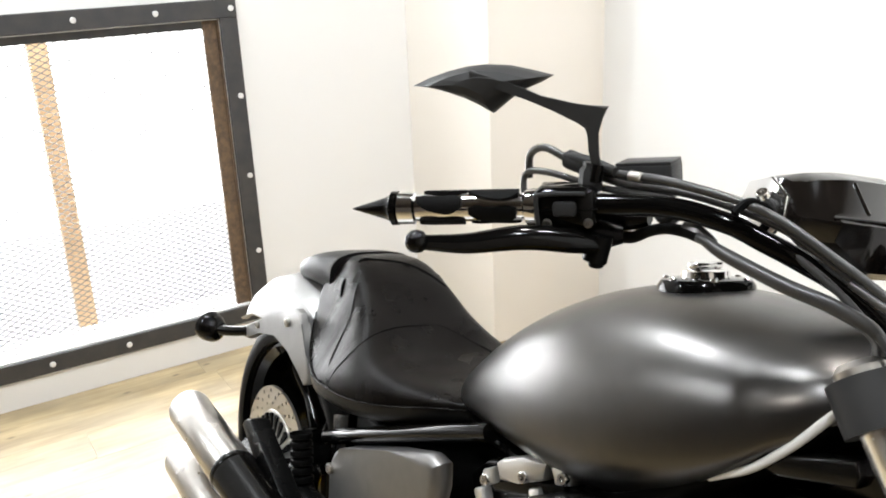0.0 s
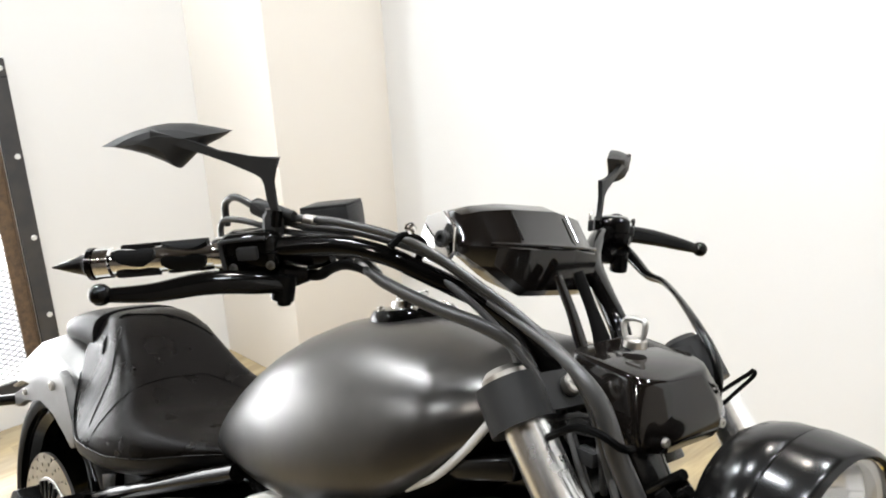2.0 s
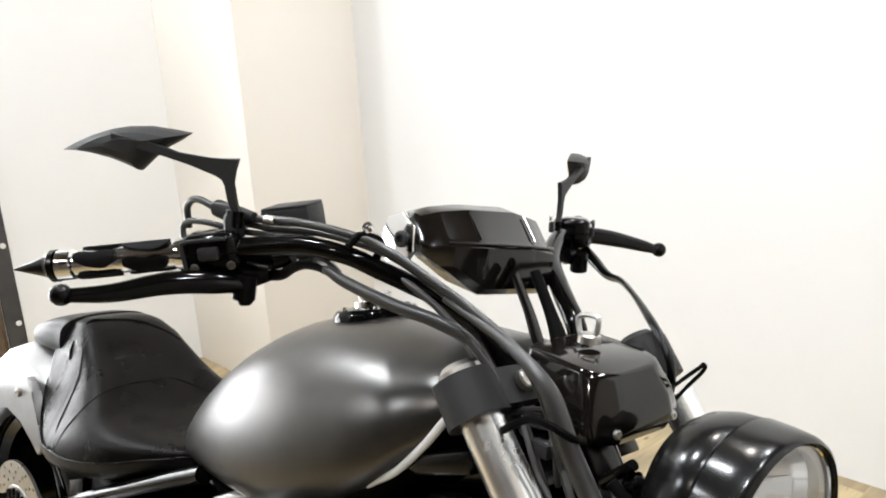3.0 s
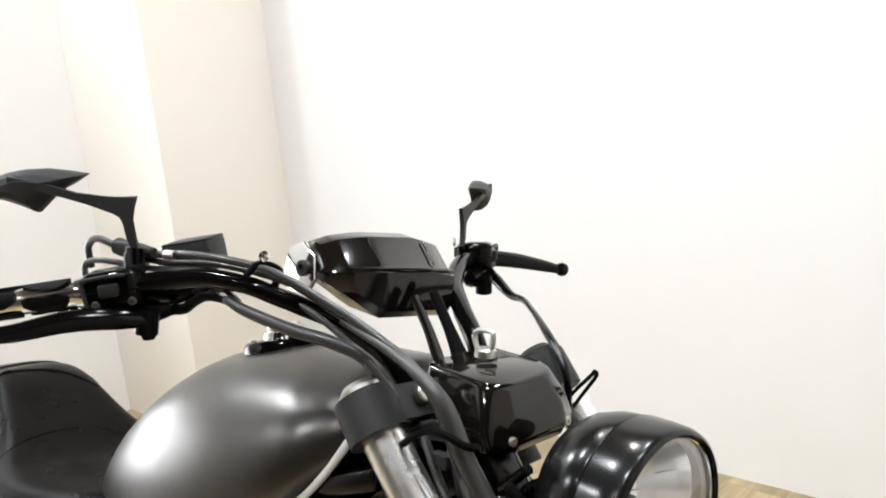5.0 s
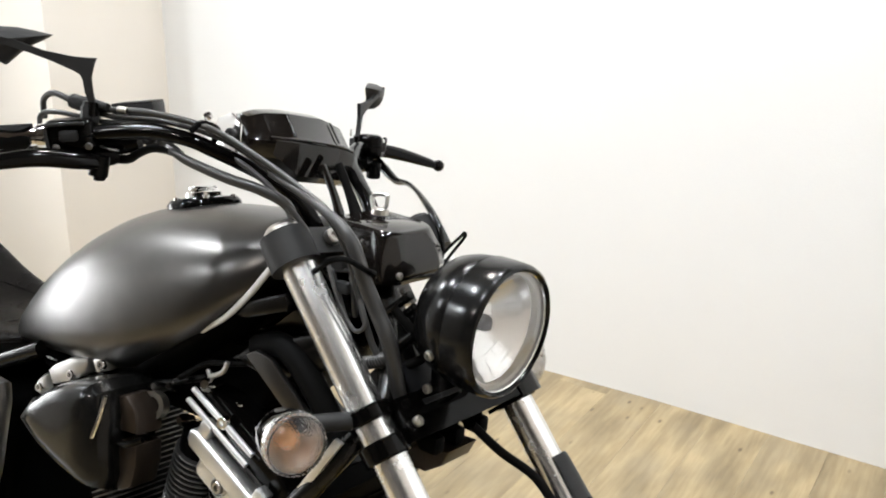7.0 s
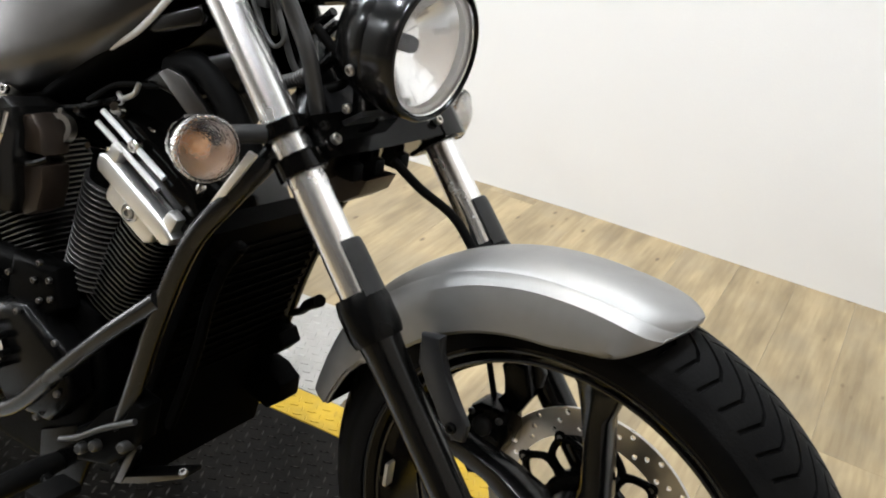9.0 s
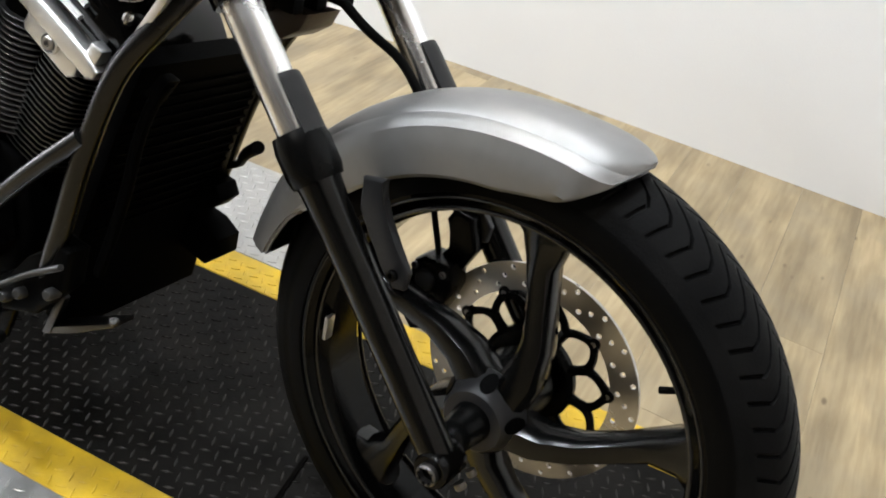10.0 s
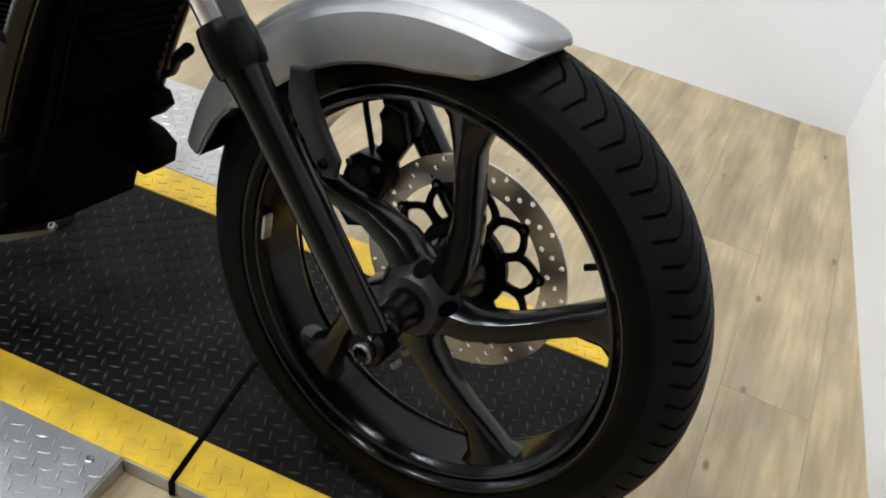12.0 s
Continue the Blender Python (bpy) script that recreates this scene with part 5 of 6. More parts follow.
for a, b, r in (((-0.418, -0.05, 0.890), (-0.384, -0.05, 0.920), 0.0055), ((-0.400, -0.05, 0.885), (-0.376, -0.05, 0.908), 0.005), ((-0.406, -0.05, 0.843), (-0.372, -0.05, 0.874), 0.0085)):
    part("bracket_arm", tubed([a, b], r, 12, 0), FRAME_BLACK, low_yoke, m=SM)

# ---- seat and rear ----
SEAT = [  # x, widest line z, half width, above, below, waist, dip in the middle
    (-1.105, 0.658, 0.026, 0.008, 0.012, 0.00, 0.000),
    (-1.135, 0.659, 0.062, 0.012, 0.022, 0.00, 0.001),
    (-1.18, 0.650, 0.108, 0.025, 0.032, 0.00, 0.005),
    (-1.25, 0.629, 0.150, 0.051, 0.038, 0.00, 0.014),
    (-1.33, 0.609, 0.168, 0.084, 0.042, 0.10, 0.024),
    (-1.40, 0.600, 0.172, 0.126, 0.044, 0.60, 0.016),
    (-1.46, 0.594, 0.166, 0.164, 0.046, 1.00, 0.004),
    (-1.52, 0.602, 0.146, 0.178, 0.046, 1.00, 0.000),
    (-1.57, 0.632, 0.122, 0.146, 0.042, 0.80, 0.000),
    (-1.61, 0.684, 0.096, 0.080, 0.034, 0.60, 0.000),
]
seat_rows = smooth_table(SEAT, 10)
WAISTED = [Vector((p.x, p.y)) for p in spline([(1, 0, 0), (0.95, 0.10, 0), (0.84, 0.30, 0), (0.725, 0.52, 0), (0.645, 0.70, 0), (0.585, 0.85, 0), (0.50, 0.945, 0), (0.30, 0.992, 0), (0, 1, 0)], 3)]


def power(v, e):
    return math.copysign(abs(v) ** e, v)


def seat_half(zc, hw, above, below, waist, dip):
    """From the widest line over one flank to the middle of the top: boxy in front, waisted at the back rest."""
    out = []
    for k, w in enumerate(WAISTED):
        a = math.pi / 2 * k / (len(WAISTED) - 1)
        boxy = Vector((math.cos(a) ** 0.62, math.sin(a) ** 0.62)) if 0 < k < len(WAISTED) - 1 else Vector((1.0 if k == 0 else 0.0, 0.0 if k == 0 else 1.0))
        f = boxy.lerp(w, min(1.0, max(0.0, waist)))
        out.append((hw * f.x, zc + above * f.y - dip * (1 - f.x ** 2) ** 2))
    return out


def seat_row(x):
    xs = [r[0] for r in reversed(seat_rows)]
    return [float(np.interp(x, xs, [r[k] for r in reversed(seat_rows)])) for k in range(1, 7)]


def seat_under(zc, hw, below):
    return [(hw * power(math.cos(a), 0.45), zc + below * power(math.sin(a), 0.7)) for a in (radians(-84 * k / 8) for k in range(9))]


def seat_ring(x, zc, hw, above, below, waist, dip):
    half = seat_half(zc, hw, above, below, waist, dip)
    under = seat_under(zc, hw, below)[1:]
    right = list(reversed(under)) + half
    return [Vector((x, y, z)) for y, z in right] + [Vector((x, -y, z)) for y, z in reversed(right[:-1])]


def seat_flank(x, z):
    """A place on the right flank of the seat at a height."""
    half = seat_half(*seat_row(x))
    return (x, -float(np.interp(z, [p[1] for p in half[:-4]], [p[0] for p in half[:-4]])), z)


def seat_top(x, y):
    """A place on the upper side of the seat."""
    half = list(reversed(seat_half(*seat_row(x))))
    return (x, y, float(np.interp(abs(y), [p[0] for p in half], [p[1] for p in half])))


seat = part("seat", loft(bmesh.new(), [seat_ring(*row) for row in seat_rows]), LEATHER, bike, "black leather bucket seat with a grey skirt and stitched seams", angle=70)
for q in (-1, 1):
    flip = lambda p: (p[0], -q * p[1], p[2])
    welt = [seat_flank(x, z) for x, z in ((-1.488, 0.758), (-1.478, 0.742), (-1.466, 0.722), (-1.455, 0.700), (-1.446, 0.669), (-1.428, 0.634), (-1.404, 0.606))]
    part("seam", tubed([flip(p) for p in welt], 0.0018, 8), LEATHER_SHEEN, seat, "pale stitched welt")
    part("seam", tubed([flip((x + 0.008, y + 0.001, z)) for x, y, z in welt[1:]], 0.0009, 8), MATT_BLACK, seat)
    # skirt below the widest line
    rings = []
    for x, zc, hw, above, below, waist, dip in seat_rows[6:-4]:
        arc = seat_under(zc, hw, below)
        rings.append([Vector((x, q * (y + 0.0030), z)) for y, z in arc] + [Vector((x, q * (y - 0.004), z + 0.001)) for y, z in reversed(arc)])
    part("seat_skirt", loft(bmesh.new(), rings), LEATHER_SHEEN, seat, "grey seat skirt, window sheen put into its colour", angle=60)
    part("seam", tubed([(x, q * (hw + 0.0028), zc + 0.001) for x, zc, hw, *rest in seat_rows[6:-4:3]], 0.0016, 8), LEATHER, seat)
part("panel_seam", tubed([seat_flank(-1.396, 0.610), seat_flank(-1.388, 0.636), seat_flank(-1.378, 0.664), seat_top(-1.376, -0.118), seat_top(-1.380, -0.085), seat_top(-1.386, -0.045), seat_top(-1.386, 0.0), seat_top(-1.380, 0.035), seat_top(-1.336, 0.079), seat_top(-1.27, 0.10)], 0.0012, 8), MATT_BLACK, seat)
part("panel_seam", tubed([seat_flank(-1.522, 0.715), seat_flank(-1.532, 0.740), seat_top(-1.534, -0.060), seat_top(-1.526, -0.036), seat_top(-1.510, 0.015), seat_top(-1.484, 0.050), seat_top(-1.455, 0.080)], 0.0024, 8), MATT_BLACK, seat)
# small tail pad behind the rider's seat
bm = loft(bmesh.new(), [rounded(x, z, w, a, b, 0.7) for x, z, w, a, b in smooth_table([(-1.590, 0.735, 0.090, 0.042, 0.05), (-1.65, 0.732, 0.092, 0.032, 0.05), (-1.71, 0.718, 0.088, 0.026, 0.04), (-1.76, 0.698, 0.072, 0.018, 0.03), (-1.775, 0.690, 0.05, 0.008, 0.02)], 4)])
part("tail_pad", bm, LEATHER_SHEEN, seat, "grey pad on the rear fender, window sheen in its colour", angle=60)

RAX = Vector((-1.695, 0, 0.312))
bm = lathed([(-0.085, 0.236), (-0.090, 0.236), (-0.090, 0.228), (-0.075, 0.215), (0.075, 0.215), (0.090, 0.228), (0.090, 0.236), (0.085, 0.236), (0.05, 0.225), (-0.05, 0.225)], RAX, (0, 1, 0), 64, closed=True)
rear_wheel = part("rear_wheel", bm, GLOSS_BLACK, bike, "gloss black cast rear wheel")
tyre_mesh("tyre", RAX, 0.3125, 0.21, 0.232, TYRE, rear_wheel, pitches=40, tread=False)
for k in range(5):
    a = radians(72 * k + 20)
    d = Vector((math.sin(a), 0, math.cos(a)))
    part("spoke", tubed([RAX + d * 0.04, RAX + d * 0.13, RAX + d * 0.22], [0.03, 0.02, 0.034], 10), GLOSS_BLACK, rear_wheel)
part("hub", lathed([(-0.1, 0), (-0.1, 0.05), (0.1, 0.05), (0.1, 0)], RAX, (0, 1, 0), 28), SATIN_BLACK, rear_wheel)
RD = RAX + Vector((0, -0.118, 0))
part("brake_disc", holed_ring(bmesh.new(), 0.102, 0.149, -0.003, 0.003, RD, [(0.25, 22, 0.0), (0.53, 22, 0.4), (0.82, 22, 0.8)], 0.0036, 600), STEEL, rear_wheel, "drilled steel rear brake disc")
bm = bmesh.new()
lathe(bm, [(-0.004, 0.10), (0.002, 0.104), (0.002, 0.052), (-0.008, 0.052)], RD, (0, 1, 0), 48, closed=True)
part("disc_carrier", bm, ALUMINIUM, rear_wheel, "pale disc carrier with radial slots")
for k in range(22):
    a = radians(360 / 22 * k)
    d, e = Vector((math.sin(a), 0, math.cos(a))), Vector((math.cos(a), 0, -math.sin(a)))
    bm = bmesh.new()
    loft(bm, [[RD + d * 0.060 + e * 0.0035 + Vector((0, y, 0)), RD + d * 0.095 + e * 0.006 + Vector((0, y, 0)), RD + d * 0.095 - e * 0.006 + Vector((0, y, 0)), RD + d * 0.060 - e * 0.0035 + Vector((0, y, 0))] for y in (-0.0095, -0.004)])
    part("carrier_slot", bm, MATT_BLACK, rear_wheel)


def rear_fender_ring(th, lip, wide):
    d = Vector((math.sin(radians(th)), 0, math.cos(radians(th))))
    out = [(0.0, 0.382), (0.05, 0.380), (0.085, 0.372), (0.108, 0.355), (0.118, 0.330), (0.121, 0.300), (0.122, 0.262)]
    pts = [(y * wide, max(r, lip)) for y, r in out]
    outer = [RAX + d * r + Vector((0, -y, 0)) for y, r in reversed(pts)] + [RAX + d * r + Vector((0, y, 0)) for y, r in pts[1:]]
    inner = [p - d * 0.005 - Vector((0, math.copysign(0.004, p.y) if abs(p.y) > 0.05 else 0, 0)) for p in outer]
    return outer + list(reversed(inner))


tr = list(zip([32, 22, 10, -2, -14, -26, -38, -48, -56], [0.29, 0.27, 0.262, 0.262, 0.268, 0.29, 0.315, 0.335, 0.36], [1.05, 1.05, 1.04, 1.02, 1.0, 0.98, 0.95, 0.9, 0.82]))
rear_fender = part("rear_fender", loft(bmesh.new(), [rear_fender_ring(*v) for v in tr]), SILVER, bike, "satin silver rear fender", angle=30)
part("fender_strut", slabbed([(-1.875, 0.515), (-1.865, 0.540), (-1.80, 0.575), (-1.737, 0.608), (-1.67, 0.640), (-1.612, 0.664), (-1.592, 0.660), (-1.583, 0.645), (-1.570, 0.615), (-1.550, 0.592), (-1.535, 0.570), (-1.535, 0.545), (-1.553, 0.535), (-1.582, 0.549), (-1.605, 0.566), (-1.635, 0.578), (-1.704, 0.584), (-1.783, 0.560), (-1.83, 0.525)], -0.142, -0.124, 0.005, 3), SILVER, rear_fender, "silver fender strut with a bolt")
part("strut_bolt", bolt((-1.640, -0.142, 0.628), (0, -1, 0), 0.009, 0.006), STEEL, rear_fender)
part("strut_bolt", bolt((-1.785, -0.142, 0.572), (0, -1, 0), 0.007, 0.005), STEEL, rear_fender)
# rear turn signal
sg = part("turn_signal", lathed([(-0.045, 0), (-0.042, 0.015), (-0.03, 0.026), (-0.012, 0.032), (0.0, 0.033), (0.006, 0.028), (0.012, 0.015), (0.014, 0)], (-1.955, -0.186, 0.514), (-1, -0.15, 0.1), 32), GLOSS_BLACK, bike, "black round rear turn signal")
part("stalk", tubed([(-1.925, -0.180, 0.515), (-1.89, -0.158, 0.522), (-1.85, -0.135, 0.535)], 0.011, 14), GLOSS_BLACK, sg)

# silencers
for z, x0 in ((0.350, -1.825), (0.230, -1.835)):
    y0, yf = -0.262, -0.235
    a, b = Vector((x0, y0, z + 0.035)), Vector((-1.05, yf, z - 0.020))
    ax = (b - a).normalized()
    ln = (b - a).length
    ex = part("silencer", lathed([(0.24, 0.0412), (0.255, 0.0441), (0.27, 0.0424), (0.45, 0.0416), (0.60, 0.0370), (0.72, 0.0269), (ln, 0.026), (ln, 0)], a, ax, 40), GLOSS_BLACK, bike, "gloss black silencer with a bright steel end")
    part("silencer_end", lathed([(0.20, 0.0), (0.012, 0.0302), (0.0, 0.0370), (-0.002, 0.0403), (0.006, 0.0422), (0.245, 0.0422), (0.25, 0.0395)], a, ax, 40), STEEL, ex, "bright steel silencer end")
    part("silencer_ring", lathed([(0.243, 0.0427), (0.247, 0.0449), (0.258, 0.0449), (0.262, 0.0427)], a, ax, 40), GLOSS_BLACK, ex)
part("exhaust_bracket", slabbed([(-1.66, 0.418), (-1.648, 0.434), (-1.622, 0.446), (-1.40, 0.352), (-1.385, 0.31), (-1.44, 0.295)], -0.212, -0.172, 0.006), SATIN_BLACK, bike, "flat black exhaust bracket")
part("swingarm", tubed([(-1.75, -0.15, 0.312), (-1.55, -0.155, 0.325), (-1.30, -0.15, 0.345)], [0.03, 0.036, 0.045], 14), SATIN_BLACK, bike, "black swingarm")
part("rear_caliper", boxed(-1.60, -1.545, -0.140, -0.085, 0.285, 0.36, 0.012, 3), SATIN_BLACK, bike, "black rear brake caliper")
bm = bmesh.new()
lathe(bm, [v for k in range(9) for v in ((0.016 * k, 0.021), (0.016 * k + 0.008, 0.021), (0.016 * k + 0.010, 0.017), (0.016 * k + 0.014, 0.017))], (-1.525, -0.150, 0.455), (0.25, 0.02, -0.97), 18)
part("ribbed_boot", bm, RUBBER, bike, "ribbed black rubber boot beside the rear disc")

# side covers and frame rails
sc = part("side_cover", slabbed([(-1.380, 0.470), (-1.368, 0.498), (-1.340, 0.516), (-1.20, 0.582), (-1.095, 0.628), (-1.066, 0.626), (-1.060, 0.590), (-1.075, 0.47), (-1.11, 0.36), (-1.36, 0.33)], -0.168, -0.130, 0.018, 4), COVER_GREY, bike, "satin grey side cover")
part("cover_bolt", bolt((-1.362, -0.168, 0.470), (0, -1, 0), 0.009, 0.006), STEEL, sc)
part("seat_rail", tubed([(-1.47, -0.122, 0.468), (-1.39, -0.130, 0.509), (-1.28, -0.130, 0.564), (-1.173, -0.128, 0.616), (-1.02, -0.118, 0.688)], 0.0135, 18), GLOSS_BLACK, bike, "gloss black tubular seat rail")
part("seat_rail", tubed([(-1.50, 0.118, 0.49), (-1.30, 0.132, 0.568), (-1.03, 0.105, 0.672)], 0.0215, 14), GLOSS_BLACK, bike, "gloss black tubular seat rail")
part("rear_frame", slabbed([(-1.46, 0.52), (-1.40, 0.545), (-1.40, 0.30), (-1.44, 0.28)], -0.125, 0.125, 0.01), SATIN_BLACK, bike)
part("battery_box", boxed(-1.40, -1.10, -0.115, 0.115, 0.27, 0.57, 0.02, 3), MATT_BLACK, bike, "black battery box under the seat")
part("spine_frame", tubed([(-1.12, 0, 0.645), (-0.85, 0, 0.735), (-0.55, 0, 0.86)], 0.05, 16), MATT_BLACK, bike, "black spine frame under the tank")

# ---- engine ----
engine = part("engine_case", slabbed([(-0.98, 0.30), (-0.95, 0.42), (-0.88, 0.475), (-0.76, 0.480), (-0.66, 0.44), (-0.63, 0.34), (-0.66, 0.22), (-0.74, 0.165), (-1.02, 0.165), (-1.10, 0.22), (-1.08, 0.33)], -0.130, 0.135, 0.015, 3), MATT_BLACK, bike, "black engine crankcase")
part("clutch_cover", lathed([(0.0, 0.118), (0.040, 0.116), (0.060, 0.104), (0.070, 0.085), (0.074, 0.060), (0.068, 0.055), (0.068, 0.0)], (-0.900, -0.126, 0.335), (0, -1, 0), 44), SATIN_BLACK, engine, "round satin black clutch cover")
part("generator_cover", slabbed([(-0.805, 0.425), (-0.735, 0.445), (-0.655, 0.40), (-0.640, 0.335), (-0.675, 0.285), (-0.76, 0.275), (-0.82, 0.33)], -0.185, -0.125, 0.016, 3), SATIN_BLACK, engine, "faceted satin black engine cover")
part("generator_cover", slabbed([(-0.79, 0.50), (-0.70, 0.505), (-0.685, 0.45), (-0.72, 0.42), (-0.80, 0.43)], -0.165, -0.125, 0.012, 3), MATT_BLACK, engine)
part("oil_cap", lathed([(0.0, 0.031), (0.012, 0.033), (0.026, 0.033), (0.031, 0.029), (0.032, 0.0)], (-0.792, -0.180, 0.364), (0.25, -1, 0.12), 28), CHROME, engine, "chrome oil filler cap with notched rim")
for k in range(8):
    a = radians(45 * k)
    u, v = Vector((1, 0.25, 0)).normalized(), Vector((0, 0.12, 1)).normalized()
    part("cap_notch", lathed([(0, 0), (0, 0.005), (0.028, 0.005), (0.028, 0)], Vector((-0.791, -0.183, 0.3645)) + (u * math.cos(a) + v * math.sin(a)) * 0.033, (0.25, -1, 0.12), 8), MATT_BLACK, engine)
for x, z, y in ((-0.725, 0.507, 0.166), (-0.705, 0.488, 0.166), (-0.735, 0.478, 0.166), (-0.700, 0.462, 0.166), (-0.722, 0.452, 0.166), (-0.786, 0.472, 0.166), (-0.662, 0.418, 0.186), (-0.652, 0.345, 0.186), (-0.690, 0.292, 0.186),
                (-0.80, 0.29, 0.186), (-0.74, 0.435, 0.186)):
    part("case_bolt", bolt((x, -y, z), (0, -1, 0), 0.0046, 0.006), NUT_STEEL, engine)

CR = Vector((-0.772, 0, 0.328))


def edge_lit(ob):
    """Black fin with a machined bright edge."""
    ob.data.materials.append(MATT_BLACK)
    for poly in ob.data.polygons:
        poly.material_index = 1 if len(poly.vertices) > 4 else 0


def cylinder(lean, y0, name, CR=CR):
    """A finned barrel with its head, tilted forward by lean degrees."""
    m = Matrix.Translation(CR) @ Matrix.Rotation(radians(lean), 4, "Y")
    barrel = part(name, boxed(-0.034, 0.050, -0.075 + y0, 0.06 + y0, 0.10, 0.325, 0.02, 3), MATT_BLACK, engine_parent, "black finned cylinder", m)
    for k in range(22):
        z = 0.134 + 0.0082 * k
        w = 0.050 - 0.0002 * k
        pts = []
        for q in range(20):
            a = 2 * math.pi * q / 20
            cx, cy = math.cos(a), math.sin(a)
            pts.append((0.008 + w * abs(cx) ** 0.5 * math.copysign(1, cx), 0.098 * abs(cy) ** 0.5 * math.copysign(1, cy) + y0 - 0.008))
        bm = bmesh.new()
        loft(bm, [[Vector((x, y, z)) for x, y in pts], [Vector((x * 1.012, y * 1.0, z + 0.0011)) for x, y in pts], [Vector((x, y, z + 0.0022)) for x, y in pts]])
        edge_lit(part("fin", bm, FIN, barrel, m=m))
    part("cylinder_head", boxed(-0.070, 0.070, -0.104 + y0, 0.085 + y0, 0.318, 0.352, 0.010, 2), FIN, barrel, m=m)
    part("rocker_cover", slabbed([(-0.115, 0.348), (0.085, 0.348), (0.084, 0.372), (0.050, 0.392), (-0.060, 0.402), (-0.105, 0.388)], -0.104 + y0, 0.08 + y0, 0.006, 2), GLOSS_BLACK, barrel, "gloss black rocker cover", m)
    part("rocker_side", slabbed([(-0.050, 0.300), (-0.044, 0.292), (0.036, 0.290), (0.046, 0.300), (0.046, 0.330), (-0.050, 0.330)], -0.122 + y0, -0.108 + y0, 0.005, 3), POLISHED, barrel, "polished alloy rocker side", m)
    part("rocker_rail", slabbed([(-0.078, 0.330), (-0.070, 0.322), (0.066, 0.318), (0.076, 0.326), (0.076, 0.338), (0.050, 0.346), (-0.070, 0.350), (-0.080, 0.342)], -0.130 + y0, -0.104 + y0, 0.005, 3), POLISHED, barrel, "polished alloy rocker rail", m)
    part("rocker_recess", lathed([(0, 0.0135), (0.004, 0.0135), (0.006, 0.0115), (0.003, 0.0105), (0, 0.0105)], m @ Vector((0.000, -0.122 + y0, 0.312)), (0, -1, 0), 24, closed=True), POLISHED, barrel)
    for x0, z1 in ((-0.062, 0.357), (0.058, 0.350)):
        part("rocker_lug", boxed(x0 - 0.010, x0 + 0.010, -0.127 + y0, -0.108 + y0, z1 - 0.012, z1 + 0.012, 0.004, 2), POLISHED, barrel, m=m)
    for z0 in (0.366, 0.385) if lean > 0 else ():
        part("rocker_bar", tubed([m @ Vector((x, -0.118 + y0, z0)) for x in (-0.112, -0.05, 0.016)], 0.0042, 8, 2), POLISHED, barrel)
    part("rocker_bolt", bolt(m @ Vector((0.000, -0.121 + y0, 0.312)), (0, -1, 0), 0.0090, 0.009), STEEL, barrel)
    if lean > 0:
        part("rocker_bolt", bolt(m @ Vector((-0.045, -0.113 + y0, 0.385)), (0, -1, 0), 0.009, 0.010), CHROME, barrel)
    for dx in (-0.055, -0.010, 0.05):
        part("rocker_stud", lathed([(0, 0.007), (0.014, 0.007), (0.018, 0.004), (0.018, 0)], m @ Vector((dx, -0.09 + y0, 0.385)), m.to_3x3() @ Vector((0, 0, 1)), 10), CHROME, barrel)
    return barrel


engine_parent = bike
FIN = material("fin_edge_alloy", (0.15, 0.149, 0.146), 0.36, 0.8, (0.07, 0.069, 0.068), 40, 0.6)
POLISHED = material("polished_alloy", (0.94, 0.935, 0.93), 0.40, 1.0, (0.80, 0.79, 0.77), 30, 0.5, 0.0001, 500, 0.06)
cylinder(26, -0.014, "front_cylinder", Vector((-0.738, 0, 0.334)))
cylinder(-31, -0.005, "rear_cylinder")
# lobe of the pushrod tunnel beside the front barrel
for k in range(20):
    c = Vector((-0.708 + 0.0016 * k, -0.095, 0.475 + 0.0080 * k))
    part("fin", lathed([(0, 0), (0, 0.040), (0.0012, 0.0408), (0.0024, 0.040), (0.0024, 0)], c, (0.25, -0.05, 1), 18), FIN, engine)
part("pushrod_tunnel", tubed([(-0.71, -0.092, 0.46), (-0.675, -0.095, 0.655)], 0.033, 16, 0), MATT_BLACK, engine)

# air intake cover
def intake_ring(y, s):
    pts = [(-0.930, 0.630), (-0.905, 0.664), (-0.86, 0.694), (-0.815, 0.714), (-0.775, 0.724), (-0.755, 0.716), (-0.744, 0.684), (-0.744, 0.645), (-0.738, 0.598), (-0.744, 0.577), (-0.765, 0.572), (-0.82, 0.582), (-0.88, 0.600)]
    c = (-0.830, 0.652)
    return [Vector((c[0] + (x - c[0]) * s, y, c[1] + (z - c[1]) * s)) for x, z in pts]


intake = part("air_intake", loft(bmesh.new(), [intake_ring(-0.12, 0.92), intake_ring(-0.186, 1.0), intake_ring(-0.198, 0.985), intake_ring(-0.209, 0.945), intake_ring(-0.218, 0.87), intake_ring(-0.225, 0.74), intake_ring(-0.229, 0.50)]), HEADLIGHT_BLACK, bike, "glossy black air intake cover", angle=30)
# chrome strip added in place of the highlight on the cover's glossy edge
part("intake_glint", tubed([(-0.746, -0.212, 0.713), (-0.750, -0.216, 0.684), (-0.757, -0.220, 0.655)], 0.0036, 8), CHROME, intake)
part("intake_panel", slabbed([(-0.762, 0.656), (-0.758, 0.704), (-0.738, 0.710), (-0.718, 0.694), (-0.712, 0.662)], -0.186, -0.140, 0.006), BRASS, intake, "warm bronze intake mouth")
part("intake_panel", slabbed([(-0.762, 0.644), (-0.711, 0.648), (-0.709, 0.620), (-0.716, 0.586), (-0.740, 0.572), (-0.760, 0.590)], -0.186, -0.140, 0.006), BRASS, intake, "warm bronze intake mouth")
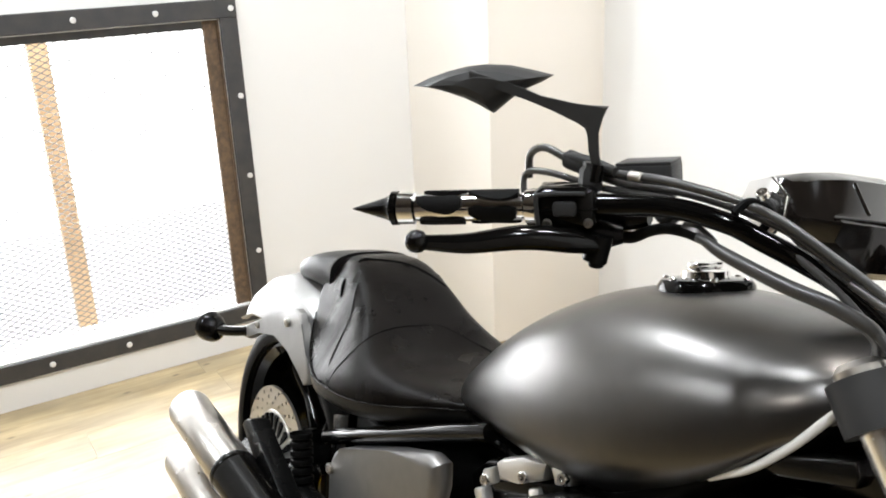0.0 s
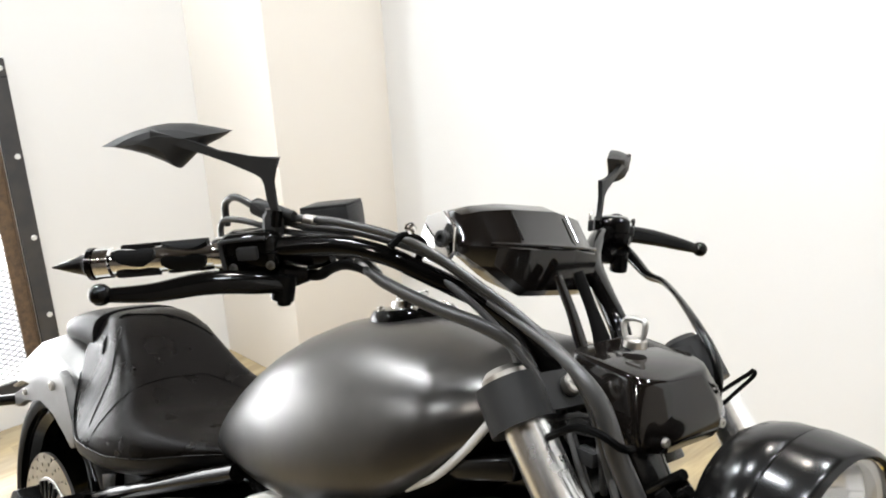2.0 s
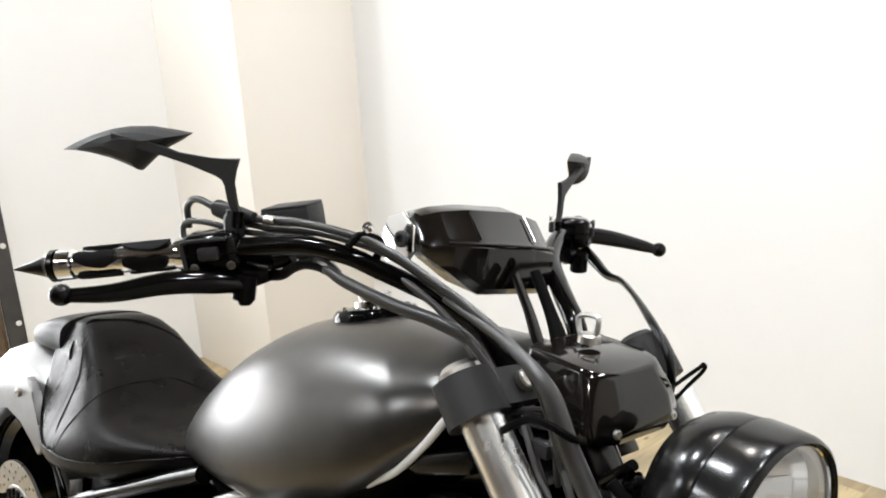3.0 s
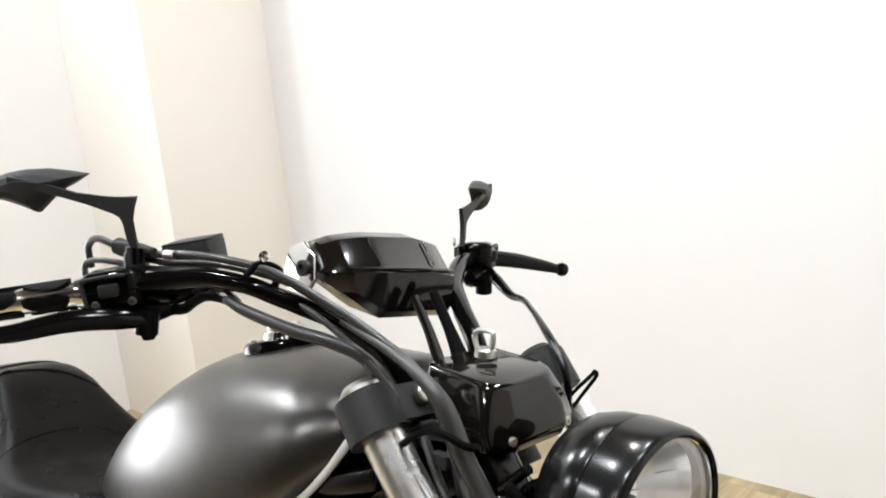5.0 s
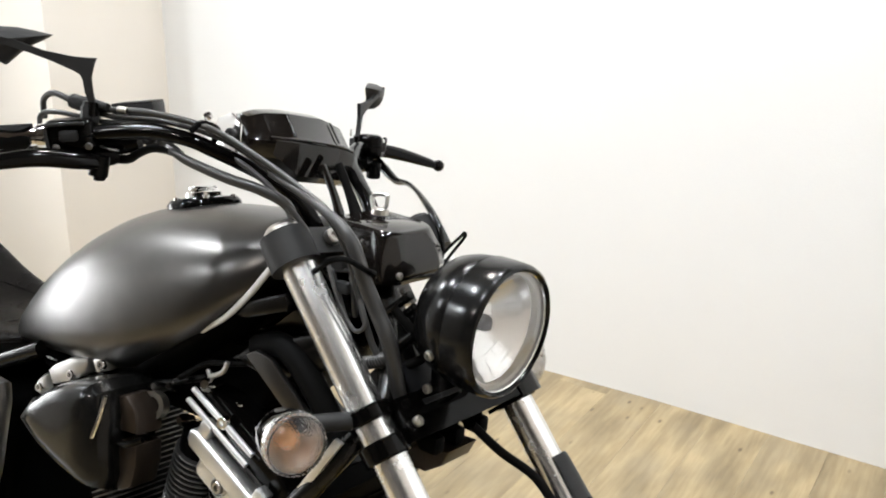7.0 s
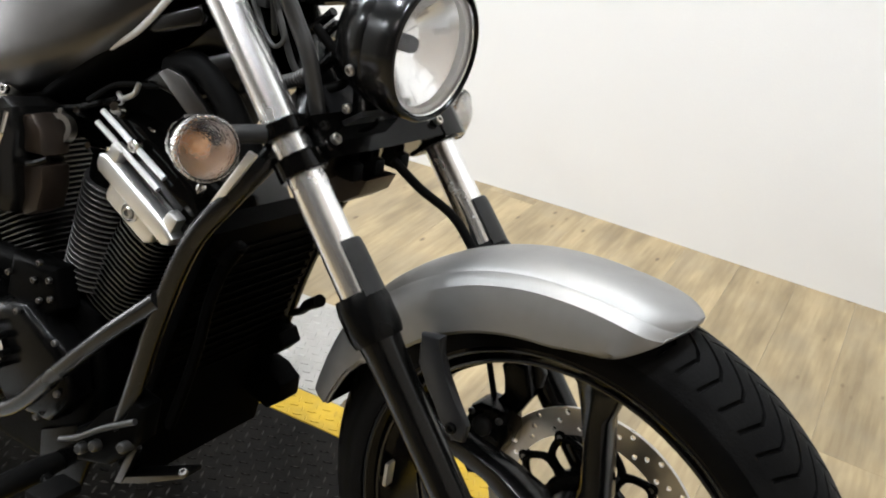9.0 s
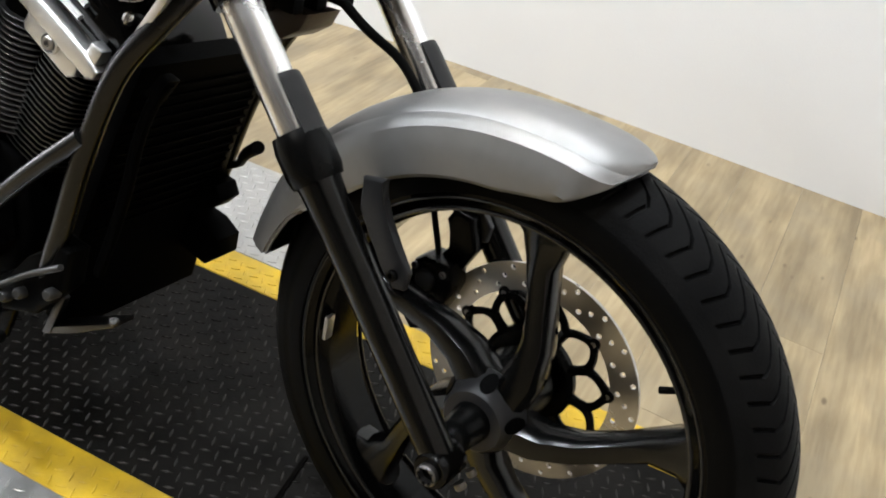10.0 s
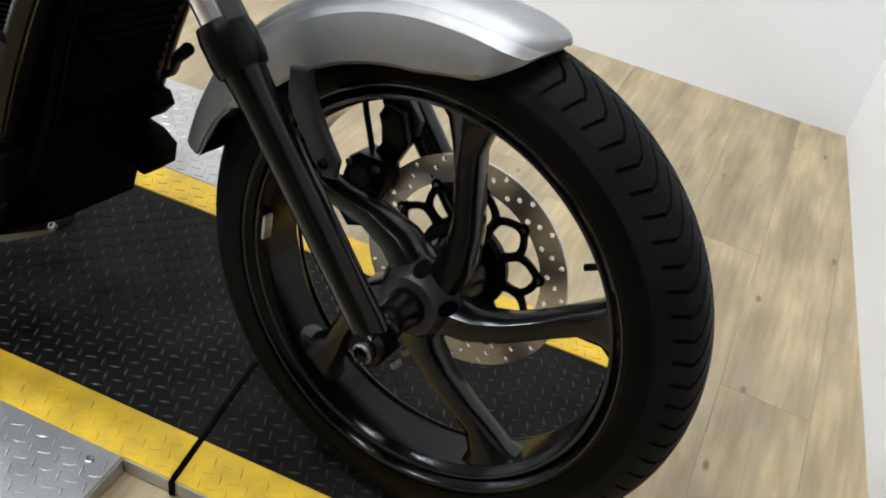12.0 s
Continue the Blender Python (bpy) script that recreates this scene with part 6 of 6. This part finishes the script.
part("intake_bar", tubed([(-0.748, -0.196, 0.648), (-0.715, -0.198, 0.653), (-0.694, -0.190, 0.664)], 0.0045, 8), GLOSS_BLACK, intake)
# plugs, leads and small bright fittings between barrel and tank
for c, r, mt in (((-0.658, -0.115, 0.734), 0.020, CHROME), ((-0.700, -0.115, 0.671), 0.014, CHROME), ((-0.727, -0.115, 0.711), 0.012, CHROME), ((-0.760, -0.112, 0.701), 0.012, STEEL), ((-0.802, -0.115, 0.701), 0.008, STEEL)):
    part("fitting", lathed([(-0.02, 0), (-0.02, r * 0.5), (-0.006, r * 0.62), (0.006, r * 0.62), (0.012, r * 0.45), (0.016, r * 0.3), (0.016, 0)], c, (0.3, -1, 0.35), 16), mt, engine)
for pts in ([(-0.980, 0.668), (-0.969, 0.679), (-0.931, 0.700), (-0.887, 0.713), (-0.887, 0.690), (-0.930, 0.664), (-0.968, 0.648)], [(-0.879, 0.712), (-0.862, 0.727), (-0.845, 0.728), (-0.842, 0.706), (-0.868, 0.694)], [(-1.006, 0.645), (-0.984, 0.660), (-0.980, 0.638), (-1.000, 0.622)]):
    part("rocker_lug", slabbed(pts, -0.136, -0.110, 0.006, 2), ALUMINIUM, engine, "dull alloy rocker lug")
for x, z in ((-0.920, 0.678), (-0.993, 0.637), (-0.852, 0.712)):
    part("lug_bolt", bolt((x, -0.135, z), (0.1, -1, 0.1), 0.0075, 0.007), CHROME, engine)
part("rocker_rail", slabbed([(-1.010, 0.632), (-0.998, 0.644), (-0.865, 0.696), (-0.852, 0.686), (-0.862, 0.672), (-0.990, 0.618)], -0.124, -0.110, 0.005, 3), SATIN_BLACK, engine, "black rocker rail")
part("cable_clip", tubed([(-0.664, -0.115, 0.754), (-0.656, -0.116, 0.748), (-0.646, -0.116, 0.752), (-0.634, -0.116, 0.760), (-0.629, -0.115, 0.774)], 0.0035, 8, 3), ALUMINIUM, engine)
part("bent_lever", tubed([(-0.775, -0.115, 0.694), (-0.768, -0.116, 0.707), (-0.758, -0.117, 0.706), (-0.748, -0.116, 0.712)], 0.0035, 8, 3), NUT_STEEL, engine)
part("plug_lead", tubed([(-0.70, -0.13, 0.735), (-0.66, -0.12, 0.765), (-0.61, -0.10, 0.775), (-0.56, -0.06, 0.80)], 0.004, 8), RUBBER, engine)
part("hose_clamp", lathed([(-0.008, 0.020), (0.008, 0.020), (0.008, 0.013), (-0.008, 0.013)], (-0.730, -0.145, 0.690), (0.3, -1, 0.2), 20, closed=True), STEEL, engine)
part("coolant_pipe", tubed([(-0.60, -0.09, 0.80), (-0.55, -0.10, 0.815), (-0.50, -0.105, 0.79), (-0.44, -0.10, 0.72)], 0.017, 14), RUBBER, engine, "black coolant hose")
part("neck_cover", slabbed([(-0.64, 0.775), (-0.60, 0.805), (-0.50, 0.845), (-0.47, 0.83), (-0.48, 0.80), (-0.56, 0.765)], -0.105, 0.095, 0.008), FRAME_BLACK, bike, "black cover under the tank front")
part("neck_cover", slabbed([(-0.62, 0.815), (-0.54, 0.87), (-0.49, 0.895), (-0.47, 0.87), (-0.52, 0.835)], -0.085, 0.085, 0.008), FRAME_BLACK, bike)
part("neck_panel", slabbed([(-0.625, 0.842), (-0.620, 0.858), (-0.535, 0.892), (-0.527, 0.880), (-0.530, 0.868), (-0.600, 0.842)], -0.124, -0.098, 0.005, 3), FRAME_BLACK, bike, "satin black panel under the tank front")
part("neck_bracket", slabbed([(-0.588, 0.798), (-0.572, 0.808), (-0.545, 0.804), (-0.455, 0.735), (-0.470, 0.715)], -0.128, -0.118, 0.003), SATIN_GREY, bike, "grey flat frame bracket")

# black block added to fill the dark gap between engine and tank
part("gap_filler", slabbed([(-0.97, 0.655), (-0.97, 0.70), (-0.80, 0.725), (-0.66, 0.785), (-0.58, 0.805), (-0.57, 0.77), (-0.585, 0.72), (-0.64, 0.66)], -0.078, 0.078, 0.01), MATT_BLACK, bike, "black filler under the tank, put where the gap is dark")

# ---- frame, radiator, controls near the feet ----
for q in (-1, 1):
    dy = 0.0 if q < 0 else 0.05
    part("down_tube", tubed([(x, q * (y - dy), z) for x, y, z in ((-0.552, 0.166, 0.325), (-0.542, 0.170, 0.360), (-0.528, 0.172, 0.406), (-0.502, 0.172, 0.515), (-0.466, 0.170, 0.624), (-0.424, 0.160, 0.693), (-0.392, 0.132, 0.755), (-0.39, 0.09, 0.80), (-0.43, 0.05, 0.87))], 0.0135, 16), TUBE_BLACK, bike, "satin black frame down tube")
    part("cradle_tube", tubed([(x, q * (y - dy), z) for x, y, z in ((-1.06, 0.175, 0.205), (-0.90, 0.190, 0.222), (-0.828, 0.190, 0.246), (-0.775, 0.190, 0.266), (-0.725, 0.190, 0.299), (-0.659, 0.190, 0.371), (-0.567, 0.188, 0.471), (-0.500, 0.178, 0.540))], 0.0120, 16), TUBE_BLACK, bike, "satin black frame cradle tube")
part("radiator_guard", tubed([(-0.484, -0.150, 0.36), (-0.468, -0.150, 0.42), (-0.454, -0.150, 0.484), (-0.444, -0.150, 0.551), (-0.429, -0.150, 0.601), (-0.412, -0.148, 0.634)], 0.0125, 12, 8, 0.6), SHADE_BLACK, bike, "matt black radiator side guard")
part("guard_tip", slabbed([(-0.436, 0.612), (-0.420, 0.606), (-0.402, 0.636), (-0.416, 0.640)], -0.150 - 0.010, -0.150 + 0.010, 0.002), SHADE_BLACK, bike)
part("frame_plate", slabbed([(-0.447, 0.677), (-0.436, 0.675), (-0.387, 0.755), (-0.398, 0.758)], -0.173, -0.166, 0.0015), POLISHED, bike, "bare alloy strip on the frame")
radiator = part("radiator", slabbed([(-0.590, 0.240), (-0.552, 0.227), (-0.548, 0.290), (-0.535, 0.385), (-0.490, 0.543), (-0.462, 0.630), (-0.492, 0.640), (-0.528, 0.56), (-0.572, 0.385)], -0.135, 0.130, 0.008), SHADE_BLACK, bike, "black radiator between the frame tubes")
for k in range(15):
    z = 0.385 + 0.0150 * k
    x = -0.535 + (z - 0.385) * 0.285
    part("radiator_fin", boxed(x - 0.010, x + 0.006, -0.128, 0.124, z, z + 0.003), SHADE_BLACK, radiator)
for k in range(5):
    z = 0.41 + 0.04 * k
    x = -0.535 + (z - 0.385) * 0.285
    part("radiator_clip", boxed(x, x + 0.008, 0.118, 0.126, z, z + 0.005, 0.001, 1), STEEL, radiator)
part("chin_lug", slabbed([(-0.555, 0.300), (-0.500, 0.285), (-0.478, 0.305), (-0.478, 0.335), (-0.505, 0.352), (-0.545, 0.360)], 0.075, 0.130, 0.008), SHADE_BLACK, radiator)
part("chin_lug", slabbed([(-0.545, 0.37), (-0.505, 0.375), (-0.488, 0.395), (-0.500, 0.415), (-0.535, 0.42)], 0.080, 0.130, 0.008), SHADE_BLACK, radiator)
part("reservoir_hose", tubed([(-0.520, 0.125, 0.43), (-0.480, 0.10, 0.455), (-0.430, 0.04, 0.500), (-0.385, 0.0, 0.535)], [0.006, 0.006, 0.008, 0.009], 10), RUBBER, radiator)
part("stand_bracket", slabbed([(-0.566, 0.232), (-0.552, 0.236), (-0.530, 0.300), (-0.540, 0.306)], -0.158, -0.146, 0.002), SATIN_GREY, bike, "bare steel bracket under the frame")
part("stand_bracket", slabbed([(-0.560, 0.232), (-0.520, 0.252), (-0.447, 0.296), (-0.447, 0.303), (-0.522, 0.262), (-0.560, 0.242)], -0.156, -0.120, 0.002), SATIN_GREY, bike)
part("bracket_bolt", bolt((-0.449, -0.152, 0.302), (0, -0.6, 0.8), 0.006, 0.006), NUT_STEEL, bike)
part("pedal_rod", tubed([(-0.640, -0.188, 0.280), (-0.607, -0.190, 0.299), (-0.560, -0.190, 0.335), (-0.508, -0.188, 0.368)], 0.0042, 10), CABLE, bike, "dark brake pedal rod")
for x, z in ((-0.600, 0.284), (-0.575, 0.300), (-0.524, 0.322)):
    part("rod_end", lathed([(-0.012, 0), (-0.012, 0.008), (0.006, 0.008), (0.010, 0.005), (0.010, 0)], (x, -0.186, z), (0.2, -1, 0.2), 12), CABLE, bike)
part("pedal_mount", slabbed([(-0.620, 0.250), (-0.560, 0.270), (-0.510, 0.330), (-0.505, 0.385), (-0.535, 0.390), (-0.565, 0.345), (-0.625, 0.300)], -0.180, -0.140, 0.010, 3), MATT_BLACK, bike, "black pedal mount")
# brake pedal and footpeg
pedal = part("foot_pedal", tubed([(-0.66, -0.185, 0.215), (-0.63, -0.215, 0.235), (-0.60, -0.235, 0.250), (-0.57, -0.240, 0.250)], 0.008, 10), SATIN_BLACK, bike, "black forward brake pedal")
part("pedal_pad", boxed(-0.600, -0.560, -0.275, -0.215, 0.245, 0.262, 0.006), RUBBER, pedal)
peg = part("footpeg", tubed([(-0.66, -0.15, 0.225), (-0.655, -0.21, 0.232), (-0.65, -0.295, 0.236)], [0.012, 0.017, 0.016], 12), RUBBER, bike, "black rubber footpeg")
part("peg_bracket", slabbed([(-0.70, 0.20), (-0.62, 0.20), (-0.60, 0.26), (-0.63, 0.30), (-0.70, 0.26)], -0.172, -0.158, 0.004), SATIN_BLACK, peg)
# side stand on the far side
part("side_stand", tubed([(-0.80, 0.13, 0.20), (-0.79, 0.22, 0.085), (-0.785, 0.245, 0.052)], 0.011, 12), SATIN_BLACK, bike, "black side stand")

# ---- window ----
window = tagged(thing("window_1", "window opening with a dark steel frame and expanded mesh", "window"), kind="structure")
FW = 0.058
for a in ((WX, WX + 0.012, WY0, WY1 + FW, WZ1, WZ1 + FW), (WX, WX + 0.012, WY0, WY1 + FW, WZ0 - FW, WZ0), (WX, WX + 0.012, WY1, WY1 + FW, WZ0, WZ1)):
    part("window_frame", boxed(*a, 0.002, 1), FRAME_GREY, window)
part("window_lining", boxed(WX - 0.15, WX, WY1 - 0.004, WY1 - 0.001, WZ0, WZ1), RUST, window, "rusty brown lining of the opening")
part("window_lining", boxed(WX - 0.15, WX, WY0, WY1 - 0.004, WZ1 - 0.004, WZ1 - 0.001), WHITE_TRIM, window)
part("window_lining", boxed(WX - 0.15, WX, WY0, WY1 - 0.004, WZ0 + 0.001, WZ0 + 0.004), WHITE_TRIM, window)
# inner steel angle that holds the mesh, its worn edge showing brown
part("mesh_angle", boxed(WX - 0.03, WX - 0.018, WY1 - 0.048, WY1 - 0.005, WZ0 + 0.005, WZ1 - 0.005), RUST, window, "rusty brown mesh holder")
part("mesh_angle", boxed(WX - 0.03, WX - 0.018, WY0, WY1 - 0.05, WZ1 - 0.030, WZ1 - 0.005), FRAME_GREY, window)
for z in (WZ1 + FW / 2, WZ0 - FW / 2):
    for k in range(7):
        part("frame_bolt", bolt((WX + 0.012, WY1 + 0.040 - 0.237 * k, z), (1, 0, 0), 0.009, 0.005), WHITE_TRIM, window)
for k in range(1, 4):
    part("frame_bolt", bolt((WX + 0.012, WY1 + 0.040, WZ1 + 0.02 - 0.268 * k), (1, 0, 0), 0.009, 0.005), WHITE_TRIM, window)
# expanded mesh of slim diamonds
bm = bmesh.new()
dy, dz = 0.017, 0.0095
mx = WX - 0.024
for j in range(int((WZ1 - WZ0) / dz) + 1):
    for i in range(int((WY1 - WY0) / dy) + 1):
        y, z = WY0 + i * dy, WZ0 + j * dz
        if y + dy < WY1 and z + dz < WZ1:
            y0, z0, y1, z1 = (y, z, y + dy, z + dz) if (i + j) % 2 else (y, z + dz, y + dy, z)
            n = Vector((0, -(z1 - z0), y1 - y0)).normalized() * 0.0015
            a, b = Vector((mx, y0, z0)), Vector((mx, y1, z1))
            t = Vector((0.0026, 0, 0))
            ra = [bm.verts.new(p) for p in (a + n, a + t, a - n, a - t)]
            rb = [bm.verts.new(p) for p in (b + n, b + t, b - n, b - t)]
            for k in range(4):
                bm.faces.new((ra[k], ra[(k + 1) % 4], rb[(k + 1) % 4], rb[k]))
tagged(part("window_mesh", bm, MESH_STEEL, window, "expanded steel mesh", flat=True), kind="stuff")
# outside: a glowing panel in place of daylight, a pale yard and an orange post
GLARE = material("daylight_glow", (0.9, 0.9, 0.9), 0.9, emit=((1.0, 1.0, 1.0), 2.4))
tagged(finish("backdrop", boxed(-5.05, -5.0, -4.5, 3.0, -0.5, 3.2), GLARE), "blank glowing panel in place of daylight outside the window", "backdrop", kind="structure")
tagged(finish("ground_outside", boxed(-5.0, WX - 0.15, -4.5, 3.0, -0.12, -0.05), WALL), "pale concrete yard outside the window", "ground", kind="structure")
post = thing("post", "orange painted steel post outside the window", "post", pose(-3.30, -0.158, -0.05))
part("shaft", boxed(-0.03, 0.03, -0.030, 0.030, 0, 2.6, 0.006, 2), ORANGE, post)
part("foot", boxed(-0.05, 0.05, -0.075, 0.075, 0, 0.02, 0.004, 1), ORANGE, post)

# ---- lift platform ----
def tread_plate(bm, x0, x1, y0, y1, z0, z1):
    """Plate with raised lozenges in two slanted directions."""
    box(bm, x0, x1, y0, y1, z0, z1, 0.0015, 1)
    pitch = 0.0215
    for i in range(int((x1 - x0) / pitch)):
        for j in range(int((y1 - y0) / pitch)):
            cx, cy = x1 - (i + 0.5) * pitch, y0 + (j + 0.5) * pitch
            ang = radians(20 if (i + j) % 2 else 110)
            d, e = Vector((math.cos(ang), math.sin(ang), 0)), Vector((-math.sin(ang), math.cos(ang), 0))
            c = Vector((cx, cy, z1 - 0.0003))
            l, w, h = 0.0110, 0.0026, 0.0018
            base = [bm.verts.new(c + d * l), bm.verts.new(c + e * w), bm.verts.new(c - d * l), bm.verts.new(c - e * w)]
            top = [bm.verts.new(c + d * l * 0.6 + Vector((0, 0, h))), bm.verts.new(c - d * l * 0.6 + Vector((0, 0, h)))]
            for f in ((base[0], base[1], top[0]), (base[1], base[2], top[1]), (base[1], top[1], top[0]), (base[2], base[3], top[1]), (base[3], base[0], top[0]), (base[3], top[0], top[1])):
                bm.faces.new(f)
    return bm


LIFT = Matrix.Translation((-0.5, -0.160, 0)) @ Matrix.Rotation(radians(3.5), 4, "Z") @ Matrix.Translation((0.5, 0.155, 0))
lift = thing("lift_platform", "flat diamond-plate lift painted black with yellow edges", "platform", LIFT)
AWAY = LIFT.inverted()
for x0, x1 in ((-2.0, 0.32),):
    track = part("track", tread_plate(bmesh.new(), x0, x1, -0.075, 0.395, -0.028, 0), PLATE_BLACK, lift, "worn black diamond plate", flat=True)
    track.data.materials.append(PLATE_WORN)
    for poly in track.data.polygons:  # lug faces are triangles
        poly.material_index = 1 if len(poly.vertices) == 3 else 0
    part("edge_stripe", tread_plate(bmesh.new(), x0, x1, -0.155, -0.0752, -0.028, 0), PLATE_YELLOW, lift, "worn yellow painted edge", flat=True)
    part("edge_stripe", tread_plate(bmesh.new(), x0, x1, 0.3952, 0.478, -0.028, 0), PLATE_YELLOW, lift, "worn yellow painted edge", flat=True)
part("side_plate", tread_plate(bmesh.new(), -2.0, -0.325, -0.62, -0.1552, -0.028, 0), PLATE_SILVER, lift, "bare steel diamond plate", flat=True)
part("side_plate", tread_plate(bmesh.new(), -2.0, -0.56, 0.4782, 0.79, -0.028, 0), PLATE_SILVER, lift, "bare steel diamond plate", flat=True)
# black strip laid on the plate stands for the dark slit
part("gap_strip", boxed(-0.0042, 0.0042, -0.115, 0.136, -0.026, 0.0035, 0.001, 1), STRIP, lift, "black strip standing for a dark gap in the plate", m=AWAY @ pose(-0.2575, -0.030, 0, 0, 0, 8))
part("gap_strip", boxed(-0.0042, 0.0042, -0.004, 0.002, -0.028, 0.0035, 0.001, 1), STRIP, lift, "end of the black strip standing for a gap", m=AWAY @ pose(-0.2405, -0.1475, 0, 0, 0, 8))
part("edge_trim", boxed(-0.322, 0.32, -0.158, -0.1552, -0.028, -0.0015, 0.0008, 1), PLATE_SILVER, lift, "bare steel side edge")
part("edge_trim", boxed(-0.3248, -0.322, -0.62, -0.158, -0.028, -0.0015, 0.0008, 1), PLATE_SILVER, lift, "bare steel side edge")
part("edge_trim", boxed(0.3202, 0.3225, -0.155, 0.478, -0.028, -0.0015, 0.0008, 1), PLATE_BLACK, lift)
part("plate_screw", bolt((-0.359, -0.177, 0.0), (0, 0, 1), 0.007, 0.003), STEEL, lift, m=AWAY)

# ---- floor ----
def plank_mesh(w, l, t):
    bm = boxed(-w / 2, w / 2, -l / 2, l / 2, -t, 0, 0.0003, 1)
    me = bpy.data.meshes.new("floor_plank")
    bm.to_mesh(me)
    bm.free()
    me.materials.append(WOOD)
    return me


floor = structure("floor", boxed(WX - 0.15, 4.15, -6.15, 2.1, FLOOR_Z - 0.12, FLOOR_Z - 0.012), MATT_BLACK, "light oak plank floor", "floor")
PW, PL = 0.165, 1.22
mesh = plank_mesh(PW - 0.0004, PL - 0.0004, 0.012)
rng = random.Random(5)
for i in range(43):
    x = WX - 0.05 + PW * (i + 0.5)
    off = rng.uniform(0, PL)
    end = 1.86 if x < 0.75 else -1.5
    for j in range(-2, 6):
        y0 = max(-6.1, -4.3 + off - PL + PL * j)
        y1 = min(end, -4.3 + off + PL * j)
        if y1 - y0 > 0.02:
            cut = y1 - y0 < PL - 0.001
            p = new("floor_plank", plank_mesh(PW - 0.0004, y1 - y0 - 0.0004, 0.012) if cut else mesh)
            p.parent = floor
            p.location = (x, (y0 + y1) / 2, FLOOR_Z + rng.uniform(-0.0001, 0.0001))
